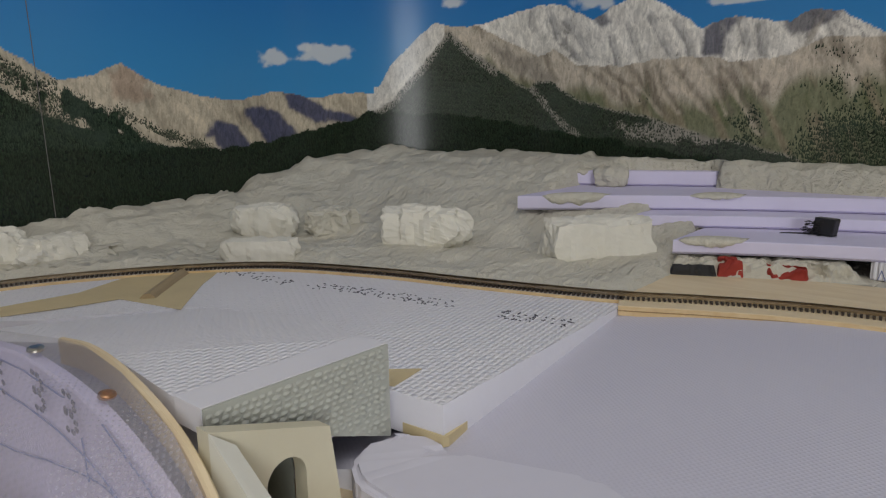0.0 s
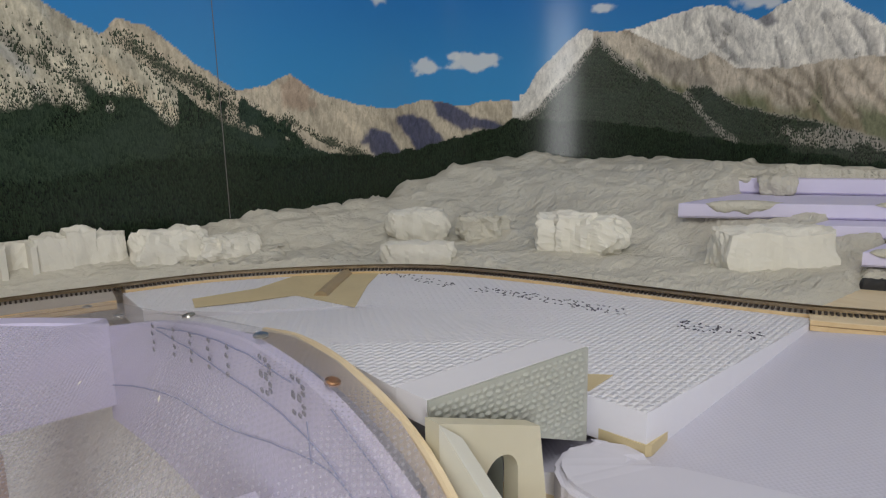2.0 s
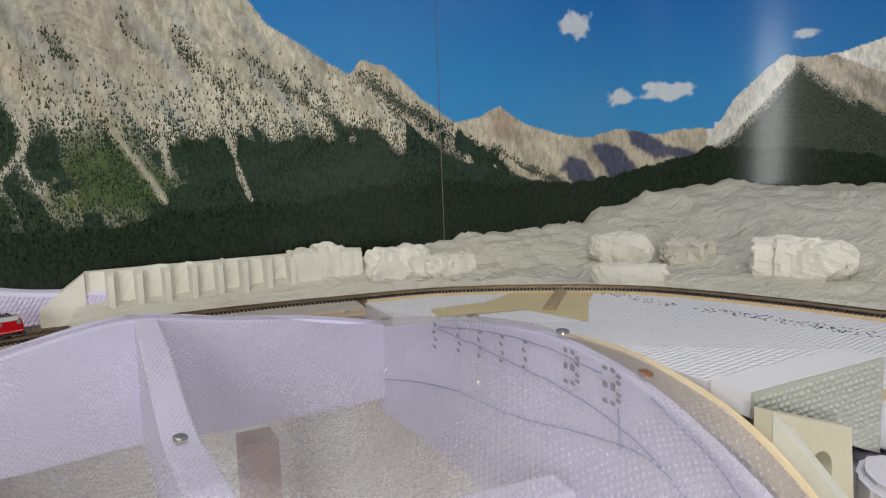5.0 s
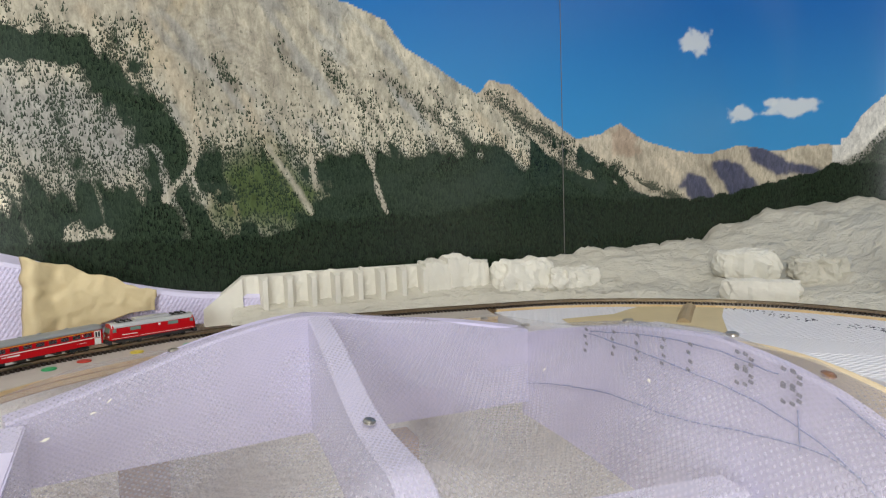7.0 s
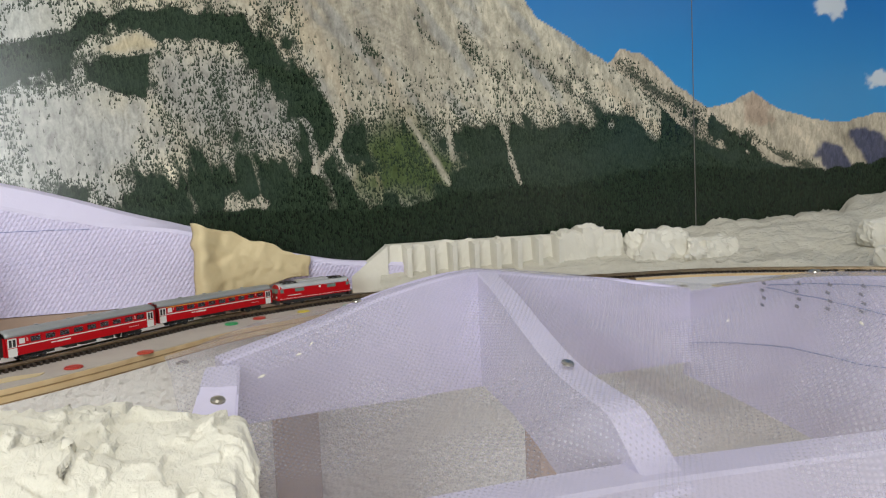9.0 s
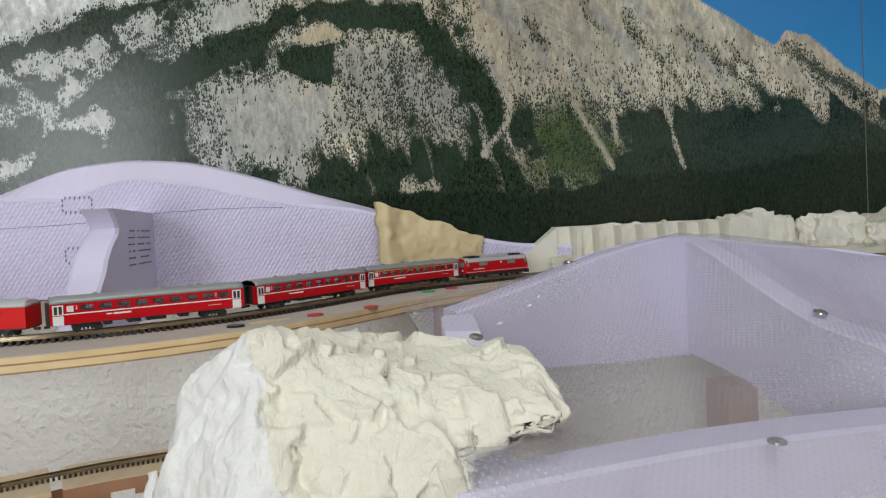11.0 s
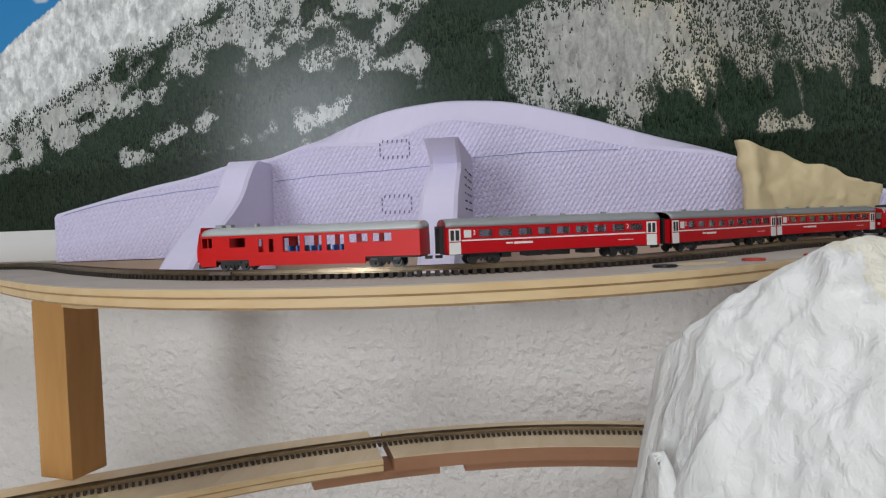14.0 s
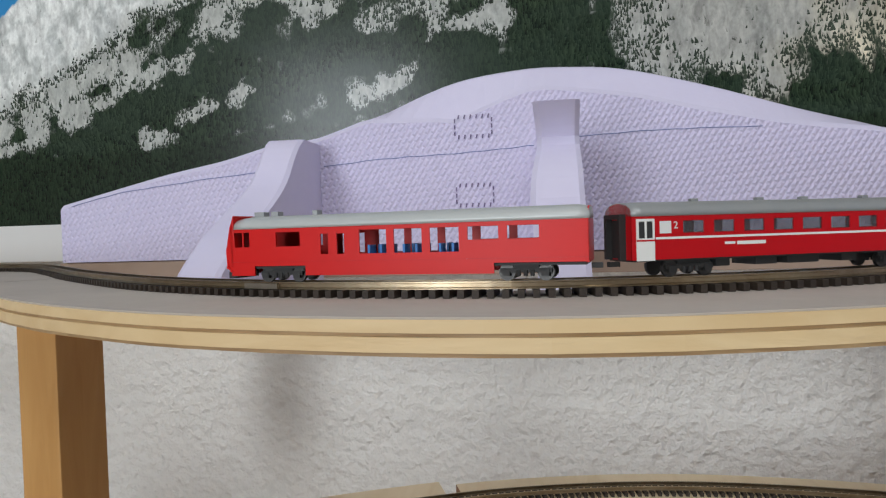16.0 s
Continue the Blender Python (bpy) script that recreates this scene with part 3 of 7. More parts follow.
lay(np.array((0.18, 0.22, 0.07)), m1 * meadow * 0.7 * soft(0.0, 0.5, N2 + 0.5 * N4))
lay(np.array((0.30, 0.26, 0.17)), m1 * meadow * 0.6 * soft(0.1, 0.5, falls))
d_right = d_right * (1 - meadow) + (0.56 + 0.35 * N2 + 0.3 * columns) * meadow
for run in RAVINES:
    d_right = d_right + 0.45 * stroke(run, 0.009, 0.8)
d_left, d_mid, d_right = d_left * soft(0.88, 0.80, S + 0.04 * N1), d_mid * soft(0.78, 0.84, S + 0.04 * N1) * soft(1.215, 1.19, S + 0.35 * (Z - 1.2) + 0.02 * N1), d_right * soft(1.185, 1.21, S + 0.35 * (Z - 1.2) + 0.02 * N1)
for run, wide in (([(1.195, 1.255), (1.209, 1.207), (1.201, 1.185), (1.172, 1.149)], 0.0048), ([(1.292, 1.208), (1.317, 1.169), (1.342, 1.127)], 0.0042), ([(1.418, 1.202), (1.431, 1.153), (1.443, 1.120)], 0.0036), ([(1.343, 1.198), (1.349, 1.160)], 0.0048)):
    cut = stroke(run, wide, 0.5)
    lay((0.42, 0.39, 0.31), m1 * cut * 0.9)
    d_right, d_mid = d_right * (1 - 0.8 * cut), d_mid * (1 - 0.8 * cut)
trees = np.where(m1, np.maximum(np.maximum(d_left, d_mid), d_right), trees)
flank = stroke([(1.55, 1.300), (1.60, 1.275), (1.665, 1.240), (1.713, 1.214), (1.765, 1.176)], 0.016, 0.5)
trees = np.where(m1 & (S > 1.5), np.maximum(trees, 0.9 * flank * soft(1.56, 1.62, S)), trees)
trees = np.where(m1 & (S > 1.66), np.maximum(trees, 0.97), trees)
# trees stand in clumps with bare rock between
groups = clouded(113, S * 95 + Z * 20 + 0.4 * warp, Z * 40, 4)
sparse = np.clip(1 - np.abs(trees - 0.5) / 0.6, 0, 1)
trees = np.where(m1, np.clip(0.55 + (trees - 0.5) * 1.10 + 0.62 * groups * sparse, 0, 1.1), trees)
# the right-hand mountain
m3 = land & (S >= 2.222) & (Z > 0.9)
paint[m3] = (np.array((0.70, 0.67, 0.60)) * (1.0 + 0.10 * N2 + 0.30 * clouded(61, (S * 0.8 + Z * 0.6) * 50, (Z * 0.8 - S * 0.6) * 8) + 0.10 * crag)[:, None])[m3]
lay((0.24, 0.22, 0.20), m3 * 0.8 * soft(0.10, 0.0, np.abs(clouded(62, (S * 0.8 + Z * 0.6) * 30, (Z * 0.8 - S * 0.6) * 10))) * soft(0.0, 0.4, N1))
lay((0.10, 0.10, 0.13), m3 * 0.9 * area([(2.791, 1.292), (2.812, 1.304), (2.842, 1.302), (2.825, 1.275), (2.82, 1.25), (2.793, 1.25)], 0.004, 0.006))
lay((0.10, 0.10, 0.12), m3 * 0.85 * area([(2.90, 1.292), (2.93, 1.306), (2.97, 1.30), (2.94, 1.275), (2.905, 1.268)], 0.006, 0.012))
lay((0.12, 0.12, 0.14), m3 * 0.8 * area([(2.605, 1.328), (2.625, 1.335), (2.65, 1.312), (2.635, 1.305)], 0.004, 0.006))
lay((0.36, 0.32, 0.26), m3 * 0.6 * soft(2.83, 2.86, S) * soft(0.0, 0.5, clouded(64, S * 60 - Z * 30, Z * 12)))
lay((0.62, 0.60, 0.55), m3 * soft(2.345, 2.325, S + 0.02 * N2) * soft(0.0, 0.02, Z - line(SPUR, S)))
pale = m3 * (Z < line(PALE, S) + rag) * (S > 2.36)
lay((0.53, 0.46, 0.36), pale * 0.9)
lay((0.20, 0.17, 0.13), pale * 0.85 * soft(0.05, 0.5, clouded(67, S * 60 + Z * 22, Z * 14)))
lay((0.22, 0.20, 0.17), pale * 0.7 * area([(2.44, 1.29), (2.52, 1.262), (2.56, 1.23), (2.53, 1.22), (2.46, 1.26)], 0.01, 0.012))
green = pale * soft(0.0, 0.03, line(PALE, S) - 0.035 - Z + 0.02 * lattice(63, S * 55, Z * 6))
lay((0.10, 0.125, 0.05), green * 0.8)
lay((0.30, 0.25, 0.17), green * 0.7 * soft(0.2, 0.6, lattice(65, (S + 0.5 * Z) * 70, Z * 8)))
for run in ([(2.508, 1.342), (2.507, 1.316), (2.522, 1.296)], [(2.535, 1.342), (2.556, 1.293), (2.592, 1.259)], [(2.567, 1.319), (2.591, 1.291), (2.615, 1.258)], [(2.647, 1.29), (2.66, 1.247)], [(2.673, 1.307), (2.691, 1.267), (2.702, 1.244)],
            [(2.709, 1.313), (2.731, 1.273), (2.747, 1.251)], [(2.743, 1.305), (2.766, 1.275), (2.773, 1.251)], [(2.812, 1.293), (2.823, 1.261)], [(2.837, 1.298), (2.848, 1.263)], [(2.863, 1.287), (2.87, 1.248)]):
    lay((0.22, 0.21, 0.20), (m3 & (pale < 0.5)) * 0.75 * stroke(run, 0.0024, 1.0))
    lay((0.36, 0.35, 0.33), (m3 & (pale < 0.5)) * 0.6 * stroke([(a + 0.006, b) for a, b in run], 0.006, 0.8))
GULLIES = ([(2.627, 1.242), (2.672, 1.214), (2.70, 1.188)], [(2.671, 1.244), (2.704, 1.207), (2.737, 1.167)], [(2.718, 1.241), (2.735, 1.201), (2.761, 1.172)], [(2.742, 1.244), (2.773, 1.205), (2.803, 1.171)],
           [(2.779, 1.251), (2.81, 1.208), (2.83, 1.17)], [(2.821, 1.23), (2.846, 1.188), (2.874, 1.143)], [(2.847, 1.232), (2.87, 1.20)], [(2.592, 1.249), (2.628, 1.226), (2.663, 1.194)])
for run in GULLIES:
    lay((0.20, 0.17, 0.13), pale * 0.6 * stroke([(a + 0.008, b) for a, b in run], 0.006, 0.8))
    lay((0.50, 0.43, 0.33), pale * 0.7 * stroke(run, 0.0035, 0.8))
trees = np.where(m3, 0.55 * green * soft(0.0, 0.5, N1) + 0.3 * pale * soft(0.2, 0.7, N1), trees)
spur = m3 * soft(0.004, -0.004, Z - line(SPUR, S) - 0.006 * N2)
trees = np.maximum(trees, spur * (0.97 - 0.6 * soft(0.02, 0.0, line(SPUR, S) - Z) * (S < 2.45)))
lay((0.30, 0.28, 0.24), spur)
trees = trees - m3 * 0.35 * stroke([(2.506, 1.224), (2.536, 1.187), (2.572, 1.154), (2.609, 1.121), (2.633, 1.103)], 0.005, 0.7)
scree = m3 * blob(2.78, 1.148, 0.10, 0.018, 0.8)
trees = trees - 0.45 * scree
dusk = m3 * soft(2.90, 2.97, S + 0.5 * (1.15 - Z)) * soft(1.20, 1.15, Z)
trees = np.maximum(trees, 0.9 * dusk)
# the dark wood in front
front = soft(0.006, -0.006, Z - line(FRONT, S) - 0.008 * N2) * land
deep = front * 1.0
trees = np.where(front > 0.3, np.maximum(trees, 0.9 + 0.25 * front), trees)
lay((0.012, 0.02, 0.012), front * 0.8)

me = sheet("backdrop", lambda u, v: (*backdrop_at(u * S_END), BD_Z0 + v * (BD_Z1 - BD_Z0)), NS, NZ, PLAIN)
attr = me.attributes.new("paint", "FLOAT_COLOR", "POINT")
attr.data.foreach_set("color", np.c_[np.clip(paint, 0.004, 0.9), np.ones(len(S))].ravel().astype(np.float32))
for key, values in (("trees", trees), ("above", above), ("run", S), ("rise", Z), ("deep", deep)):
    attr = me.attributes.new(key, "FLOAT", "POINT")
    attr.data.foreach_set("value", values.astype(np.float32))

MURAL, mt, mb = nodes_of("mural_print")
mn, ml = mt.nodes, mt.links


def attribute(key):
    a = mn.new("ShaderNodeAttribute")
    a.attribute_name = key
    return a


def math_node(op, a, b=None, c=None):
    m = mn.new("ShaderNodeMath")
    m.operation = op
    for k, v in enumerate((a, b, c)):
        if v is None:
            continue
        if isinstance(v, (int, float)):
            m.inputs[k].default_value = v
        else:
            ml.new(v, m.inputs[k])
    return m.outputs[0]


def print_noise(kx, ky, detail, distortion=0.0):
    v = mn.new("ShaderNodeCombineXYZ")
    ml.new(math_node("MULTIPLY", attribute("run").outputs["Fac"], kx), v.inputs[0])
    ml.new(math_node("MULTIPLY", attribute("rise").outputs["Fac"], ky), v.inputs[1])
    n = mn.new("ShaderNodeTexNoise")
    n.inputs["Scale"].default_value, n.inputs["Detail"].default_value, n.inputs["Distortion"].default_value = 1.0, detail, distortion
    ml.new(v.outputs[0], n.inputs["Vector"])
    return n.outputs["Fac"]


def blend(a, b, f):
    m = mn.new("ShaderNodeMix")
    m.data_type = "RGBA"
    for key, v in (("A", a), ("B", b)):
        if isinstance(v, tuple):
            m.inputs[key].default_value = (*v, 1)
        else:
            ml.new(v, m.inputs[key])
    ml.new(f, m.inputs["Factor"])
    return m.outputs["Result"]


def clamp_range(v, a, b):
    r = mn.new("ShaderNodeMapRange")
    r.inputs["From Min"].default_value, r.inputs["From Max"].default_value = a, b
    ml.new(v, r.inputs["Value"])
    return r.outputs[0]


grain = math_node("ADD", math_node("MULTIPLY", print_noise(150, 60, 8.0, 1.0), 1.2), math_node("MULTIPLY", print_noise(520, 330, 4.0), 0.45))
tone = clamp_range(grain, 0.5, 1.15)
tone = math_node("MULTIPLY_ADD", tone, 0.70, 0.62)
rock = mn.new("ShaderNodeVectorMath")
rock.operation = "SCALE"
ml.new(attribute("paint").outputs["Color"], rock.inputs[0])
ml.new(tone, rock.inputs["Scale"])


def conifers(kx, ky, shift, broad):
    """Single pointed trees in staggered columns: where they stand in a wood so dense, and their shade."""
    sway = math_node("MULTIPLY", math_node("SUBTRACT", print_noise(60, 45, 2.0), 0.5), 0.012)
    across = math_node("MULTIPLY_ADD", math_node("ADD", attribute("run").outputs["Fac"], sway), kx, shift)
    column = math_node("FLOOR", across)
    stagger = mn.new("ShaderNodeTexWhiteNoise")
    stagger.noise_dimensions = "1D"
    ml.new(column, stagger.inputs["W"])
    up = math_node("MULTIPLY_ADD", attribute("rise").outputs["Fac"], ky, math_node("MULTIPLY", stagger.outputs["Value"], 7.0))
    row = math_node("FLOOR", up)
    cell = mn.new("ShaderNodeCombineXYZ")
    ml.new(column, cell.inputs[0]), ml.new(row, cell.inputs[1])
    own = mn.new("ShaderNodeTexWhiteNoise")
    own.noise_dimensions = "2D"
    ml.new(cell.outputs[0], own.inputs["Vector"])
    chance = mn.new("ShaderNodeSeparateColor")
    ml.new(own.outputs["Color"], chance.inputs["Color"])
    dense = attribute("trees").outputs["Fac"]
    grown = clamp_range(math_node("SUBTRACT", math_node("POWER", math_node("MAXIMUM", dense, 0.0), 1.45), chance.outputs[0]), -0.02, 0.03)
    tall = math_node("MULTIPLY_ADD", chance.outputs[1], 0.45, 0.55)
    h = math_node("DIVIDE", math_node("FRACT", up), tall)
    middle = math_node("MULTIPLY_ADD", chance.outputs[2], 0.36, 0.32)
    off = math_node("SUBTRACT", math_node("FRACT", across), middle)
    ragged = math_node("MULTIPLY", math_node("SUBTRACT", print_noise(900, 700, 2.0), 0.5), 0.30)
    half = math_node("MULTIPLY", math_node("SUBTRACT", 1.0, h), broad)
    shape = clamp_range(math_node("ADD", math_node("SUBTRACT", half, math_node("ABSOLUTE", off)), ragged), -0.05, 0.07)
    lit = math_node("MULTIPLY_ADD", off, 0.7, math_node("MULTIPLY_ADD", h, 0.25, math_node("MULTIPLY", chance.outputs[1], 0.7)))
    return math_node("MULTIPLY", grown, shape), lit


masks, shade = None, None
for kx, ky, shift, broad in ((620, 230, 31.7, 0.55), (450, 150, 12.3, 0.52), (350, 105, 0.0, 0.50)):
    one, lit = conifers(kx, ky, shift, broad)
    if masks is None:
        masks, shade = one, lit
    else:
        f = mn.new("ShaderNodeMix")
        ml.new(one, f.inputs["Factor"]), ml.new(shade, f.inputs["A"]), ml.new(lit, f.inputs["B"])
        masks, shade = math_node("MAXIMUM", masks, one), f.outputs["Result"]
mask = math_node("MAXIMUM", math_node("MULTIPLY", masks, 0.95), clamp_range(attribute("trees").outputs["Fac"], 0.84, 0.99))
leaf = blend((0.002, 0.005, 0.004), (0.042, 0.068, 0.037), clamp_range(math_node("ADD", shade, math_node("MULTIPLY", math_node("SUBTRACT", print_noise(480, 110, 5.0), 0.5), 0.7)), 0.05, 1.0))
leaf = blend(leaf, (0.036, 0.056, 0.040), math_node("MULTIPLY", clamp_range(print_noise(14, 22, 5.0, 0.6), 0.38, 0.74), math_node("SUBTRACT", 0.8, attribute("deep").outputs["Fac"])))
leaf = blend(leaf, (0.008, 0.014, 0.007), math_node("MULTIPLY", attribute("deep").outputs["Fac"], 0.45))
ground = blend(rock.outputs[0], leaf, mask)
edge = clamp_range(math_node("ADD", attribute("above").outputs["Fac"], math_node("MULTIPLY", math_node("SUBTRACT", print_noise(300, 300, 3.0), 0.5), 0.006)), -0.0008, 0.0008)
ml.new(blend(ground, attribute("paint").outputs["Color"], edge), mb.inputs["Base Color"])
mb.inputs["Roughness"].default_value, mb.inputs["Specular IOR Level"].default_value = 0.20, 0.30
me.materials[0] = MURAL
backdrop = tagged(new("backdrop", me), "glossy printed panorama sheet of forested rocky mountains under blue sky", "backdrop", kind="structure")
bm = bmesh.new()
prism(bm, [(BD_LEFT + 1.7167, BD_Y - 0.0015), (BD_LEFT + 1.7173, BD_Y - 0.0015), (BD_LEFT + 1.7173, BD_Y - 0.0004), (BD_LEFT + 1.7167, BD_Y - 0.0004)], 1.03, BD_Z1)
for v in bm.verts:
    if v.co.z > 1.5:
        v.co.x -= 0.006
part("seam", bm, LOW_BOUNCE_PAINT, backdrop, "thin pale seam in the print")

# ---- upper track and its plywood roadbed ----
TRACK_PLAN = [(-1.5, 0.935), (-1.25, 0.937), (-1.08, 0.935), (-0.985, 0.912), (-0.92, 0.860), (-0.86, 0.802), (-0.80, 0.750), (-0.755, 0.715), (-0.71, 0.689), (-0.665, 0.671), (-0.61, 0.661), (-0.57, 0.661),
              (-0.53, 0.669), (-0.49, 0.683), (-0.45, 0.705), (-0.41, 0.738), (-0.365, 0.782), (-0.31, 0.835), (-0.25, 0.870), (-0.17, 0.905), (-0.05, 0.925), (0.08, 0.92),
              (0.18, 0.905), (0.30, 0.88), (0.42, 0.81), (0.505, 0.725), (0.555, 0.60), (0.58, 0.49), (0.615, 0.36), (0.65, 0.28), (0.676, 0.21), (0.69, 0.14), (0.70, 0.0), (0.69, -0.2), (0.66, -0.5)]
BOARD_Z = 1.0
RAIL_Z = BOARD_Z + 0.0052
track = spline([(x, y, BOARD_Z) for x, y in TRACK_PLAN], 1100)
tnorm = normals2(track)
trun = np.r_[0, np.cumsum(np.linalg.norm(np.diff(track[:, :2], axis=0), axis=1))]


def run_at_x(x):
    """Run along the left half of the track at which it passes x."""
    return float(np.interp(x, track[:800, 0], trun[:800]))


def on_track(s):
    return np.array([np.interp(s, trun, track[:, k]) for k in range(2)])


def board(name, path, left, right, layers, label, top=None):
    """A curved plywood strip built of glued layers, its edges stepped a little."""
    ob = empty(name, (0, 0, 0), label, "board")
    z = 0.0
    for k, (thick, material) in enumerate(layers):
        bm = bmesh.new()
        e = 0.0007 if k % 2 else 0.0
        prof = [(-right + e, z - thick), (left - e, z - thick), (left - e, z), (-right + e, z)]
        sweep(bm, path, prof)
        for v in bm.verts:
            wob = 0.0006 * fbm(v.co.x * 90, v.co.y * 90, k * 3.0, 3)
            v.co.y += wob
        part("ply", bm, material, ob)
        z -= thick + 0.00005
    if top:
        bm = bmesh.new()
        sweep(bm, path, [(-right + 0.001, 0.0), (left - 0.001, 0.0), (left - 0.001, 0.0006), (-right + 0.001, 0.0006)])
        part("deck", bm, top, ob, "grey-brown painted deck")
    return ob


PLY = [(0.0034, PLY_LIGHT), (0.0010, PLY_DARK), (0.0040, PLY_LIGHT), (0.0011, PLY_DARK)]
left_i = int(np.searchsorted(track[:800, 0], -0.868))
mid_i = int(np.searchsorted(track[:800, 0], 0.2))
low = track.copy()
low[:, 2] = BOARD_Z - 0.0007
board("track_board", low[left_i:mid_i:4], 0.020, 0.054, PLY, "curved plywood roadbed with raw layered edge", BOARD_TOP)
board("track_board", low[:left_i:4], 0.020, 0.054, [(0.0092, PLY_LIGHT)], "straight plywood roadbed butted to the curve", BOARD_TOP)
slab_i = mid_i + int(np.argmax(track[mid_i:, 1] < 0.347))
board("track_board", low[mid_i:slab_i + 4:4], 0.030, 0.0092, PLY[:3], "plywood roadbed between hillside and foam slab", BOARD_TOP)
board("track_board", low[slab_i:1090:5], 0.118, 0.030, PLY[:3], "pale plywood roadbed beyond the foam slab", PALE_WOOD)


def railroad(name, line_pts, label, z0):
    n = normals2(line_pts)
    run = np.r_[0, np.cumsum(np.linalg.norm(np.diff(line_pts[:, :2], axis=0), axis=1))]
    ob = empty(name, (0, 0, 0), label, "track")
    bm = bmesh.new()
    for s in np.arange(0.002, run[-1], 0.0046):
        p = np.array([np.interp(s, run, line_pts[:, k]) for k in range(3)])
        nn = np.array([np.interp(s, run, n[:, k]) for k in range(2)])
        d = np.array([nn[1], -nn[0]])
        c = [p[:2] + nn * a + d * b for a, b in ((-0.0088, -0.0011), (0.0088, -0.0011), (0.0088, 0.0011), (-0.0088, 0.0011))]
        prism(bm, [tuple(q) for q in c], p[2], p[2] + 0.0026)
    t = part("sleeper", bm, TIE, ob, "dark brown plastic sleepers")
    t["kind"] = "stuff"
    for side in (-0.0045, 0.0045):
        bm = bmesh.new()
        prof = [(-0.0007, 0.0026), (0.0007, 0.0026), (0.0007, 0.003), (0.00025, 0.0033), (0.00025, 0.0045), (0.00045, 0.0047), (0.00045, 0.0052), (-0.00045, 0.0052), (-0.00045, 0.0047), (-0.00025, 0.0045), (-0.00025, 0.0033), (-0.0007, 0.003)]
        sweep(bm, line_pts, [(a + side, u) for a, u in prof])
        part("rail", bm, RAIL, ob)
    return ob


railway = railroad("railway_track", track[::2], "model railway track with brown rails on dark sleepers", BOARD_Z)
for i in (int(np.searchsorted(track[:800, 0], x)) for x in (-0.684,)):
    for side in (-0.0045, 0.0045):
        bm = bmesh.new()
        p, n = track[i], tnorm[i]
        d = np.array([n[1], -n[0]])
        c = [p[:2] + n * (side + a) + d * b for a, b in ((-0.0012, -0.008), (0.0012, -0.008), (0.0012, 0.008), (-0.0012, 0.008))]
        prism(bm, [tuple(q) for q in c], BOARD_Z + 0.0027, BOARD_Z + 0.0046)
        part("rail_joiner", bm, STEEL, railway, "bright metal rail joiner")

# lower level
LOWER_Z = 0.84
lower = spline([(x, y, LOWER_Z) for x, y in ((-1.25, 0.50), (-1.0, 0.665), (-0.875, 0.748), (-0.80, 0.795), (-0.72, 0.843), (-0.628, 0.883), (-0.55, 0.903), (-0.485, 0.910), (-0.42, 0.908), (-0.35, 0.900))], 300)
low2 = lower.copy()
low2[:, 2] -= 0.0007
RED_WOOD = mat("red_brown_wood", (0.42, 0.22, 0.12), (0.33, 0.16, 0.085), 14.0, 0.7, bump=0.4, bump_scale=90.0)


def low_i(x):
    return int(np.searchsorted(lower[:, 0], x))


board("lower_board", low2[:low_i(-0.642) + 1:3], 0.042, 0.040, PLY, "lower plywood roadbed with raw layered edge", PALE_WOOD)
board("lower_board", low2[low_i(-0.642) + 1::3], 0.034, 0.040, [(0.0105, RED_WOOD)], "lower roadbed with reddish brown edge", PALE_WOOD)
bm = bmesh.new()
sweep(bm, low2[low_i(-0.868):low_i(-0.832)], [(-0.0412, -0.022), (-0.0402, -0.022), (-0.0402, 0.0008), (-0.010, 0.0008), (-0.010, 0.0012), (-0.0412, 0.0012)])
thing("masking_tape", bm, TAPE, "beige tape folded over the lower roadbed edge", "tape", group="strips of masking tape")
railroad("railway_track", lower, "lower model railway track with brown rails", LOWER_Z)

# blocks and posts that carry the boards
bm = bmesh.new()
prism(bm, [(-0.842, 0.756), (-0.816, 0.740), (-0.70, 0.738), (-0.69, 0.775), (-0.83, 0.795)], 0.9785, 0.9893)
thing("plywood_block", bm, PLY_LIGHT, "raw plywood offcut under the roadbed joint", "block")
bm = bmesh.new()
prism(bm, [(-0.893, 0.800), (-0.862, 0.782), (-0.845, 0.790), (-0.845, 0.835), (-0.895, 0.850)], 0.9795, 0.9893)
thing("plywood_block", bm, PLY_LIGHT, "raw plywood offcut on the post", "block")
bm = bmesh.new()
box(bm, -0.0165, 0.0165, -0.0165, 0.0165, LOWER_Z, 0.9794, 0.0008)
post = thing("wooden_post", bm, POST_WOOD, "orange-brown square wooden post under the roadbed", "post")
post.matrix_world = pose(-0.879, 0.811, 0, 0, 0, -13)
for xa, xb in ((-0.702, -0.598), (-0.578, -0.40)):
    bm = bmesh.new()
    sweep(bm, low2[low_i(xa):low_i(xb):4], [(-0.036, -0.0175), (0.0, -0.0175), (0.0, -0.0106), (-0.036, -0.0106)])
    thing("brown_batten", bm, RED_WOOD, "reddish brown batten under the lower roadbed", "batten", group="battens under the lower roadbed")
bm = bmesh.new()
sweep(bm, low2[low_i(-1.0):low_i(-0.787):4], [(-0.0395, -0.021), (0.0, -0.021), (0.0, -0.0098), (-0.0395, -0.0098)])
thing("plywood_strip", bm, PLY_LIGHT, "raw plywood strip doubling the lower roadbed", "board")
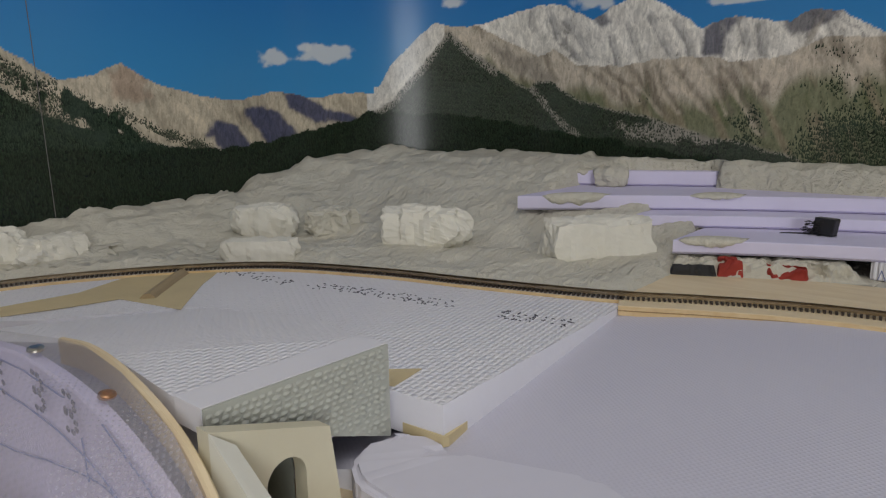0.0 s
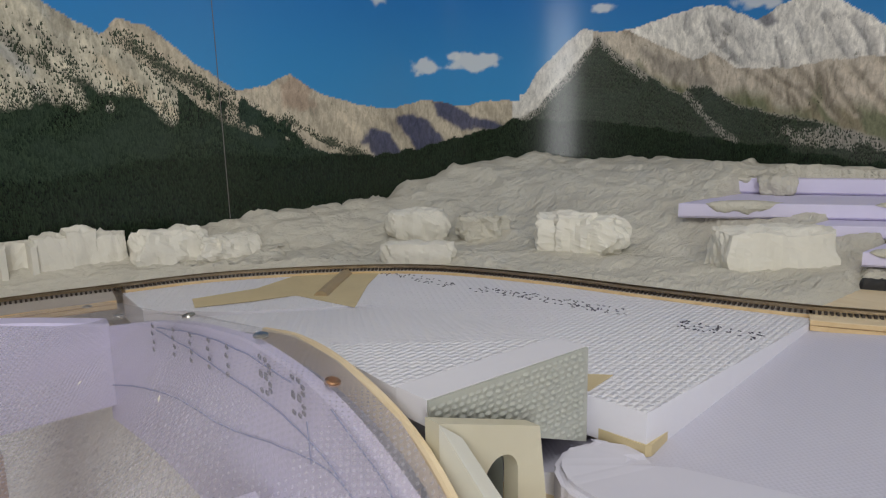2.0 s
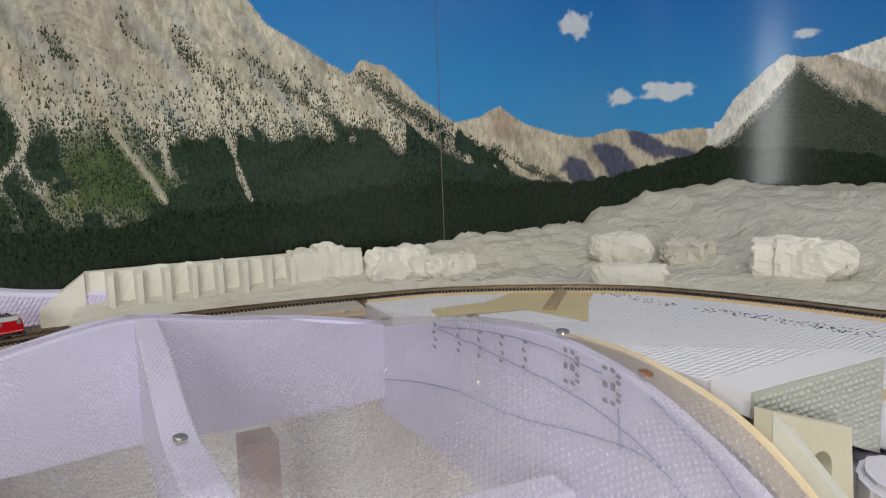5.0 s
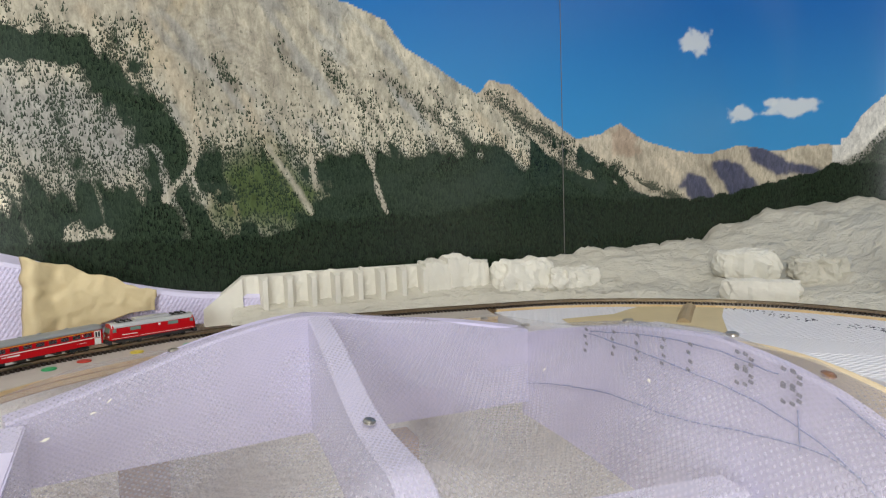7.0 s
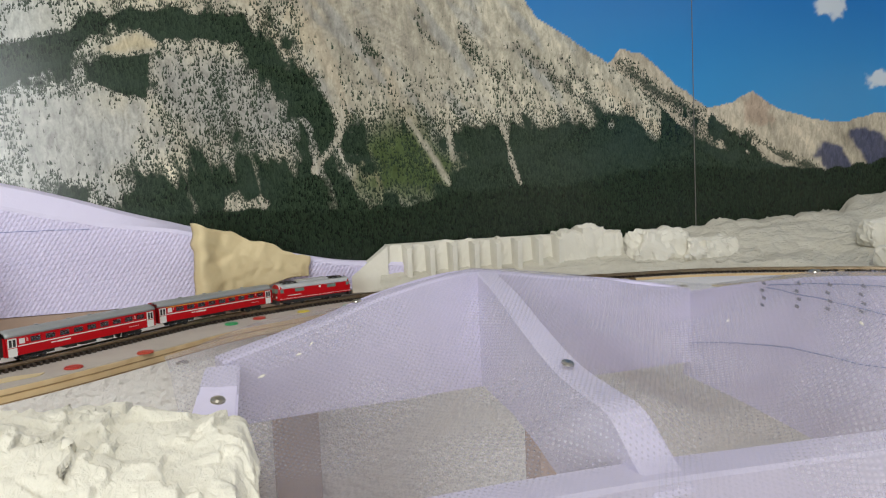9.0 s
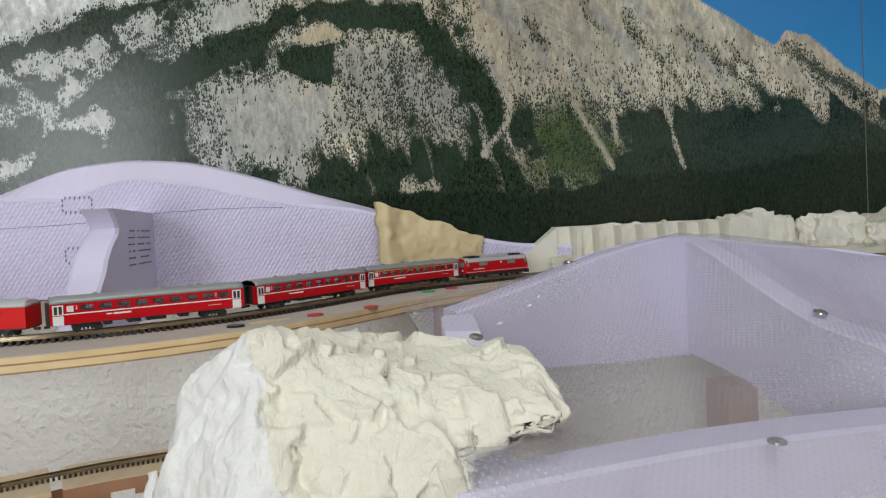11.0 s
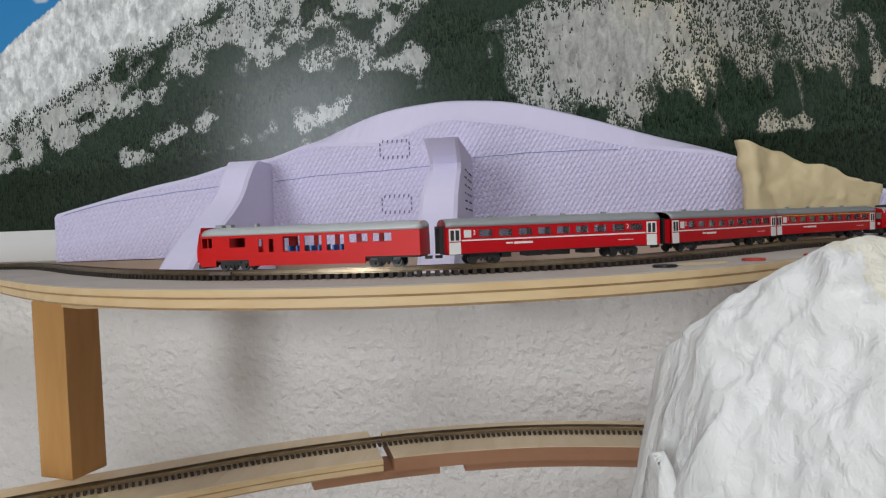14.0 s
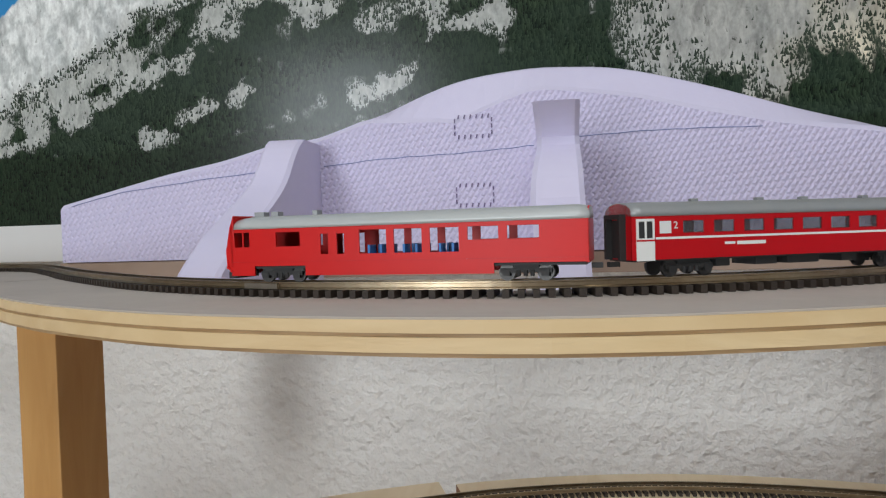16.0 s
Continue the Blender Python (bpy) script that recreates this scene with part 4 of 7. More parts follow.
for x, y in ((-1.0, 0.665), (-0.35, 0.90)):
    bm = bmesh.new()
    box(bm, x - 0.018, x + 0.018, y - 0.015, y + 0.02, 0, LOWER_Z - 0.0115, 0.001)
    thing("wooden_support", bm, POST_WOOD, "brown wooden leg under the lower roadbed", "leg", group="legs of the layout")
bm = bmesh.new()
box(bm, -0.246, -0.191, 0.985, 1.0215, 0, 0.986, 0.001)
thing("wooden_support", bm, mat("dull_wood", (0.36, 0.23, 0.15), (0.30, 0.18, 0.11), 12.0, 0.7), "reddish brown wooden leg by the wall", "leg", group="legs of the layout")
bm = bmesh.new()
box(bm, 0.026, 0.062, 0.815, 0.855, 0, 0.882, 0.001)
thing("wooden_support", bm, mat("tan_wood", (0.52, 0.33, 0.20), (0.44, 0.27, 0.16), 12.0, 0.7), "short brown wooden leg under the mesh film", "leg", group="legs of the layout")
bm = bmesh.new()
box(bm, -1.0, -0.20, 0.963, 1.0215, 0.9868, 1.0035, 0.0008)
thing("wall_batten", bm, mat("grey_wood", (0.42, 0.31, 0.24), (0.34, 0.24, 0.18), 12.0, 0.7), "greyish brown batten on the wall under the foam", "batten")
bm = bmesh.new()
box(bm, -1.5, -0.2, 0.991, 1.0215, 1.0045, 1.0385, 0.001)
thing("wall_ledge", bm, PLAIN, "white painted ledge under the printed sheet", "ledge", "structure")

# ---- lavender foam mountain behind the left-hand track ----
FRONT_Y, BACKF_Y = 0.962, 0.990
CREST = [(-0.996, 1.054), (-0.90, 1.076), (-0.846, 1.086), (-0.797, 1.098), (-0.762, 1.101), (-0.718, 1.119), (-0.655, 1.143), (-0.60, 1.151), (-0.561, 1.151), (-0.515, 1.146), (-0.452, 1.129), (-0.388, 1.108), (-0.318, 1.087), (-0.25, 1.062), (-0.16, 1.040), (-0.08, 1.033)]
CHAMFER = [(-1.0, 0.004), (-0.756, 0.004), (-0.72, 0.008), (-0.69, 0.022), (-0.648, 0.039), (-0.62, 0.032), (-0.604, 0.027), (-0.585, 0.023), (-0.535, 0.027), (-0.466, 0.027), (-0.415, 0.022), (-0.34, 0.010), (-0.2, 0.004)]
mountain = empty("foam_mountain", (-0.55, 0.975, 0.99), "lavender foam board mountain cut with a curved crest", "foam mountain")
crest = spline(CREST, 80)
bm = bmesh.new()
rings = []
for x, z in crest:
    cut = float(np.interp(x, *zip(*CHAMFER)))
    prof = [(FRONT_Y, 1.0042), (FRONT_Y, z - cut), (FRONT_Y + 0.004, z - cut + 0.004), (FRONT_Y + 0.018, z - 0.003), (BACKF_Y, z), (BACKF_Y, 1.0042)]
    rings.append([bm.verts.new((x - 0.55 + 0.55, y, zz)) for y, zz in prof])
for a, b in zip(rings, rings[1:]):
    for i in range(6):
        bm.faces.new((a[i], b[i], b[(i + 1) % 6], a[(i + 1) % 6]))
bm.faces.new(rings[0][::-1]), bm.faces.new(rings[-1])
for v in bm.verts:
    v.co -= Vector(mountain.location)
sheet_ob = part("foam_sheet", bm, SHEET_FOAM, mountain, smooth=False)
sheet_ob.data.materials.append(CUT_FOAM)
for p in sheet_ob.data.polygons:
    if p.normal.z > 0.15:
        p.material_index = 1


def buttress(x0, x1, profile):
    """A foam rib that leans out from the sheet: a wavy front edge of (y, z), flat sides."""
    bm = bmesh.new()
    pts = spline(profile, 26)
    n = len(pts) - 1
    left = [(x0 + 0.0018 * math.sin(9 * k / n), y, z) for k, (y, z) in enumerate(pts)]
    right = [(x1, y, z) for y, z in pts]
    e = 0.0028
    rows = []
    for a, b in zip(left, right):
        rows.append([bm.verts.new(p) for p in ((a[0], FRONT_Y - 0.0005, a[2]), (a[0], a[1] + e, a[2]), (a[0] + e, a[1], a[2]), (b[0] - e, b[1], b[2]), (b[0], b[1] + e, b[2]), (b[0], FRONT_Y - 0.0005, b[2]))])
    for a, b in zip(rows, rows[1:]):
        for i in range(6):
            bm.faces.new((a[i], a[(i + 1) % 6], b[(i + 1) % 6], b[i]))
    bm.faces.new(rows[0]), bm.faces.new(rows[-1][::-1])
    for v in bm.verts:
        v.co -= Vector(mountain.location)
    return bm


part("buttress", buttress(-0.789, -0.760, [(0.925, 1.0945), (0.914, 1.088), (0.903, 1.077), (0.888, 1.060), (0.868, 1.046), (0.842, 1.032), (0.815, 1.019), (0.790, 1.003), (0.775, 0.985)]), CUT_FOAM, mountain, "smooth lavender foam rib")
part("buttress", buttress(-0.586, -0.560, [(0.812, 1.0915), (0.824, 1.083), (0.832, 1.072), (0.812, 1.060), (0.796, 1.048), (0.786, 1.036), (0.768, 1.022), (0.756, 1.010), (0.742, 0.998), (0.730, 0.982)]), CUT_FOAM, mountain, "smooth lavender foam rib")


def dashes(name, places, material, parent, label, size=(0.0016, 0.0006), normal="y", lift=0.0006):
    """Printed dashes as thin raised marks, one mesh."""
    bm = bmesh.new()
    for (a, b, c), turn in places:
        w, h = size
        u = (math.cos(turn) * w / 2, math.sin(turn) * w / 2)
        v = (-math.sin(turn) * h / 2, math.cos(turn) * h / 2)
        quad = [(u[0] + v[0], u[1] + v[1]), (-u[0] + v[0], -u[1] + v[1]), (-u[0] - v[0], -u[1] - v[1]), (u[0] - v[0], u[1] - v[1])]
        lo, hi = [], []
        for p, q in quad:
            if normal == "y":
                lo.append(bm.verts.new((a + p, b, c + q))), hi.append(bm.verts.new((a + p, b - lift, c + q)))
            elif normal == "x":
                lo.append(bm.verts.new((a, b + p, c + q))), hi.append(bm.verts.new((a - lift, b + p, c + q)))
            elif normal == "X":
                lo.append(bm.verts.new((a, b + p, c + q))), hi.append(bm.verts.new((a + lift, b + p, c + q)))
            else:
                lo.append(bm.verts.new((a + p, b + q, c))), hi.append(bm.verts.new((a + p, b + q, c + lift)))
        bm.faces.new(hi)
        for i in range(4):
            bm.faces.new((lo[i], lo[(i + 1) % 4], hi[(i + 1) % 4], hi[i]))
    for w in bm.verts:
        w.co -= Vector(parent.location)
    ob = part(name, bm, material, parent, label)
    ob["kind"] = "stuff"
    return ob


marks = []
for zc in (1.103, 1.0495):
    for k in range(6):
        marks += [((-0.6462 + 0.0047 * k, FRONT_Y, zc + 0.0078), 1.3), ((-0.6462 + 0.0047 * k, FRONT_Y, zc - 0.0078), 1.4)]
    marks += [((-0.6492, FRONT_Y, zc + d), 1.57) for d in (-0.005, 0.0, 0.005)] + [((-0.6202, FRONT_Y, zc + d), 1.57) for d in (-0.005, 0.0, 0.005)]
dashes("stamped_mark", marks, mat("violet_ink", (0.20, 0.16, 0.30), None, 50.0, 0.7), mountain, "dashed violet stamp outlines", (0.0032, 0.0011))
dashes("stamped_mark", [((-0.5597, 0.862 + 0.0058 * i + 0.002 * ((i * 7 + j * 3) % 3), 1.072 - 0.0065 * j), 0.1) for i in range(14) for j in range(6) if i not in (4, 5) and (i * 5 + j * 3) % 7], mat("faded_ink", (0.10, 0.08, 0.14), None, 50.0, 0.7), mountain, "rows of dark stamped dashes", (0.0030, 0.0012), "X")


def ink_line(points, material, parent, width=0.00035, label="blue ballpoint line"):
    """A drawn line that lies on a surface, as a thin raised cord."""
    cu = bpy.data.curves.new("drawn_line", "CURVE")
    cu.dimensions, cu.bevel_depth, cu.bevel_resolution = "3D", width, 1
    sp = cu.splines.new("POLY")
    pts = spline(points, 60)
    sp.points.add(len(pts) - 1)
    for q, p in zip(sp.points, pts):
        w = 0.0008
        q.co = (p[0] - parent.location.x, p[1] - parent.location.y, p[2] - parent.location.z + w * noise.noise(Vector((p[0] * 70, p[1] * 70, p[2] * 70))), 1)
    cu.materials.append(material)
    tmp = bpy.data.objects.new("drawn_line", cu)
    scene.collection.objects.link(tmp)
    me = bpy.data.meshes.new_from_object(tmp.evaluated_get(bpy.context.evaluated_depsgraph_get()))
    bpy.data.objects.remove(tmp)
    ob = new("drawn_line", me)
    ob.parent = parent
    ob["label"] = label
    return ob


fy = FRONT_Y - 0.0002
ink_line([(-0.985, fy, 1.052), (-0.944, fy, 1.0615), (-0.881, fy, 1.069), (-0.792, fy, 1.076)], BLUE_INK, mountain)
ink_line([(-0.757, fy, 1.077), (-0.702, fy, 1.081), (-0.645, fy, 1.083), (-0.588, fy, 1.086)], BLUE_INK, mountain)
ink_line([(-0.558, fy, 1.091), (-0.49, fy, 1.093), (-0.422, fy, 1.092)], BLUE_INK, mountain)

# crumpled masking tape round the end of the foam
bm = bmesh.new()
n, m = 46, 26
grid = {}
for i in range(n):
    for j in range(m):
        u, v = i / (n - 1), j / (m - 1)
        x = -0.319 + 0.125 * u
        zt = 1.092 - 0.034 * u - 0.01 * step(0.3, 0.9, u)
        zb = 1.0 + 0.026 * step(0.1, 0.9, u)
        z = zb + (zt - zb) * v
        fold = 0.020 * math.exp(-((u - 0.08) / 0.10) ** 2) * (1 - 0.3 * v)
        y = 0.953 - 0.02 * (1 - v) * (1 - u) - fold + 0.007 * (abs(fbm(x * 26, z * 20, 2.0, 2)) - 0.2) + 0.002 * fbm(x * 110, z * 90, 5.0, 2)
        grid[i, j] = bm.verts.new((x + 0.004 * fbm(z * 50, u * 3, 1.0, 2), y, z + 0.005 * fbm(x * 40, v * 2, 9.0, 2) * v))
for i in range(n - 1):
    for j in range(m - 1):
        bm.faces.new((grid[i, j], grid[i + 1, j], grid[i + 1, j + 1], grid[i, j + 1]))
tape = thing("masking_tape_wrap", bm, TAPE, "crumpled beige masking tape wrapped over the foam end", "tape", smooth=True)
sol = tape.modifiers.new("thick", "SOLIDIFY")
sol.thickness = 0.0008

# ---- cast retaining wall and rock faces beside the track ----
cutting = empty("retaining_wall", (0.0, 0.965, 1.0), "cream plaster retaining wall with upright ribs beside the track", "retaining wall")


def cast_panel(x0, x1, seed):
    """One bay: a slightly dished upright panel, with a rib at its right side."""
    bm = bmesh.new()
    n, m = 7, 9
    g = {}
    for i in range(n):
        for j in range(m):
            u, v = i / (n - 1), j / (m - 1)
            x = x0 + (x1 - x0) * u
            top = 0.054 + 0.007 * noise.noise(Vector((x * 60, seed, 0)))
            y = -0.006 + 0.007 * v + 0.0035 * math.sin(u * math.pi) ** 0.5 + 0.0009 * fbm(x * 200, v * 8, seed, 3)
            g[i, j] = bm.verts.new((x, y, top * v))
    for i in range(n - 1):
        for j in range(m - 1):
            bm.faces.new((g[i, j], g[i + 1, j], g[i + 1, j + 1], g[i, j + 1]))
    back = [[bm.verts.new((x, 0.014, z)) for z in (0, 0.055)] for x in (x0, x1)]
    bm.faces.new([g[i, m - 1] for i in range(n)] + [back[1][1], back[0][1]])
    bm.faces.new([g[0, j] for j in range(m)] + [back[0][1], back[0][0]])
    bm.faces.new([g[n - 1, j] for j in range(m)][::-1] + [back[1][0], back[1][1]])
    top = 0.0535 + 0.003 * noise.noise(Vector((seed, 3, 1)))
    prism(bm, [(x1 - 0.0095, -0.0085), (x1 - 0.0075, -0.0150), (x1 - 0.0015, -0.0150), (x1, -0.0085), (x1, 0.010), (x1 - 0.0095, 0.010)], 0.0, [top, top - 0.004, top - 0.003, top, top, top])
    return bm


for k in range(8):
    part("panel", cast_panel(-0.100 + 0.029 * k, -0.0711 + 0.029 * k, k * 1.7), CAST_ROCK, cutting)
bm = bmesh.new()
prism(bm, [(-0.145, -0.004), (-0.1005, -0.006), (-0.1005, 0.012), (-0.145, 0.012)], 0.0, [0.02, 0.054, 0.054, 0.02])
part("wing", bm, CAST_ROCK, cutting, "sloping plaster end of the wall")


def boulder(name, place, size, seed, material, label, category="rock", rough=0.22, flat=0.5, detail=4, group="", turn=0.0, smooth=False):
    """A chunky rock cast: a rounded block, broken by ridged noise, flat at its foot."""
    bm = bmesh.new()
    bmesh.ops.create_cube(bm, size=2.0)
    bmesh.ops.subdivide_edges(bm, edges=bm.edges, cuts=14, use_grid_fill=True)
    for v in bm.verts:
        p = v.co.copy()
        r = p.normalized() * 1.15
        p = p.lerp(r, flat)
        g = Vector((p.x * size[0], p.y * size[1], p.z * size[2] * 0.5)) / max(size[2], 0.5 * size[0])
        n1 = noise.ridged_multi_fractal(g * 0.95 + Vector((seed, seed * 2, 0)), 0.9, 2.0, detail, 1.0, 2.0)
        n2 = noise.fractal(g * 2.2 + Vector((0, seed, 7)), 1.0, 2.0, 3)
        p *= 1 + rough * (n1 - 1.0) * 0.7 + 0.06 * n2
        v.co = Vector((p.x * size[0] / 2, p.y * size[1] / 2, max(0.0, (p.z * 0.5 + 0.5)) * size[2]))
    ob = thing(name, bm, material, label, category, group=group, smooth=smooth)
    ob.location = place
    ob.rotation_euler = (0, 0, turn)
    return ob


for x, w, h, s in ((0.146, 0.034, 0.058, 3.1), (0.176, 0.030, 0.062, 4.3), (0.207, 0.034, 0.056, 5.7)):
    boulder("rock_casting", (x, 0.968, 0.999), (w, 0.03, h), s, CAST_ROCK, "cream plaster rock casting beside the track", rough=0.3, flat=0.25, group="rock castings beside the track")
boulder("rock_casting", (0.270, 0.948, 0.999), (0.078, 0.045, 0.053), 8.3, CAST_ROCK, "sloping cream plaster rock casting beside the track", rough=0.4, flat=0.45, group="rock castings beside the track")
boulder("rock_casting", (0.332, 0.932, 0.999), (0.075, 0.045, 0.040), 9.9, CAST_ROCK, "low cream plaster rock casting beside the track", rough=0.4, flat=0.5, group="rock castings beside the track")

# ---- grey plaster hill between the right-hand track and the print ----
HILL_TOP = [(1.0, 1.03), (1.55, 1.03), (1.62, 1.038), (1.73, 1.052), (1.86, 1.058), (1.97, 1.064), (2.06, 1.087), (2.15, 1.107), (2.28, 1.118), (2.42, 1.108), (2.62, 1.102), (2.9, 1.108), (3.1, 1.098), (3.6, 1.08)]
NARROW = [(0.0, 0.0), (0.06, 0.10), (0.14, 0.32), (0.22, 0.45), (0.36, 0.52), (0.5, 0.62), (0.62, 0.74), (0.8, 0.93), (1.0, 1.0)]
WIDE = [(0.0, 0.0), (0.015, 0.006), (0.06, 0.010), (0.12, 0.013), (0.15, 0.018), (0.20, 0.038), (0.26, 0.066), (0.33, 0.094), (0.40, 0.110), (0.6, 0.12)]  # metres from the track
i0, i1 = int(np.searchsorted(track[:800, 0], -0.12)), 1040


UPPER_STEP = [(0.928, 0.575), (0.938, 0.54), (0.962, 0.487), (0.988, 0.43), (1.006, 0.385)]
LONG_STEP = [(0.770, 0.562), (0.80, 0.512), (0.85, 0.447), (0.899, 0.362), (0.94, 0.272), (0.975, 0.178), (1.0, 0.08), (1.01, -0.1)]
THIRD_STEP = [(0.812, 0.422), (0.845, 0.365), (0.872, 0.318), (0.902, 0.25), (0.93, 0.17), (0.955, 0.08), (0.97, -0.1)]
LOW_STEP = [(0.760, 0.350), (0.79, 0.292), (0.812, 0.24), (0.84, 0.16), (0.862, 0.08), (0.88, -0.1)]


def front_x(step_line, y):
    p = sorted((b, a) for a, b in step_line)
    return float(np.interp(y, [q[0] for q in p], [q[1] for q in p]))


def hill(u, v):
    i = i0 + u * (i1 - i0)
    k = int(min(i, i1 - 1))
    p, n = track[k] + (track[k + 1] - track[k]) * (i - k), tnorm[k]
    edge = 0.0100 + 0.032 * step(0.37, 0.30, p[1])
    x, y = p[0] + n[0] * edge, p[1] + n[1] * edge
    s = float(np.interp(u, [0, 0.30, 0.52, 0.62, 0.74, 0.86, 1.0], [1.25, 1.58, 1.97, 2.22, 2.50, 2.78, 3.15]))
    bx, by = backdrop_at(s)
    bx, by = bx - 0.002, by - 0.002
    span = math.hypot(bx - x, by - y)
    x, y = x + (bx - x) * v, y + (by - y) * v
    top = float(np.interp(s, *zip(*HILL_TOP))) - 1.0
    off = float(np.hypot(track[i0:i1:6, 0] - x, track[i0:i1:6, 1] - y).min()) - 0.0125
    wide = step(0.15, 0.30, span)
    z = top * float(np.interp(v, *zip(*NARROW))) * (1 - wide) + max(min(top, float(np.interp(off, *zip(*WIDE)))), top * step(0.6, 1.0, v)) * wide
    amp = 0.004 + 0.010 * wide * v
    ridg = noise.ridged_multi_fractal(Vector((x * 9, y * 9, 1.0)), 0.9, 2.1, 4, 1.0, 2.0) - 1.0
    z += amp * (0.55 * ridg + 0.5 * fbm(x * 26, y * 26, 4.0, 4)) * step(0.0, 0.1, v) + 0.0024 * fbm(x * 110, y * 50, 2.0, 4) * step(0, 0.05, v)
    z += 1.0008 + 0.0014 * wide * math.sin(480 * z + 7 * fbm(x * 9, y * 9, 3.0, 3)) * step(0.04, 0.12, v)
    # kept below the foam steps, and low in the bay under the lowest of them
    if y < 0.58 and x > (front_x(UPPER_STEP, y) + 0.02 if y > 0.385 else max(front_x(LONG_STEP, y) + 0.018, 1.0)):
        z = min(max(z, 1.098), 1.104) + 0.006 * fbm(x * 30, y * 30, 8.0, 3)
    elif y < 0.56 and x > front_x(LONG_STEP, y) + 0.006 and y > 0.42:
        z = min(z, 1.049)
    elif y < 0.42 and x > front_x(THIRD_STEP, y) + 0.004 and y > 0.35:
        z = min(z, 1.033)
    elif y < 0.36:
        z = z + (min(z, 0.9985) - z) * step(0.36, 0.34, y)
    return (x, y, z)


me = sheet("plaster_hill", hill, 330, 90, GREY_PLASTER)
tagged(new("plaster_hill", me), "grey smeared plaster hillside between track and printed sheet", "hillside", kind="structure")
boulder("plaster_boulder", (0.583, 0.853, 1.010), (0.078, 0.05, 0.045), 1.2, CAST_ROCK, "flat-topped pale rock casting set in the hillside", rough=0.28, flat=0.5, group="rocks on the hillside", turn=-0.65)
boulder("plaster_boulder", (0.656, 0.797, 1.010), (0.064, 0.045, 0.036), 2.9, GREY_PLASTER, "low grey jagged rock set in the hillside", rough=0.45, flat=0.5, group="rocks on the hillside", turn=-0.7)
boulder("plaster_boulder", (0.676, 0.645, 1.006), (0.108, 0.055, 0.050), 4.4, CAST_ROCK, "rounded pale rock casting set in the hillside", rough=0.35, flat=0.62, group="rocks on the hillside", turn=-1.2)
boulder("plaster_boulder", (0.746, 0.436, 0.976), (0.120, 0.060, 0.075), 6.8, CAST_ROCK, "large square pale rock casting beside the track", rough=0.2, flat=0.18, group="rocks on the hillside", turn=-0.66)
boulder("plaster_boulder", (0.513, 0.768, 1.0005), (0.085, 0.032, 0.027), 7.7, CAST_ROCK, "small white rock casting beside the track", rough=0.25, flat=0.3, group="rocks on the hillside", turn=-0.8)
boulder("plaster_boulder", (0.36, 0.935, 0.999), (0.10, 0.05, 0.022), 11.0, GREY_PLASTER, "low grey rock at the foot of the hillside", rough=0.4, flat=0.4, group="rocks on the hillside", turn=-0.4)

# ---- stepped foam terraces, cloth and leg on the right ----


def terrace(front, z0, z1, label):
    """A foam board step whose sawn front follows a line in plan; its lower edge is cut back a little."""
    bm = bmesh.new()
    pts = spline(front, 26)
    rows = []
    for k, (x, y) in enumerate(pts):
        x += 0.0012 * fbm(x * 60, y * 60, z0 * 9, 3)
        rows.append([bm.verts.new(p) for p in ((x + 0.004, y + 0.002, z0), (x, y, z0 + 0.003), (x, y, z1 - 0.001), (x + 0.001, y, z1), (1.037, y, z1), (1.037, y, z0))])
    for a, b in zip(rows, rows[1:]):
        for i in range(6):
            bm.faces.new((a[i], a[(i + 1) % 6], b[(i + 1) % 6], b[i]))
    bm.faces.new(rows[0]), bm.faces.new(rows[-1][::-1])
    return thing("foam_terrace", bm, CUT_FOAM, label, "foam step", group="foam steps of the hillside")


terrace(UPPER_STEP, 1.0690, 1.0905, "upper lavender foam step on the hillside")
terrace(LONG_STEP, 1.0500, 1.0685, "long lavender foam step on the hillside")
terrace(THIRD_STEP, 1.0345, 1.0495, "lavender foam step under the long one")
terrace(LOW_STEP, 1.0180, 1.0340, "lowest lavender foam step above the cloth")
boulder("plaster_lump", (0.944, 0.515, 1.0685), (0.026, 0.045, 0.028), 17.0, GREY_PLASTER, "grey plaster smeared over the upper foam step", rough=0.35, flat=0.7, turn=0.3, smooth=True)


def plaster_drip(step_line, y0, y1, z1, drop, seed, label):
    """Plaster that has run from a step's top a little way down its face, with a ragged lower edge."""
    bm = bmesh.new()
    n, rows = 28, []
    for k in range(n + 1):
        y = y0 + (y1 - y0) * k / n
        x = front_x(step_line, y)
        fall = drop * math.sin(math.pi * k / n) ** 0.6 * (0.75 + 0.5 * fbm(y * 70, seed, 0.0, 3))
        t = 0.0016 * math.sin(math.pi * k / n) ** 0.5 + 0.0002
        rows.append([bm.verts.new(p) for p in ((x + 0.024, y, z1 + 0.0002), (x + 0.012, y, z1 + 2.2 * t), (x, y, z1 + t), (x - t, y - t, z1 - 0.3 * fall), (x - 0.8 * t, y - t, z1 - 0.8 * fall), (x + 0.0015, y, z1 - fall))])
    for a, b in zip(rows, rows[1:]):
        for q in range(5):
            bm.faces.new((a[q], a[q + 1], b[q + 1], b[q]))
        bm.faces.new((a[5], a[0], b[0], b[5]))
    bm.faces.new(rows[0]), bm.faces.new(rows[-1][::-1])
    return thing("plaster_smear", bm, GREY_PLASTER, label, "plaster", group="plaster smears on the foam steps", smooth=True)


plaster_drip(LONG_STEP, 0.535, 0.470, 1.0685, 0.016, 2.0, "grey plaster run down over the long foam step")
plaster_drip(LONG_STEP, 0.380, 0.325, 1.0685, 0.006, 5.0, "grey plaster run down over the long foam step")
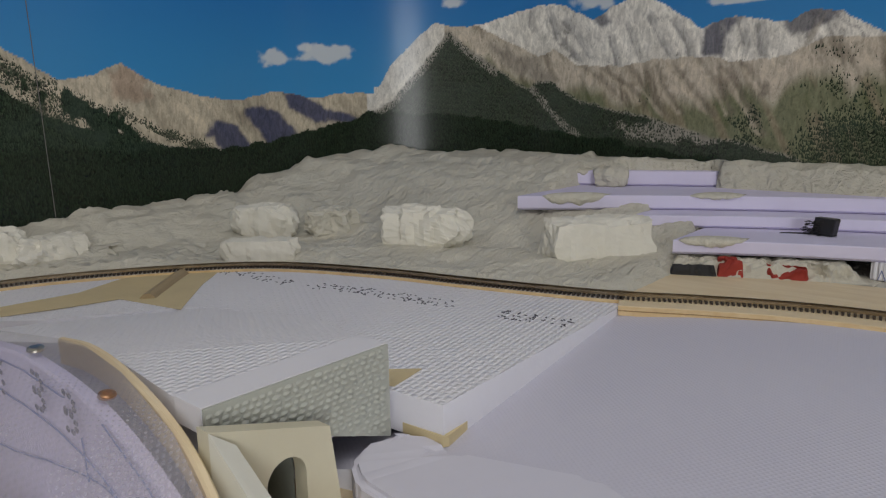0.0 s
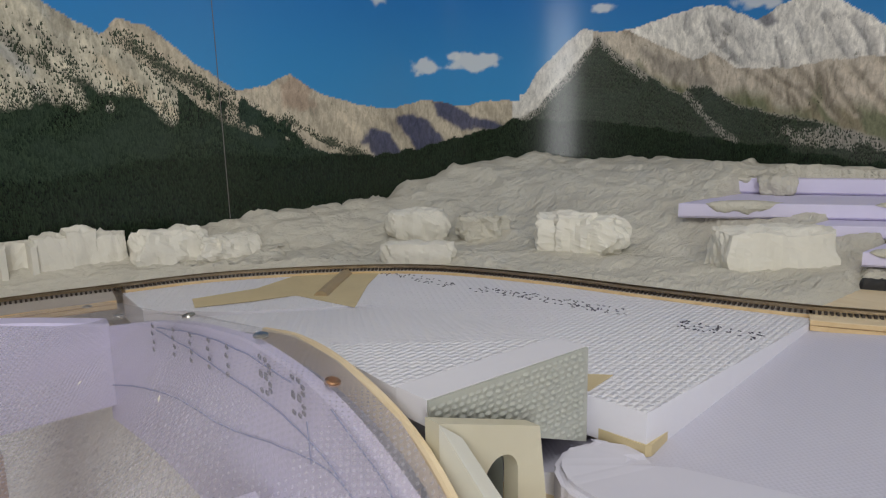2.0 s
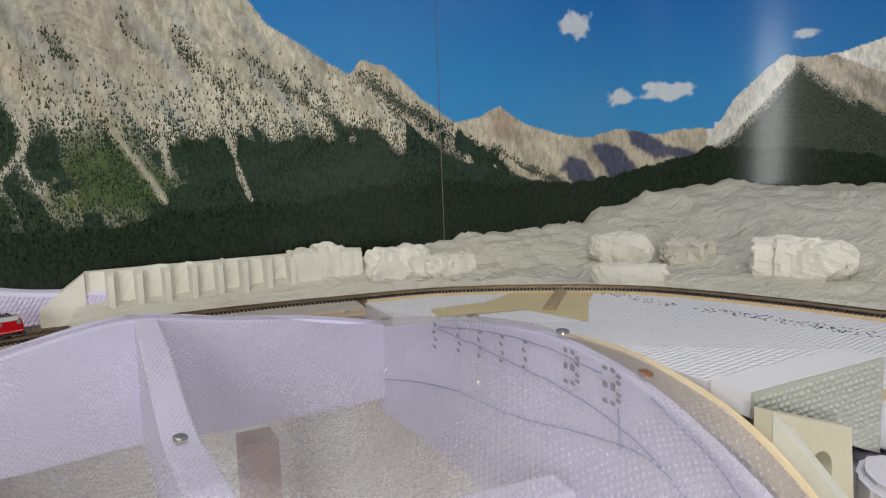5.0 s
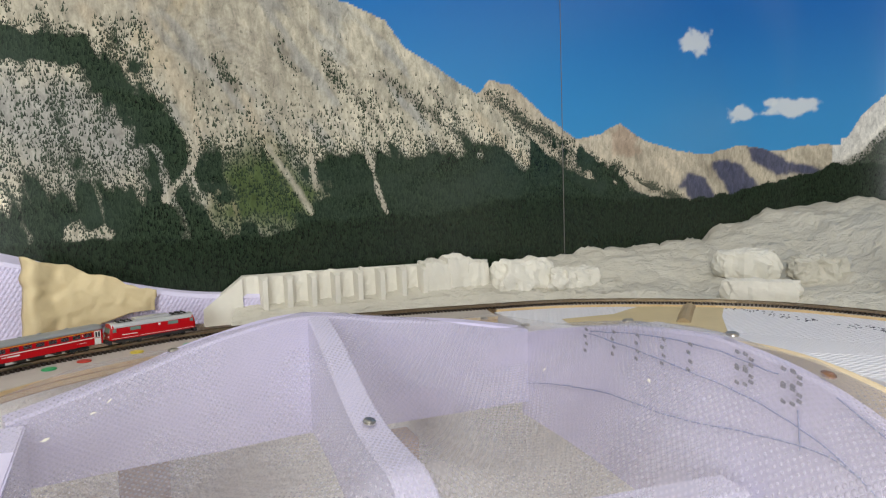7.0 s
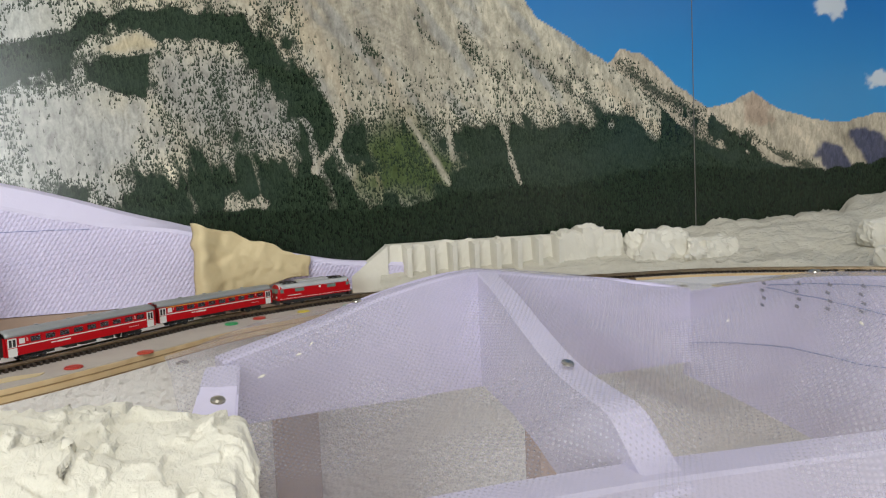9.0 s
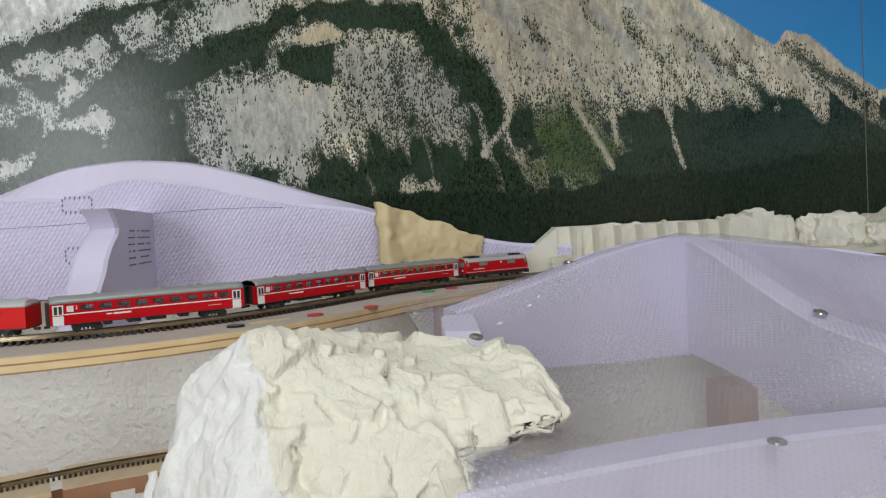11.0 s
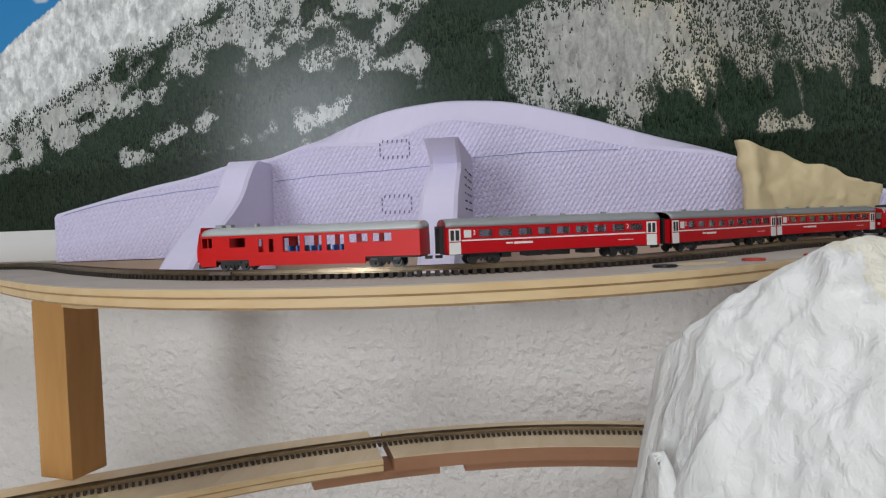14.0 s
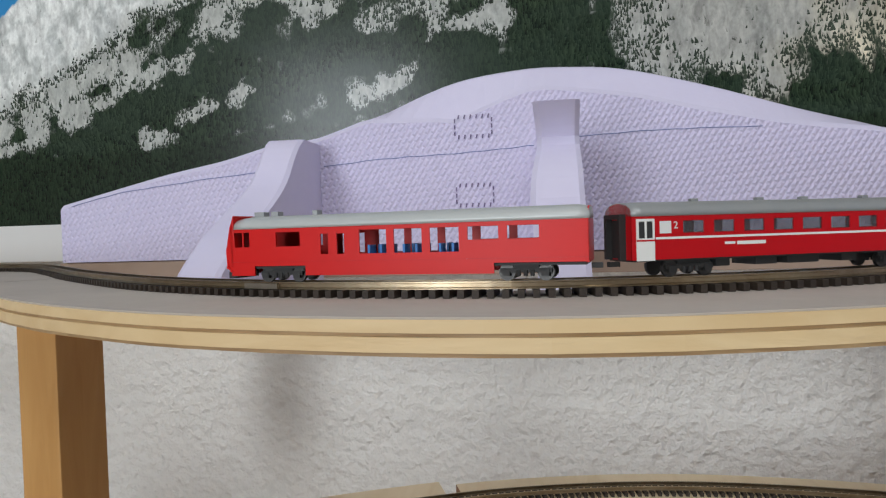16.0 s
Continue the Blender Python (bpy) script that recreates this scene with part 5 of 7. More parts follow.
plaster_drip(LOW_STEP, 0.345, 0.285, 1.0340, 0.010, 8.0, "grey plaster run down over the lowest foam step")
plaster_drip(UPPER_STEP, 0.572, 0.548, 1.0905, 0.010, 11.0, "grey plaster run down over the upper foam step")
BLACK = mat("black_plastic", (0.012, 0.012, 0.014), (0.02, 0.02, 0.02), 60.0, 0.35)
bm = bmesh.new()
box(bm, -0.010, 0.0015, -0.012, 0.012, 0.0, 0.020, 0.002)
for k in range(90):
    a, b = random.uniform(-0.014, 0.016), random.uniform(0.001, 0.021)
    cyl(bm, b, a, -0.012 - random.uniform(0.0, 0.004), -0.006, 0.0004, 0.0006, 5, "x")
for v in bm.verts:
    v.co.y += 0.002 * math.sin(v.co.z * 300)
brush = thing("black_brush", bm, BLACK, "small black brush lying on the foam step", "brush")
brush.matrix_world = pose(0.886, 0.222, 1.0345, 0, 0, -22)
bm = bmesh.new()
for k in range(6):
    box(bm, -0.028 + 0.002 * k, 0.030 - 0.003 * k, -0.0025 + 0.0009 * k, -0.0021 + 0.0009 * k, 0.0, 0.0008)
twig = thing("bristle_tuft", bm, BLACK, "thin tuft of black bristles on the foam step", "bristles")
twig.matrix_world = pose(0.884, 0.243, 1.0343, 0, 0, -68)
bm = bmesh.new()
prism(bm, [(-0.007, -0.011), (0.007, -0.011), (0.007, 0.011), (-0.007, 0.011)], 0.0, 0.019)
bmesh.ops.bevel(bm, geom=list(bm.edges), offset=0.001, segments=2, affect="EDGES")
leg = thing("foam_support", bm, WHITE_FOAM, "white foam leg under the foam step with blue pencil marks", "leg")
leg.matrix_world = pose(0.846, 0.160, 0.9990, 0, 0, -14)
for pts in ([(-0.0073, -0.004, 0.001), (-0.0073, 0.0, 0.011), (-0.0073, 0.003, 0.001)],):
    for a, b in zip(pts, pts[1:]):
        bm = bmesh.new()
        d = Vector(b) - Vector(a)
        prism(bm, [(-0.0072, -0.0004), (-0.0069, -0.0004), (-0.0069, 0.0004), (-0.0072, 0.0004)], 0.0, d.length)
        mark = part("pencil_mark", bm, BLUE_INK, leg, "blue pencil stroke")
        mark.matrix_basis = Matrix.Translation((0.0, a[1], a[2])) @ Matrix.Rotation(math.atan2(-d.y, d.z), 4, "X")

CLOTH = mat("cloth", (0.66, 0.63, 0.53), (0.52, 0.49, 0.41), 25.0, 0.85, bump=0.4, bump_scale=200.0)


def crumple(name, a, b, deep, h, seed, material, label):
    """Cloth stuffed under the step: a crumpled bank from a to b in plan, rising away from its front."""
    a, b = Vector((*a, 0.9992)), Vector((*b, 0.9992))
    run = b - a
    side = Vector((-run.y, run.x, 0)).normalized()

    def fn(u, v):
        p = a + run * u + side * deep * v
        w = fbm(p.x * 30, p.y * 30, seed, 2)
        r = 1 - abs(noise.noise(Vector((p.x * 75 + w, p.y * 75 - w, seed)))) * 2.2
        q = 1 - abs(noise.noise(Vector((p.x * 150 + 2 * w, p.y * 130, seed + 5)))) * 2.0
        e = step(0, 0.10, u) * step(0, 0.10, 1 - u)
        p = p - side * 0.006 * e * r * step(0.0, 0.3, v)
        return (p.x, p.y, p.z + e * h * (step(0.0, 0.45, v) * (0.62 + 0.25 * r) + 0.13 * q * step(0.0, 0.2, v)))
    return tagged(new(name, sheet(name, fn, 90, 40, material, False)), label, "cloth")


crumple("crumpled_cloth", (0.735, 0.352), (0.812, 0.165), 0.05, 0.0175, 3.0, CLOTH, "crumpled cream cloth stuffed under the foam step")
RED_CLOTH = mat("red_cloth", (0.38, 0.045, 0.03), (0.26, 0.03, 0.02), 30.0, 0.85)
crumple("red_cloth", (0.757, 0.300), (0.768, 0.274), 0.03, 0.0195, 8.0, RED_CLOTH, "rust red fold of cloth under the foam step")
crumple("red_cloth", (0.776, 0.258), (0.792, 0.216), 0.026, 0.0150, 14.0, RED_CLOTH, "rust red fold of cloth under the foam step")
DARK_CLOTH = mat("dark_cloth", (0.02, 0.02, 0.022), (0.035, 0.035, 0.035), 30.0, 0.8)
crumple("dark_cloth", (0.738, 0.345), (0.757, 0.298), 0.022, 0.0125, 5.0, DARK_CLOTH, "black fold of cloth under the foam step")
crumple("crumpled_cloth", (0.815, 0.150), (0.84, 0.02), 0.05, 0.0175, 11.0, CLOTH, "crumpled cream cloth behind the foam leg")

# ---- white foam slabs, table and tape in the middle ----
bm = bmesh.new()
prism(bm, [(0.20, -0.7), (1.035, -0.7), (1.035, 0.60), (0.95, 0.86), (0.66, 0.985), (0.20, 0.985), (0.20, 0.62)], 0.925, 0.945)
thing("table_top", bm, PALE_WOOD, "pale plywood table top carrying the foam", "table top", "structure")
for x, y in ((0.9, -0.55), (0.9, 0.45), (0.3, -0.55), (0.62, 0.9)):
    bm = bmesh.new()
    box(bm, x - 0.02, x + 0.02, y - 0.02, y + 0.02, 0, 0.925, 0.001)
    thing("table_support", bm, POST_WOOD, "brown wooden leg of the table", "leg", group="legs of the layout")
bm = bmesh.new()
base_plan = [(0.282, -0.65), (0.668, -0.65), (0.676, -0.2), (0.6875, 0.0), (0.6775, 0.14), (0.6635, 0.205), (0.6375, 0.275), (0.6025, 0.355), (0.56, 0.60), (0.42, 0.76), (0.21, 0.82), (0.205, 0.70), (0.27, 0.43), (0.30, 0.34), (0.27, 0.2)]
prism(bm, base_plan, 0.945, [0.9685 + 0.086 * (x - 0.335) - 0.03 * step(0.34, 0.5, y) for x, y in base_plan])
bmesh.ops.triangulate(bm, faces=[f for f in bm.faces if len(f.verts) > 4])
thing("foam_base_slab", bm, BASE_FOAM, "wide pale lavender-white foam slab with waffle texture", "foam slab")
bm = bmesh.new()
inner = [tuple(track[i, :2] - tnorm[i] * 0.0100) for i in range(0, 1040, 6) if track[i, 0] > 0.19 and track[i, 1] > 0.342]
prism(bm, [(0.335, 0.328), (0.611, 0.336)] + inner[::-1] + [(0.19, 0.80), (0.25, 0.73), (0.362, 0.655), (0.372, 0.50), (0.33, 0.40)], 0.9692, 0.9965)
slab = thing("foam_slab", bm, WHITE_FOAM, "white waffle-textured foam slab inside the curve of the track", "foam slab")
bm = bmesh.new()
prism(bm, [(0.1985, 0.392), (0.326, 0.392), (0.374, 0.50), (0.3625, 0.652), (0.25, 0.728), (0.205, 0.74), (0.2, 0.66), (0.214, 0.58), (0.212, 0.5)], 0.9692, [1.031, 1.030, 1.012, 0.9955, 0.9945, 0.9965, 1.005, 1.017, 1.027])
bmesh.ops.triangulate(bm, faces=[f for f in bm.faces if len(f.verts) > 4])
thing("foam_wedge", bm, WHITE_FOAM, "white waffle-textured foam wedge rising to the stone wall", "foam slab")
bm = bmesh.new()
prism(bm, [(0.272, 0.34), (0.283, 0.357), (0.306, 0.366), (0.326, 0.361), (0.338, 0.343), (0.335, 0.315), (0.36, 0.24), (0.40, 0.10), (0.29, 0.10), (0.262, 0.24)], 0.9445, [0.9705, 0.973, 0.9735, 0.973, 0.972, 0.971, 0.9705, 0.9698, 0.966, 0.969])
bmesh.ops.triangulate(bm, faces=[f for f in bm.faces if len(f.verts) > 4])
bmesh.ops.bevel(bm, geom=list(bm.edges), offset=0.004, segments=3, affect="EDGES")
thing("foam_mound", bm, mat("smooth_foam", (0.68, 0.67, 0.76), (0.63, 0.62, 0.71), 9.0, 0.6), "smooth carved white foam mound by the portal", "foam slab")

CUT_WHITE = mat("cut_white_foam", (0.82, 0.81, 0.86), (0.77, 0.76, 0.82), 14.0, 0.7, bump=0.25, bump_scale=260.0)
for ob in [o for o in scene.objects if o.name.startswith(("foam_slab", "foam_wedge", "foam_base_slab"))]:
    ob.data.materials.append(CUT_WHITE)
    for p in ob.data.polygons:
        if abs(p.normal.z) < 0.8:
            p.material_index = 1
groups = []
random.seed(5)
for a, b, n in (((0.462, 0.772), (0.476, 0.66), 52), ((0.480, 0.635), (0.500, 0.56), 40), ((0.497, 0.575), (0.515, 0.455), 74), ((0.515, 0.415), (0.528, 0.345), 46)):
    for k in range(n):
        t = random.random()
        groups.append(((a[0] + (b[0] - a[0]) * t + random.uniform(-0.012, 0.012), a[1] + (b[1] - a[1]) * t, 0.9965), random.choice((0.3, 1.6, 0.9))))
dashes("printed_mark", groups, INK, slab, "faint dark dotted print on the foam", (0.0032, 0.0013), "z", 0.0003)


def tape_strip(outline, z, label, ridge=None):
    bm = bmesh.new()
    prism(bm, outline, z, z + 0.0004)
    return thing("masking_tape", bm, TAPE, label, "tape", group="strips of masking tape")


tape_strip([(0.309, 0.802), (0.328, 0.741), (0.345, 0.658), (0.41, 0.73), (0.48, 0.794), (0.438, 0.838), (0.37, 0.83)], 0.9967, "beige masking tape over the foam joint")
tape_strip([(0.241, 0.806), (0.23, 0.769), (0.28, 0.752), (0.327, 0.7415), (0.309, 0.8015)], 0.9972, "beige masking tape along the foam edge")
bm = bmesh.new()
sweep(bm, spline([(0.345, 0.722, 0.9972), (0.40, 0.775, 0.9975), (0.450, 0.820, 0.9972)], 12), [(-0.008, 0.0), (0.008, 0.0), (0.004, 0.004), (-0.001, 0.005), (-0.005, 0.003)])
thing("masking_tape", bm, mat("brown_tape", (0.42, 0.32, 0.19), (0.36, 0.27, 0.15), 40.0, 0.5), "folded brown ridge of masking tape", "tape", group="strips of masking tape")
tape_strip([(0.328, 0.40), (0.337, 0.372), (0.372, 0.378), (0.345, 0.41)], 0.9968, "small beige tape patch on the slab corner")
bm = bmesh.new()
prism(bm, [(0.3335, 0.3275), (0.337, 0.3255), (0.36, 0.3285), (0.36, 0.3305), (0.337, 0.3285), (0.3345, 0.37), (0.3325, 0.37)], 0.9690, 0.9765)
thing("masking_tape", bm, TAPE, "beige tape folded round the slab foot", "tape", group="strips of masking tape")

# ---- stone-faced wall, portal and lath ----
stone_wall = empty("stone_wall", (0.197, 0.3635, 0.96), "grey-green cast stone wall with coursed blocks, foam-backed", "stone wall")
bm = bmesh.new()
prism(bm, [(0.0, 0.003), (0.1285, 0.003), (0.1285, 0.028), (0.0, 0.028)], [0.059, 0.009, 0.009, 0.059], [0.0735, 0.0715, 0.0715, 0.0735])
part("backing", bm, mat("backing_foam", (0.80, 0.79, 0.83), (0.74, 0.73, 0.78), 12.0, 0.6), stone_wall, "white foam backing")
bm = bmesh.new()
prism(bm, [(0.0005, 0.0012), (0.1285, 0.0012), (0.1285, 0.0029), (0.0005, 0.0029)], [0.0585, 0.0085, 0.0085, 0.0585], [0.073, 0.071, 0.071, 0.073])
part("mortar", bm, mat("mortar", (0.46, 0.47, 0.42), (0.41, 0.42, 0.375), 80.0, 0.9), stone_wall)
stones = []
for k in range(7):
    w, h = 0.0044 + 0.0005 * k, 0.0037
    bm = bmesh.new()
    g = {}
    for i in range(5):
        for q in range(4):
            a, b = i / 2 - 1, q / 1.5 - 1
            bulge = (1 - abs(a) ** 3) * (1 - abs(b) ** 3)
            g[i, q] = bm.verts.new((a * w / 2 * (1 - 0.10 * b * b), 0.0006 - (0.0015 + 0.0004 * (k % 3)) * bulge + random.uniform(-0.0002, 0.0002) * (bulge > 0), b * h / 2 * (1 - 0.16 * a * a)))
    for i in range(4):
        for q in range(3):
            bm.faces.new((g[i, q], g[i + 1, q], g[i + 1, q + 1], g[i, q + 1]))
    me = finish(bm, "stone", CAST_STONE, True)
    if sum((p.normal * p.area for p in me.polygons), Vector()).y > 0:
        me.flip_normals()
    stones.append((w, me))
z, row = 0.0115, 0
while z < 0.0715:
    x = 0.001 + 0.0025 * (row % 2)
    while x < 0.1255:
        w, me = random.choice(stones)
        cx = x + w / 2
        if z - 0.0015 > 0.059 - 0.05 * cx / 0.1285 and z + 0.001 < 0.0732 - 0.002 * cx / 0.1285 and x + w < 0.1283:
            ob = new("stone", me)
            ob.parent = stone_wall
            ob.location = (cx, 0.0012, z)
            ob.rotation_euler = (random.uniform(-0.05, 0.05), random.uniform(-0.08, 0.08), 0)
        x += w + 0.0001
    z += 0.00355
    row += 1

portal = empty("tunnel_portal", (0.232, 0.352, 0.93), "cream resin tunnel portal with an arched opening", "tunnel portal")
bm = bmesh.new()
arch_x, arch_z, arch_r = 0.0, 0.0555, 0.0125


def plate_top(x):
    return float(np.interp(x, [-0.042, 0.030], [0.099, 0.075]))


rim = [(arch_x + arch_r * math.cos(t), arch_z + arch_r * math.sin(t)) for t in np.linspace(math.pi, 0, 17)]
cells = [[(-0.042, -0.03), (arch_x - arch_r, -0.03), rim[0], (rim[0][0], plate_top(rim[0][0])), (-0.042, 0.099)],
         [(arch_x + arch_r, -0.03), (0.043, -0.03), (0.030, 0.075), (rim[-1][0], plate_top(rim[-1][0])), rim[-1]]]
cells += [[p, q, (q[0], plate_top(q[0])), (p[0], plate_top(p[0]))] for p, q in zip(rim, rim[1:])]
for cell in cells:
    bm.faces.new([bm.verts.new((x, -0.0035, z)) for x, z in cell])
bmesh.ops.remove_doubles(bm, verts=list(bm.verts), dist=1e-6)
grown = bmesh.ops.extrude_face_region(bm, geom=list(bm.faces))["geom"]
for v in grown:
    if isinstance(v, bmesh.types.BMVert):
        v.co.y = 0.0070
part("front_plate", bm, CREAM, portal)
bm = bmesh.new()
for r0, y0, y1 in ((0.0122, 0.0075, 0.05),):
    pts = [(arch_x + r0 * math.cos(t), arch_z + r0 * math.sin(t)) for t in np.linspace(math.pi, 0, 13)]
    pts = [(arch_x - r0, -0.03)] + pts + [(arch_x + r0, -0.03)]
    for (xa, zaa), (xb, zbb) in zip(pts, pts[1:]):
        bm.faces.new([bm.verts.new(p) for p in ((xa, y0, zaa), (xb, y0, zbb), (xb, y1, zbb), (xa, y1, zaa))])
bm.faces.new([bm.verts.new(p) for p in ((arch_x - r0, 0.05, -0.03), (arch_x + r0, 0.05, -0.03), (arch_x + r0, 0.05, 0.07), (arch_x - r0, 0.05, 0.07))])
part("lining", bm, mat("pale_lining", (0.34, 0.36, 0.32), (0.28, 0.30, 0.27), 30.0, 0.9), portal, "grey-green tunnel lining")
bm = bmesh.new()
prism(bm, [(-0.0425, -0.004), (-0.030, -0.0065), (-0.0155, -0.10), (-0.032, -0.10)], [0.066, 0.066, -0.03, -0.03], [0.099, 0.089, -0.004, 0.004])
part("wing_wall", bm, mat("pale_resin", (0.78, 0.77, 0.68), (0.72, 0.71, 0.62), 30.0, 0.6), portal, "pale sloping wing wall")
bm = bmesh.new()
prism(bm, [(0.19, 0.20), (0.29, 0.20), (0.29, 0.349), (0.19, 0.349)], 0.885, 0.8995)
thing("portal_foot", bm, PALE_WOOD, "pale plywood offcut under the portal", "board")

LATH = [(0.150, 0.22, 0.93), (0.165, 0.27, 0.965), (0.178, 0.32, 1.0), (0.188, 0.37, 1.021), (0.197, 0.44, 1.032), (0.206, 0.51, 1.030), (0.212, 0.575, 1.020)]
bm = bmesh.new()
sweep(bm, spline(LATH, 50), [(-0.0022, -0.016), (0.0026, -0.016), (0.0028, 0.001), (0.0015, 0.0028), (-0.001, 0.0028), (-0.0022, 0.001)])
thing("curved_lath", bm, PALE_WOOD, "thin bent pale wooden lath along the mesh edge", "lath", smooth=False)

# ---- foam ribs under clear mesh film, middle ----
skeleton = empty("foam_ribs", (0.0, 0.6, 0.95), "pale lavender foam rib frame under clear mesh film", "foam frame")


def upright(points, z_low, thick, material=None, label=""):
    """A foam panel standing on edge along a plan line; points are x, y and its top; z_low its foot."""
    pts = spline(points, 40)
    n = normals2(pts)
    bm = bmesh.new()
    lo = np.interp(np.linspace(0, 1, 40), np.linspace(0, 1, len(z_low)), z_low)
    rings = []
    for p, q, zl in zip(pts, n, lo):
        o = q * thick
        rings.append([bm.verts.new(c) for c in ((p[0], p[1], zl), (p[0], p[1], p[2] - 0.002), (p[0] + o[0] * 0.1, p[1] + o[1] * 0.1, p[2]), (p[0] + o[0], p[1] + o[1], p[2]), (p[0] + o[0], p[1] + o[1], zl))])
    for r, s in zip(rings, rings[1:]):
        for i in range(5):
            bm.faces.new((r[i], s[i], s[(i + 1) % 5], r[(i + 1) % 5]))
    bm.faces.new(rings[0][::-1]), bm.faces.new(rings[-1])
    for v in bm.verts:
        v.co -= Vector(skeleton.location)
    return part("rib", bm, material or LAVENDER, skeleton, label)


upright([(-0.288, 0.668, 1.000), (-0.21, 0.69, 1.018), (-0.15, 0.706, 1.034), (-0.075, 0.721, 1.044), (0.0, 0.718, 1.034), (0.07, 0.712, 1.026), (0.136, 0.703, 1.014)], [0.952, 0.948, 0.943, 0.941, 0.938, 0.940, 0.944], 0.022)
bm = bmesh.new()
ribtop = [tuple(p) for p in spline([(0.722, 1.043), (0.68, 1.030), (0.63, 1.010), (0.576, 0.991), (0.54, 0.984), (0.515, 0.979), (0.49, 0.958), (0.47, 0.945)], 30)]
rings = []
for y, z in ribtop:
    xl = -0.0725 + 0.006 * step(0.6, 0.47, y)
    xr = xl + float(np.interp(y, [0.47, 0.50, 0.55, 0.60, 0.66, 0.722], [0.027, 0.026, 0.024, 0.021, 0.020, 0.018]))
    foot = float(np.interp(y, [0.47, 0.567, 0.605, 0.649, 0.722], [0.89, 0.914, 0.927, 0.937, 0.943]))
    e = 0.0016
    rings.append([bm.verts.new((x, y - 0.6, h - 0.95)) for x, h in ((xl, foot), (xl, z - e), (xl + e, z), (xr - e, z), (xr, z - e), (xr, foot))])
for r_, q_ in zip(rings, rings[1:]):
    for i in range(6):
        bm.faces.new((r_[i], q_[i], q_[(i + 1) % 6], r_[(i + 1) % 6]))
bm.faces.new(rings[0]), bm.faces.new(rings[-1][::-1])
part("rib", bm, CUT_FOAM, skeleton, "smooth lavender cross rib")
bm = bmesh.new()
prism(bm, [(-0.314, 0.56 - 0.6), (-0.282, 0.56 - 0.6), (-0.276, 0.667 - 0.6), (-0.30, 0.668 - 0.6)], -0.09, [0.015, 0.015, 0.048, 0.048])
bmesh.ops.bevel(bm, geom=list(bm.edges), offset=0.0012, segments=2, affect="EDGES")
part("rib", bm, CUT_FOAM, skeleton, "smooth lavender cross rib")
upright([(-0.33, 0.472, 0.945), (-0.2, 0.478, 0.951), (-0.08, 0.474, 0.953), (0.03, 0.468, 0.951), (0.15, 0.452, 0.953)], [0.90, 0.90], 0.028, CUT_FOAM, "long front rail of lavender foam")
upright([(0.133, 0.712, 1.010), (0.146, 0.65, 1.024), (0.154, 0.585, 1.036), (0.158, 0.52, 1.043), (0.162, 0.483, 1.043), (0.168, 0.42, 1.030), (0.170, 0.36, 1.004), (0.166, 0.30, 0.970), (0.150, 0.22, 0.915)], [0.93, 0.90, 0.87, 0.84], 0.007, LAVENDER, "foam panel with dotted print and blue pencil curves")
dots = []
for k, (yc, zc) in enumerate(((0.622, 1.020), (0.590, 1.023), (0.563, 1.025), (0.536, 1.027), (0.511, 1.028), (0.470, 1.028), (0.437, 1.024))):
    xf = float(np.interp(yc, [0.42, 0.483, 0.52, 0.585, 0.65], [0.1655, 0.160, 0.1565, 0.152, 0.1435])) - 0.001
    if k < 5:
        dots += [((xf, yc + 0.002 * (j % 2), zc + 0.008 - 0.0062 * j), 0.3) for j in range(4)]
    else:
        for a_ in np.linspace(-1.9, 1.9, 6):
            dots += [((xf, yc - 0.009 * math.cos(a_), zc + 0.005 * math.sin(a_) + 0.0055 * (1 if j else -1)), 0.3) for j in range(2)]
dashes("printed_mark", dots, mat("grey_ink", (0.16, 0.15, 0.20), None, 50.0, 0.7), skeleton, "dotted grey print", (0.0034, 0.0022), "x", 0.0008)


def panel_x(y):
    return float(np.interp(y, [0.30, 0.36, 0.42, 0.483, 0.52, 0.585, 0.65, 0.712], [0.166, 0.170, 0.168, 0.162, 0.158, 0.154, 0.146, 0.133])) - 0.0012


for pts in ([(0.705, 0.962), (0.66, 0.970), (0.598, 0.977), (0.524, 0.978), (0.46, 0.986), (0.418, 0.988), (0.393, 0.982)],
            [(0.622, 1.024), (0.575, 1.021), (0.53, 1.017), (0.472, 1.01), (0.425, 0.997), (0.393, 0.981), (0.37, 0.965)],
            [(0.62, 1.026), (0.56, 1.034), (0.50, 1.036), (0.445, 1.029)],
            [(0.408, 1.024), (0.387, 1.013), (0.361, 0.998), (0.34, 0.98)],
            [(0.432, 1.010), (0.431, 0.998), (0.430, 0.985)]):
    ink_line([(panel_x(y), y, z) for y, z in pts], BLUE_INK, skeleton, 0.0005)

# clear mesh film stretched over the ribs
FILM, ft, fb = nodes_of("mesh_film")
fn_, fl = ft.nodes, ft.links
fco = fn_.new("ShaderNodeTexCoord").outputs["Object"]
fturn = fn_.new("ShaderNodeMapping")
fturn.inputs["Rotation"].default_value = (0.0, 0.0, 0.62)
fl.new(fco, fturn.inputs["Vector"])
weave = []
for direction in ("X", "Y"):
    w = fn_.new("ShaderNodeTexWave")
    w.bands_direction = direction
    w.inputs["Scale"].default_value, w.inputs["Distortion"].default_value, w.inputs["Detail Scale"].default_value = 98.0, 0.8, 0.5
    fl.new(fturn.outputs[0], w.inputs["Vector"])
    weave.append(w.outputs["Fac"])
mx = fn_.new("ShaderNodeMath")
mx.operation = "MULTIPLY"
fl.new(weave[0], mx.inputs[0]), fl.new(weave[1], mx.inputs[1])
fno = fn_.new("ShaderNodeTexNoise")
fno.inputs["Scale"].default_value = 12.0
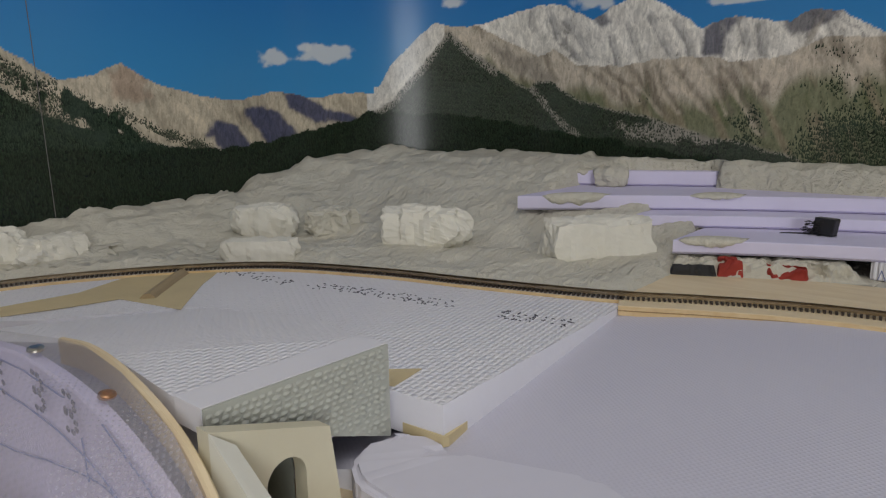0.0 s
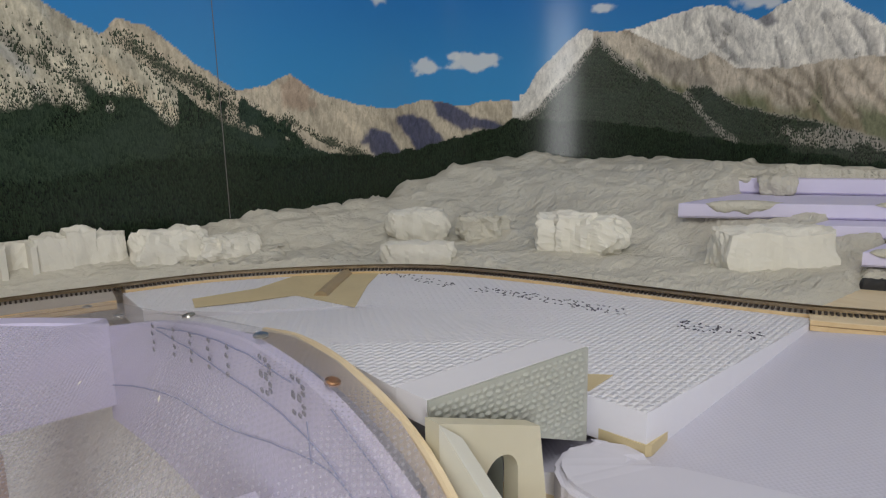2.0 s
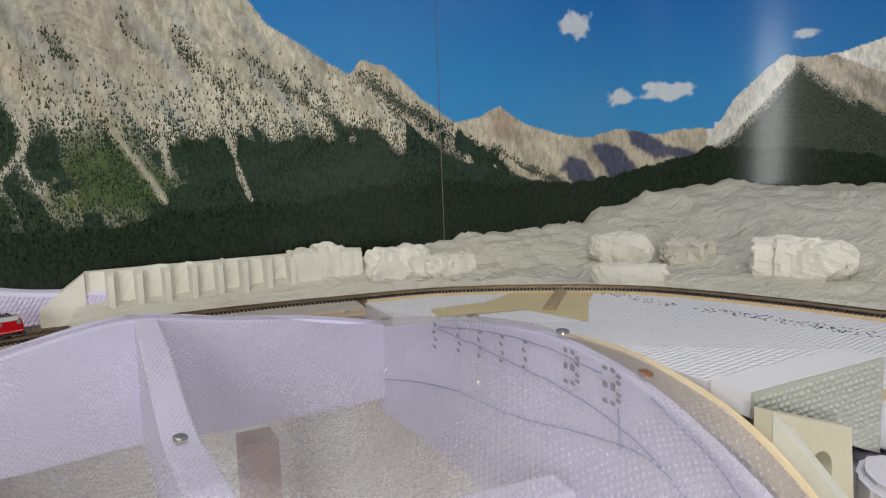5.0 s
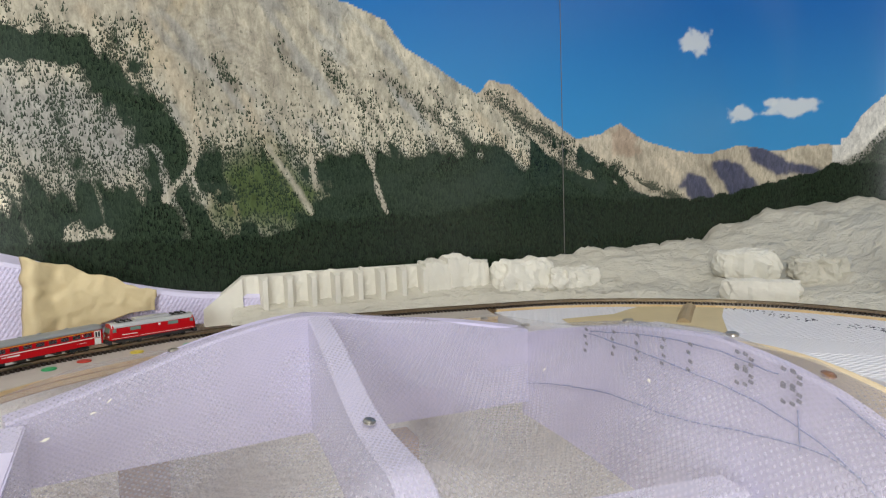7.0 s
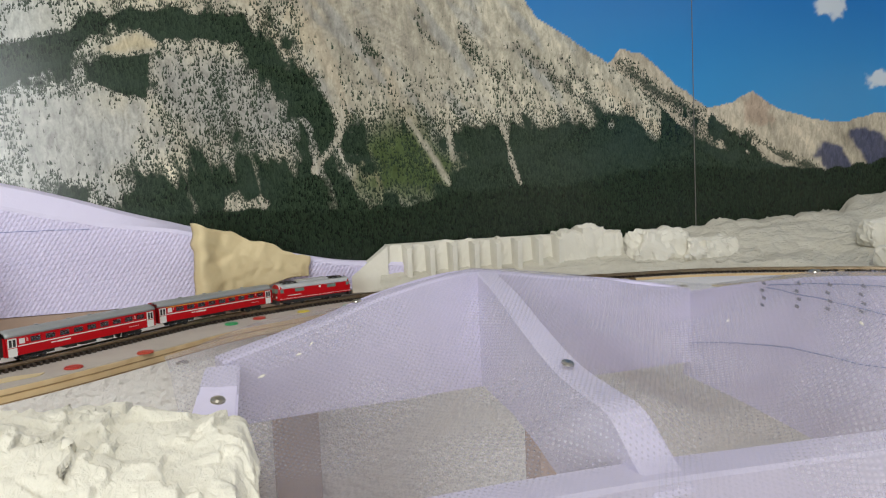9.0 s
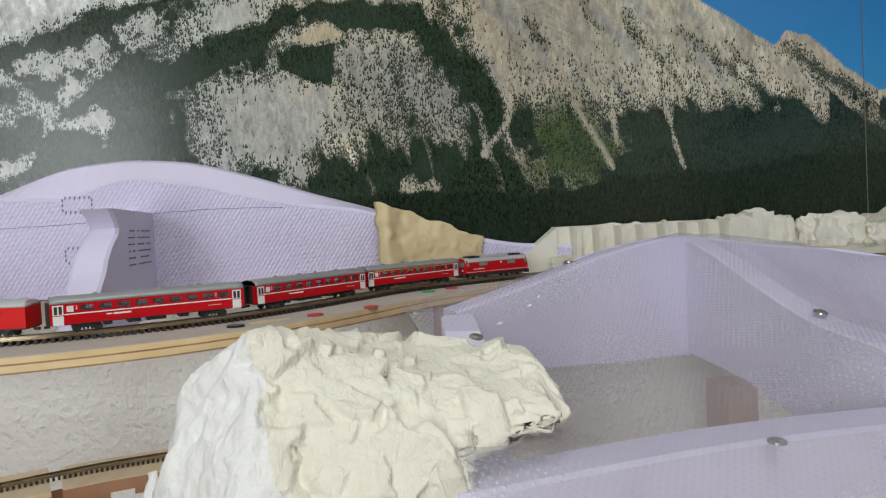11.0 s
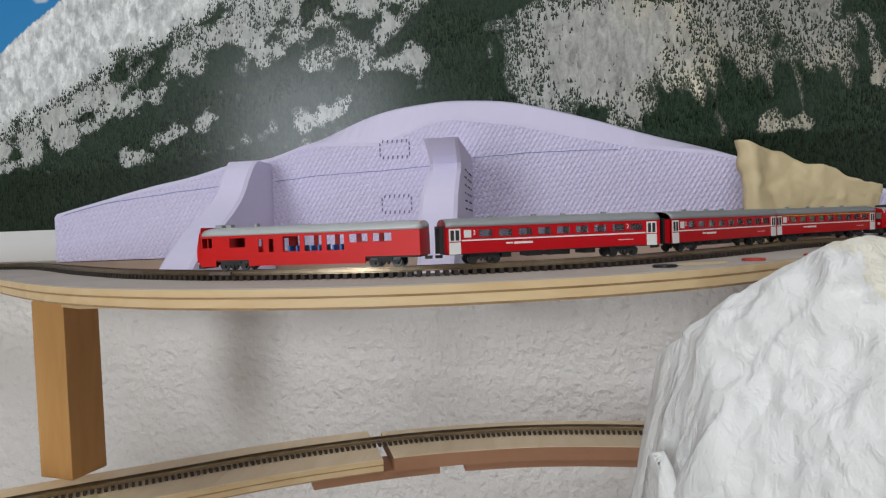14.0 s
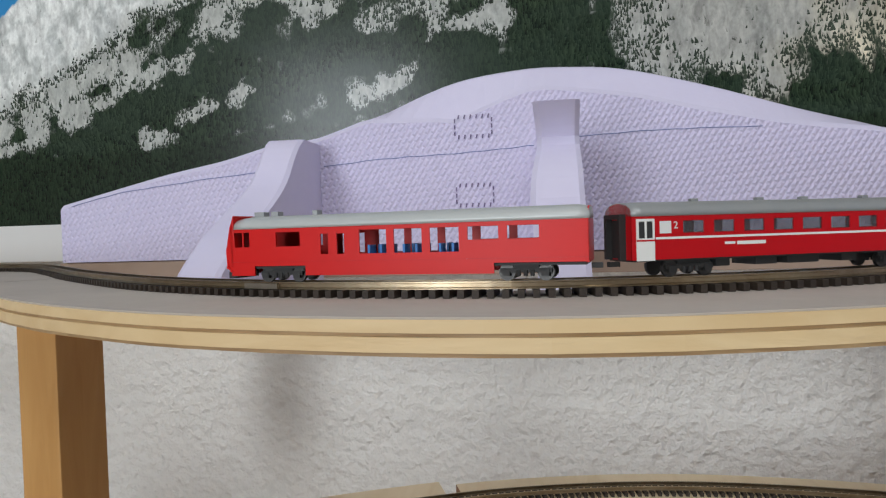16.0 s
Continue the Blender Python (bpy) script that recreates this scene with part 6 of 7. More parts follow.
fl.new(fco, fno.inputs["Vector"])
al = fn_.new("ShaderNodeMapRange")
al.inputs["To Min"].default_value, al.inputs["To Max"].default_value = 0.35, 0.46
fl.new(mx.outputs[0], al.inputs["Value"])
al2 = fn_.new("ShaderNodeMath")
al2.operation = "MULTIPLY"
mr2 = fn_.new("ShaderNodeMapRange")
mr2.inputs["From Min"].default_value, mr2.inputs["From Max"].default_value = 0.3, 0.7
mr2.inputs["To Min"].default_value, mr2.inputs["To Max"].default_value = 0.7, 1.15
fl.new(fno.outputs["Fac"], mr2.inputs["Value"])
fl.new(al.outputs[0], al2.inputs[0]), fl.new(mr2.outputs[0], al2.inputs[1])
fl.new(al2.outputs[0], fb.inputs["Alpha"])
fb.inputs["Base Color"].default_value = (0.55, 0.53, 0.60, 1)
fb.inputs["Roughness"].default_value, fb.inputs["Specular IOR Level"].default_value = 0.22, 0.6
fbu = fn_.new("ShaderNodeBump")
fbu.inputs["Strength"].default_value, fbu.inputs["Distance"].default_value = 0.35, 0.0008
fl.new(mx.outputs[0], fbu.inputs["Height"])
fl.new(fbu.outputs[0], fb.inputs["Normal"])


def film_height(x, y):
    """The film lies on the rib tops and sags between them."""
    back = float(np.interp(x, [-0.31, -0.21, -0.15, -0.075, 0.0, 0.07, 0.136, 0.17], [1.000, 1.020, 1.036, 1.0465, 1.036, 1.028, 1.016, 1.012]))
    yb = float(np.interp(x, [-0.31, -0.21, -0.075, 0.07, 0.136, 0.17], [0.665, 0.69, 0.721, 0.712, 0.703, 0.69]))
    right = float(np.interp(y, [0.2, 0.30, 0.36, 0.42, 0.483, 0.52, 0.585, 0.65, 0.712, 0.84], [0.91, 0.974, 1.008, 1.034, 1.0465, 1.046, 1.039, 1.027, 1.014, 1.004]))
    if y > yb:
        t = (y - yb) / (0.84 - yb)
        base = back + (1.0035 - back) * min(1, step(0, 1, t) * 1.05)
    else:
        t = (yb - y) / (yb - 0.46)
        front = 0.955 + 0.009 * step(-0.245, -0.30, x)
        if t <= 1:
            base = back + (front - back) * (t ** 0.85) - 0.018 * math.sin(math.pi * t)
        else:
            base = front - 0.13 * (t - 1) - 0.10 * (t - 1) ** 2
    ribz = float(np.interp(y, [0.40, 0.47, 0.49, 0.515, 0.576, 0.63, 0.68, 0.722], [0.93, 0.947, 0.957, 0.983, 0.993, 1.012, 1.032, 1.045]))
    rc = -0.060 + 0.006 * step(0.6, 0.47, y)
    w = math.exp(-(max(0.0, abs(x - rc) - 0.018) / 0.045) ** 1.3) * step(0.46, 0.5, y) * (1 if y <= yb else 0)
    base = max(base, base + (ribz - base) * w)
    w = step(-0.02, 0.165, x) ** 1.6
    base = base + (right - base) * w
    return base + 0.0012


def film(u, v):
    y = 0.835 - v * 0.60
    xr = float(np.interp(y, [0.22, 0.27, 0.32, 0.37, 0.44, 0.51, 0.575, 0.70, 0.835], [0.146, 0.161, 0.174, 0.184, 0.193, 0.202, 0.208, 0.185, 0.16]))
    xl = float(np.interp(y, [0.22, 0.5, 0.62, 0.70, 0.75, 0.80, 0.835], [-0.335, -0.33, -0.315, -0.33, -0.285, -0.25, -0.20]))
    x = xl + (xr - xl) * u
    z = film_height(x, y)
    if x > 0.165:
        t = (x - 0.165) / max(0.004, xr - 0.165)
        zl = float(np.interp(y, [p[1] for p in LATH] + [0.70, 0.84], [p[2] for p in LATH] + [1.010, 1.004]))
        z = z + (zl + 0.0035 - z) * min(1.0, t)
    return (x, y, z)


me = sheet("mesh_film", film, 120, 130, FILM)
tagged(new("mesh_film", me), "clear glossy woven mesh film stretched over foam ribs", "film")


def splash(x, y, long_, turn_, seed):
    """A thin smear of plaster with broken edges that follows the film."""
    bm = bmesh.new()
    rr = np.random.RandomState(seed)
    c, s_ = math.cos(turn_), math.sin(turn_)
    rim_ = []
    for a_ in np.linspace(0, 2 * math.pi, 23)[:-1]:
        r = rr.uniform(0.55, 1.1)
        px, py = 0.5 * long_ * r * math.cos(a_), 0.16 * long_ * r * math.sin(a_)
        px, py = x + c * px - s_ * py, y + s_ * px + c * py
        rim_.append(bm.verts.new((px, py, film_height(px, py) - 0.0002)))
    top_ = bm.verts.new((x, y, film_height(x, y) + 0.0009))
    for p_, q_ in zip(rim_, rim_[1:] + rim_[:1]):
        bm.faces.new((p_, q_, top_))
    thing("plaster_smear", bm, CAST_ROCK, "thin broken smear of dried white plaster on the film", "plaster", group="plaster smears on the film")


for x, y, long_, turn_, seed in ((-0.268, 0.435, 0.022, 0.9, 1), (-0.262, 0.645, 0.008, 0.4, 2), (-0.235, 0.66, 0.006, 0.2, 3), (-0.225, 0.668, 0.005, 0.8, 4), (-0.30, 0.625, 0.006, 0.2, 5), (0.09, 0.60, 0.004, 0.0, 6), (0.11, 0.50, 0.006, 1.2, 7)):
    splash(x, y, long_, turn_, seed)


def screw(x, y, z, material, tilt=(0.0, 0.0)):
    bm = bmesh.new()
    cyl(bm, 0, 0, -0.0005, 0.0006, 0.0046, 0.0044, 20)
    cyl(bm, 0, 0, 0.00055, 0.0013, 0.0040, 0.0026, 20)
    for a_ in (0.3, 0.3 + math.pi / 2):
        c, s_ = math.cos(a_), math.sin(a_)
        pts = [(c * p - s_ * q, s_ * p + c * q) for p, q in ((-0.002, -0.0005), (0.002, -0.0005), (0.002, 0.0005), (-0.002, 0.0005))]
        prism(bm, pts, 0.00125, 0.00145)
    ob = thing("countersunk_screw", bm, material, "small countersunk screw holding the mesh film", "screw", group="screws in the mesh film")
    ob.location = (x, y, z)
    ob.rotation_euler = (tilt[0], tilt[1], 0.4)
    return ob


for x, y, z, m_, tl in ((0.176, 0.42, 1.0335, COPPER, (0.25, -0.1)), (0.166, 0.483, 1.0475, STEEL, (0.1, -0.1)), (0.160, 0.585, 1.0405, STEEL, (-0.1, -0.1)), (-0.062, 0.576, 0.9945, STEEL, (0.3, 0.0)), (0.145, 0.817, 1.0055, STEEL, (0, 0)),
                      (0.152, 0.736, 1.0115, STEEL, (0, 0)), (-0.181, 0.717, 1.028, STEEL, (0, 0)), (-0.316, 0.682, 0.9995, STEEL, (0, 0)), (-0.175, 0.472, 0.953, STEEL, (0.1, 0)), (-0.29, 0.60, 0.992, STEEL, (0.3, 0)), (-0.316, 0.455, 0.928, STEEL, (0.7, 0))):
    screw(x, y, z, m_, tl)

for name, x, y, colour in (("red", -0.390, 0.700, (0.55, 0.06, 0.04)), ("red", -0.346, 0.728, (0.60, 0.09, 0.05)), ("green", -0.283, 0.822, (0.05, 0.42, 0.16)), ("red", -0.257, 0.840, (0.55, 0.06, 0.04)), ("yellow", -0.213, 0.857, (0.75, 0.60, 0.08)),
                           ("green", -0.165, 0.868, (0.12, 0.45, 0.30)), ("yellow", -0.13, 0.877, (0.75, 0.60, 0.08)), ("black", -0.444, 0.669, (0.015, 0.015, 0.015)), ("yellow", 0.05, 0.882, (0.75, 0.60, 0.08))):
    bm = bmesh.new()
    cyl(bm, 0, 0, 0.0, 0.0012, 0.0062, 0.0062, 22)
    bmesh.ops.bevel(bm, geom=[e for e in bm.edges if abs(e.verts[0].co.z - e.verts[1].co.z) < 1e-6 and e.verts[0].co.z > 0.001], offset=0.0004, segments=2, affect="EDGES")
    ob = thing(name + "_disc", bm, mat(name + "_disc", colour, None, 90.0, 0.35), "small flat " + name + " plastic disc on the roadbed", "disc", group="coloured discs by the track")
    ob.location = (x, y, BOARD_Z + 0.0001)
bm = bmesh.new()
prism(bm, [(-0.434, 0.672), (-0.408, 0.686), (-0.407, 0.694), (-0.428, 0.691), (-0.438, 0.681)], BOARD_Z, BOARD_Z + 0.0005)
thing("masking_tape", bm, TAPE, "torn scrap of beige tape on the roadbed", "tape", group="strips of masking tape")

# ---- plaster rock in the foreground ----


def N_ROCK(x, a, k):
    return clouded(200 + k % 7, x * 90, a * 90, 2)


ROCK_U = (0.0, 0.06, 0.25, 0.55, 0.95, 1.0)  # closed edge, lit flank, peak, middle, far end and its tip
ROCK_PROFILES = (
    ((0.575, 0.76), (0.570, 0.84), (0.562, 0.91), (0.550, 0.945), (0.536, 0.925), (0.520, 0.86), (0.51, 0.76)),
    ((0.62, 0.955), (0.585, 0.976), (0.556, 0.982), (0.536, 0.966), (0.522, 0.930), (0.508, 0.86), (0.50, 0.76)),
    ((0.60, 0.985), (0.555, 1.005), (0.526, 1.012), (0.512, 0.986), (0.492, 0.962), (0.476, 0.90), (0.462, 0.76)),
    ((0.61, 0.984), (0.582, 1.000), (0.534, 0.991), (0.508, 0.981), (0.488, 0.962), (0.470, 0.90), (0.455, 0.76)),
    ((0.59, 0.972), (0.560, 0.986), (0.515, 0.984), (0.496, 0.979), (0.484, 0.968), (0.476, 0.90), (0.462, 0.76)),
    ((0.56, 0.960), (0.540, 0.975), (0.515, 0.976), (0.500, 0.972), (0.492, 0.964), (0.480, 0.90), (0.468, 0.76)),
)
NU, NV = 230, 330
rock_run = np.array([spline(p, NV) for p in ROCK_PROFILES])
ru = np.linspace(0, 1, NU)
base = np.zeros((NU, NV, 3))
for k in range(2):
    for q in range(NV):
        base[:, q, k + 1] = np.interp(ru, ROCK_U, rock_run[:, q, k])
down = np.clip((0.975 - base[:, :, 2]) / 0.2, 0, 1)
base[:, :, 0] = (-0.468 + 0.198 * ru)[:, None] - 0.035 * down * (1 - ru)[:, None] - 0.05 * soft(0.72, 0.95, ru)[:, None] * soft(0.02, 0.09, down) * (base[:, :, 1] < 0.51)
bu_, bv_ = np.gradient(base, axis=0), np.gradient(base, axis=1)
rock_n = np.cross(bv_, bu_)
rock_n /= np.linalg.norm(rock_n, axis=2)[:, :, None] + 1e-9
rock_n *= np.sign(rock_n[NU // 2, NV // 2] @ np.array((0, -1.0, 0.4)))
arc = np.linspace(0, 0.34, NV)[None, :] + 0 * base[:, :, 0]
wide = base[:, :, 0]
lift = 0.0032 * clouded(101, wide * 30 + 3, arc * 30, 3) + 0.0006 * clouded(103, wide * 170, arc * 170, 3)
smear = np.zeros((NU, NV))
rng = np.random.RandomState(12)
for k in range(230):
    # one pull of the trowel: thin where it begins, ending in a raised torn lip
    cx, ca, turn_ = rng.uniform(-0.50, -0.265), rng.uniform(0, 0.30), rng.normal(0.5 if k % 3 else -0.9, 0.7)
    small = rng.uniform() < 0.45
    long_, broad, high = (rng.uniform(0.006, 0.016), rng.uniform(0.003, 0.007), rng.uniform(0.0025, 0.007)) if small else (rng.uniform(0.022, 0.06), rng.uniform(0.008, 0.022), rng.uniform(0.003, 0.009))
    dx, da = wide - cx, arc - ca
    p = (dx * math.cos(turn_) + da * math.sin(turn_)) / long_ + 0.22 * N_ROCK(wide, arc, k)
    q = (-dx * math.sin(turn_) + da * math.cos(turn_)) / broad + 0.5 * p * p * rng.uniform(-1, 1)
    ramp = np.clip(p + 0.5, 0, 1) ** 1.5 * soft(0.5, 0.46, p) * soft(1.0, 0.75, np.abs(q))
    smear = np.maximum(smear, high * ramp) if k % 4 else smear + 0.5 * high * ramp
flank = soft(0.02, -0.02, wide - (-0.424 + 0.30 * (1.011 - base[:, :, 2])) + 0.01 * clouded(105, wide * 50, arc * 50, 2))
crevice = 0.006 * (0.6 + 0.8 * clouded(111, wide * 60, arc * 60, 2)) * np.exp(-((wide - (-0.424 + 0.30 * (1.011 - base[:, :, 2])) - 0.004 + 0.012 * clouded(109, wide * 0 + 2, arc * 45, 3)) / 0.005) ** 2) * soft(0.06, 0.10, arc)
ends_ = soft(0.0, 0.06, ru) * soft(1.0, 0.94, ru)
lift = lift + smear * (1 - 0.75 * flank) * (0.25 + 0.75 * ends_)[:, None] - crevice
lift = lift + flank * (0.006 * (1 - 2 * np.abs(clouded(107, wide * 34 + arc * 9, arc * 20, 4))) - 0.002)
surface = base + rock_n * lift[:, :, None]
faces = [(i * NV + j, (i + 1) * NV + j, (i + 1) * NV + j + 1, i * NV + j + 1) for i in range(NU - 1) for j in range(NV - 1)]
# Window light put into the colour: the left flank gets a whiter plaster.
LIT_FLANK = smeared("lit_flank_plaster", (0.84, 0.84, 0.82), (0.77, 0.77, 0.75), 40.0, (1.0, 1.0, 0.6), 0.004)
ROCK_PLASTER = smeared("rock_plaster", (0.82, 0.79, 0.68), (0.76, 0.73, 0.62), 60.0, (1.0, 0.7, 0.7), 0.004)
me = mesh_of("plaster_rock", surface.reshape(-1, 3), faces, ROCK_PLASTER, True)
if sum((p.normal * p.area for p in me.polygons), Vector()).dot(Vector((0, -1, 0.4))) < 0:
    me.flip_normals()
me.materials.append(LIT_FLANK)
whiter = flank[:-1, :-1].ravel() > 0.5
me.polygons.foreach_set("material_index", whiter.astype(np.int32))
rock = tagged(new("plaster_rock", me), "cream trowelled plaster rock, its window-lit flank painted whiter", "rock")
sol = rock.modifiers.new("thick", "SOLIDIFY")
sol.thickness, sol.offset = 0.004, -1.0
bm = bmesh.new()
box(bm, -0.50, -0.27, 0.47, 0.60, 0.0, 0.765, 0.002)
thing("rock_plinth", bm, PLAIN, "plain white plinth under the plaster rock", "plinth")
boulder("plaster_lump", (-0.508, 0.42, 0.8025), (0.05, 0.045, 0.118), 31.0, WHITE_PLASTER, "small cream plaster lump low by the rock", rough=0.35, flat=0.5)
bm = bmesh.new()
box(bm, -0.62, -0.50, 0.34, 0.50, 0.0, 0.803, 0.002)
thing("rock_plinth", bm, PLAIN, "plain white plinth under the small plaster lump", "plinth")

# ---- the red train ----
RED = mat("red_paint", (0.50, 0.004, 0.009), (0.43, 0.004, 0.008), 25.0, 0.30, spec=0.22)
BRIGHT_RED = mat("bright_red_paint", (0.64, 0.006, 0.004), (0.57, 0.005, 0.004), 25.0, 0.38, spec=0.22)
ROOF = mat("roof_grey", (0.34, 0.35, 0.35), (0.28, 0.29, 0.29), 30.0, 0.4, metal=0.25)
WHITE_TRIM = mat("white_trim", (0.78, 0.78, 0.74), (0.72, 0.72, 0.68), 60.0, 0.45)
YELLOW_TRIM = mat("yellow_trim", (0.75, 0.42, 0.04), (0.70, 0.38, 0.03), 60.0, 0.45)
DARK = mat("dark_underframe", (0.018, 0.018, 0.018), (0.03, 0.028, 0.026), 90.0, 0.6)
WHEEL = mat("dark_wheel", (0.09, 0.085, 0.08), (0.05, 0.05, 0.05), 200.0, 0.4, metal=0.8)
ROOF_LIGHT = mat("roof_silver", (0.52, 0.54, 0.53), (0.45, 0.47, 0.46), 30.0, 0.4, metal=0.15)
SEAT_GREY = mat("grey_seat", (0.22, 0.21, 0.24), (0.18, 0.17, 0.20), 90.0, 0.6)
SEAT_BLUE = mat("blue_seat", (0.03, 0.19, 0.52), (0.02, 0.15, 0.45), 90.0, 0.5)
GLASS, _, gb = nodes_of("window_glass")
gb.inputs["Base Color"].default_value = (0.10, 0.10, 0.11, 1)
gb.inputs["Roughness"].default_value, gb.inputs["Alpha"].default_value = 0.05, 0.35
MILK = mat("milk_glass", (0.78, 0.78, 0.76), None, 60.0, 0.3)
TINT, _, tb = nodes_of("tinted_glass")
tb.inputs["Base Color"].default_value = (0.16, 0.24, 0.20, 1)
tb.inputs["Roughness"].default_value = 0.08
BLUE_GLASS = mat("blue_glass", (0.05, 0.22, 0.48), None, 60.0, 0.15)

HALF, FLOOR_T, EAVES = 0.0088, 0.0058, 0.0192


def pierced(x0, x1, z0, z1, holes, y, thick):
    """A side wall with openings that go through it. holes: x0, x1, z0, z1."""
    xs = sorted({x0, x1, *(h[0] for h in holes), *(h[1] for h in holes)})
    zs = sorted({z0, z1, *(h[2] for h in holes), *(h[3] for h in holes)})
    bm, vs, cells = bmesh.new(), {}, []

    def vert(i, k, side):
        key = (i, k, side)
        if key not in vs:
            vs[key] = bm.verts.new((xs[i], y + side * thick, zs[k]))
        return vs[key]

    solid = set()
    for i in range(len(xs) - 1):
        for k in range(len(zs) - 1):
            cx, cz = (xs[i] + xs[i + 1]) / 2, (zs[k] + zs[k + 1]) / 2
            if not any(h[0] < cx < h[1] and h[2] < cz < h[3] for h in holes):
                solid.add((i, k))
    for i, k in solid:
        for side in (0, 1):
            bm.faces.new([vert(a, b, side) for a, b in ((i, k), (i + 1, k), (i + 1, k + 1), (i, k + 1))])
        for (di, dk), ((a, b), (c, d)) in zip(((-1, 0), (1, 0), (0, -1), (0, 1)), (((i, k), (i, k + 1)), ((i + 1, k), (i + 1, k + 1)), ((i, k), (i + 1, k)), ((i, k + 1), (i + 1, k + 1)))):
            if (i + di, k + dk) not in solid:
                bm.faces.new([vert(a, b, 0), vert(c, d, 0), vert(c, d, 1), vert(a, b, 1)])
    return bm


def roof_mesh(x0, x1, half, z0, rise, taper=0.0):
    bm = bmesh.new()
    n = 14
    prof = [(half * math.cos(a) * (1.0 if abs(math.cos(a)) < 0.97 else 1.0), rise * math.sin(a) ** 0.75) for a in np.linspace(0, math.pi, n)]
    xs = [x0, x0 + 0.004, x1 - 0.004, x1]
    rings = []
    for k, x in enumerate(xs):
        f = 1 - taper if k in (0, 3) else 1.0
        rings.append([bm.verts.new((x, y, z0 + z * f)) for y, z in prof])
    for a, b in zip(rings, rings[1:]):
        for i in range(n - 1):
            bm.faces.new((a[i], a[i + 1], b[i + 1], b[i]))
        bm.faces.new((a[0], b[0], b[n - 1], a[n - 1]))
    bm.faces.new(rings[0]), bm.faces.new(rings[-1][::-1])
    return bm


def bogie(parent, x, wheels=2, base=0.0125):
    """Frame with springs, axle boxes and wheels."""
    bm = bmesh.new()
    for side in (-1, 1):
        y = side * 0.0062
        box(bm, x - base / 2 - 0.002, x + base / 2 + 0.002, y - 0.0005, y + 0.0005, 0.0026, 0.0040)
        for dx in (-base / 2, base / 2):
            box(bm, x + dx - 0.0012, x + dx + 0.0012, y - 0.0009, y + 0.0009, 0.0016, 0.0036)
        for dx in (-0.0022, 0.0, 0.0022):
            cyl(bm, x + dx, y + side * 0.0006, 0.0016, 0.0034, 0.0007, 0.0007, 8)
    box(bm, x - 0.004, x + 0.004, -0.006, 0.006, 0.0034, 0.0056)
    b = part("bogie", bm, DARK, parent, "black bogie with axle boxes")
    for dx in (-base / 2, base / 2):
        for y in (-0.0047, 0.0047):
            w = bmesh.new()
            cyl(w, x + dx, 0.0027, y - 0.0007, y + 0.0007, 0.0027, 0.0027, 18, "y")
            part("wheel", w, WHEEL, b)
    return b


def text_mark(parent, text, x, y, z, size, material, flip):
    cu = bpy.data.curves.new("numeral", "FONT")
    cu.body, cu.size, cu.extrude, cu.align_x = text, size, 0.00006, "CENTER"
    tmp = bpy.data.objects.new("numeral", cu)
    scene.collection.objects.link(tmp)
    me = bpy.data.meshes.new_from_object(tmp.evaluated_get(bpy.context.evaluated_depsgraph_get()))
    bpy.data.objects.remove(tmp)
    me.materials.append(material)
    ob = new("numeral", me)
    ob.parent = parent
    ob.matrix_basis = pose(x, y, z, 90, 0, 180 if flip else 0)
    return ob


def pane(parent, x0, x1, z0, z1, y, material, label=""):
    bm = bmesh.new()
    box(bm, x0, x1, y - 0.0001, y + 0.0001, z0, z1)
    return part("window_pane", bm, material, parent, label)


def strip_part(name, parent, x0, x1, z0, z1, y, side, material, label="", out=0.00015):
    bm = bmesh.new()
    y0, y1 = sorted((y, y + side * out))
    box(bm, x0, x1, y0, y1, z0, z1)
    return part(name, bm, material, parent, label)


def ends(parent, L, material, dark=True):
    for s in (-1, 1):
        x = s * L / 2
        bm = bmesh.new()
        x0, x1 = sorted((x - s * 0.0006, x))
        n = 12
        prof = [(-HALF, FLOOR_T)] + [(-HALF * math.cos(a), EAVES + 0.0042 * math.sin(a) ** 0.75) for a in np.linspace(0, math.pi, n)] + [(HALF, FLOOR_T)]
        a = [bm.verts.new((x0, y, z)) for y, z in prof]
        b = [bm.verts.new((x1, y, z)) for y, z in prof]
        bm.faces.new(a), bm.faces.new(b[::-1])
        for i in range(len(prof)):
            bm.faces.new((a[i], a[(i + 1) % len(prof)], b[(i + 1) % len(prof)], b[i]))
        e = part("end_wall", bm, material, parent)
        if dark:
            bm = bmesh.new()
            x0, x1 = sorted((x, x + s * 0.0022))
            box(bm, x0, x1, -0.0052, -0.0038, 0.0058, 0.0185), box(bm, x0, x1, 0.0038, 0.0052, 0.0058, 0.0185), box(bm, x0, x1, -0.0052, 0.0052, 0.0185, 0.0200)
            part("gangway", bm, DARK, e, "black rubber gangway")
            bm = bmesh.new()
            x0, x1 = sorted((x + s * 0.0001, x + s * 0.0004))
            box(bm, x0, x1, -0.0036, 0.0036, 0.0062, 0.0182)
            part("end_door", bm, DARK, e)
        bm = bmesh.new()
        x0, x1 = sorted((x, x + s * 0.0034))
        box(bm, x0, x1, -0.0012, 0.0012, 0.0036, 0.0052)
        part("coupling", bm, DARK, parent)


def seats(parent, xs, material, h=0.0052):
    for x in xs:
        bm = bmesh.new()
        for y0, y1 in ((-0.0072, -0.0018), (0.0018, 0.0072)):
            box(bm, x - 0.0004, x + 0.0004, y0, y1, FLOOR_T + 0.0012, FLOOR_T + 0.0022 + h)
            box(bm, x - 0.0026, x + 0.0026, y0, y1, FLOOR_T + 0.0022, FLOOR_T + 0.0036)
        part("seat", bm, material, parent)


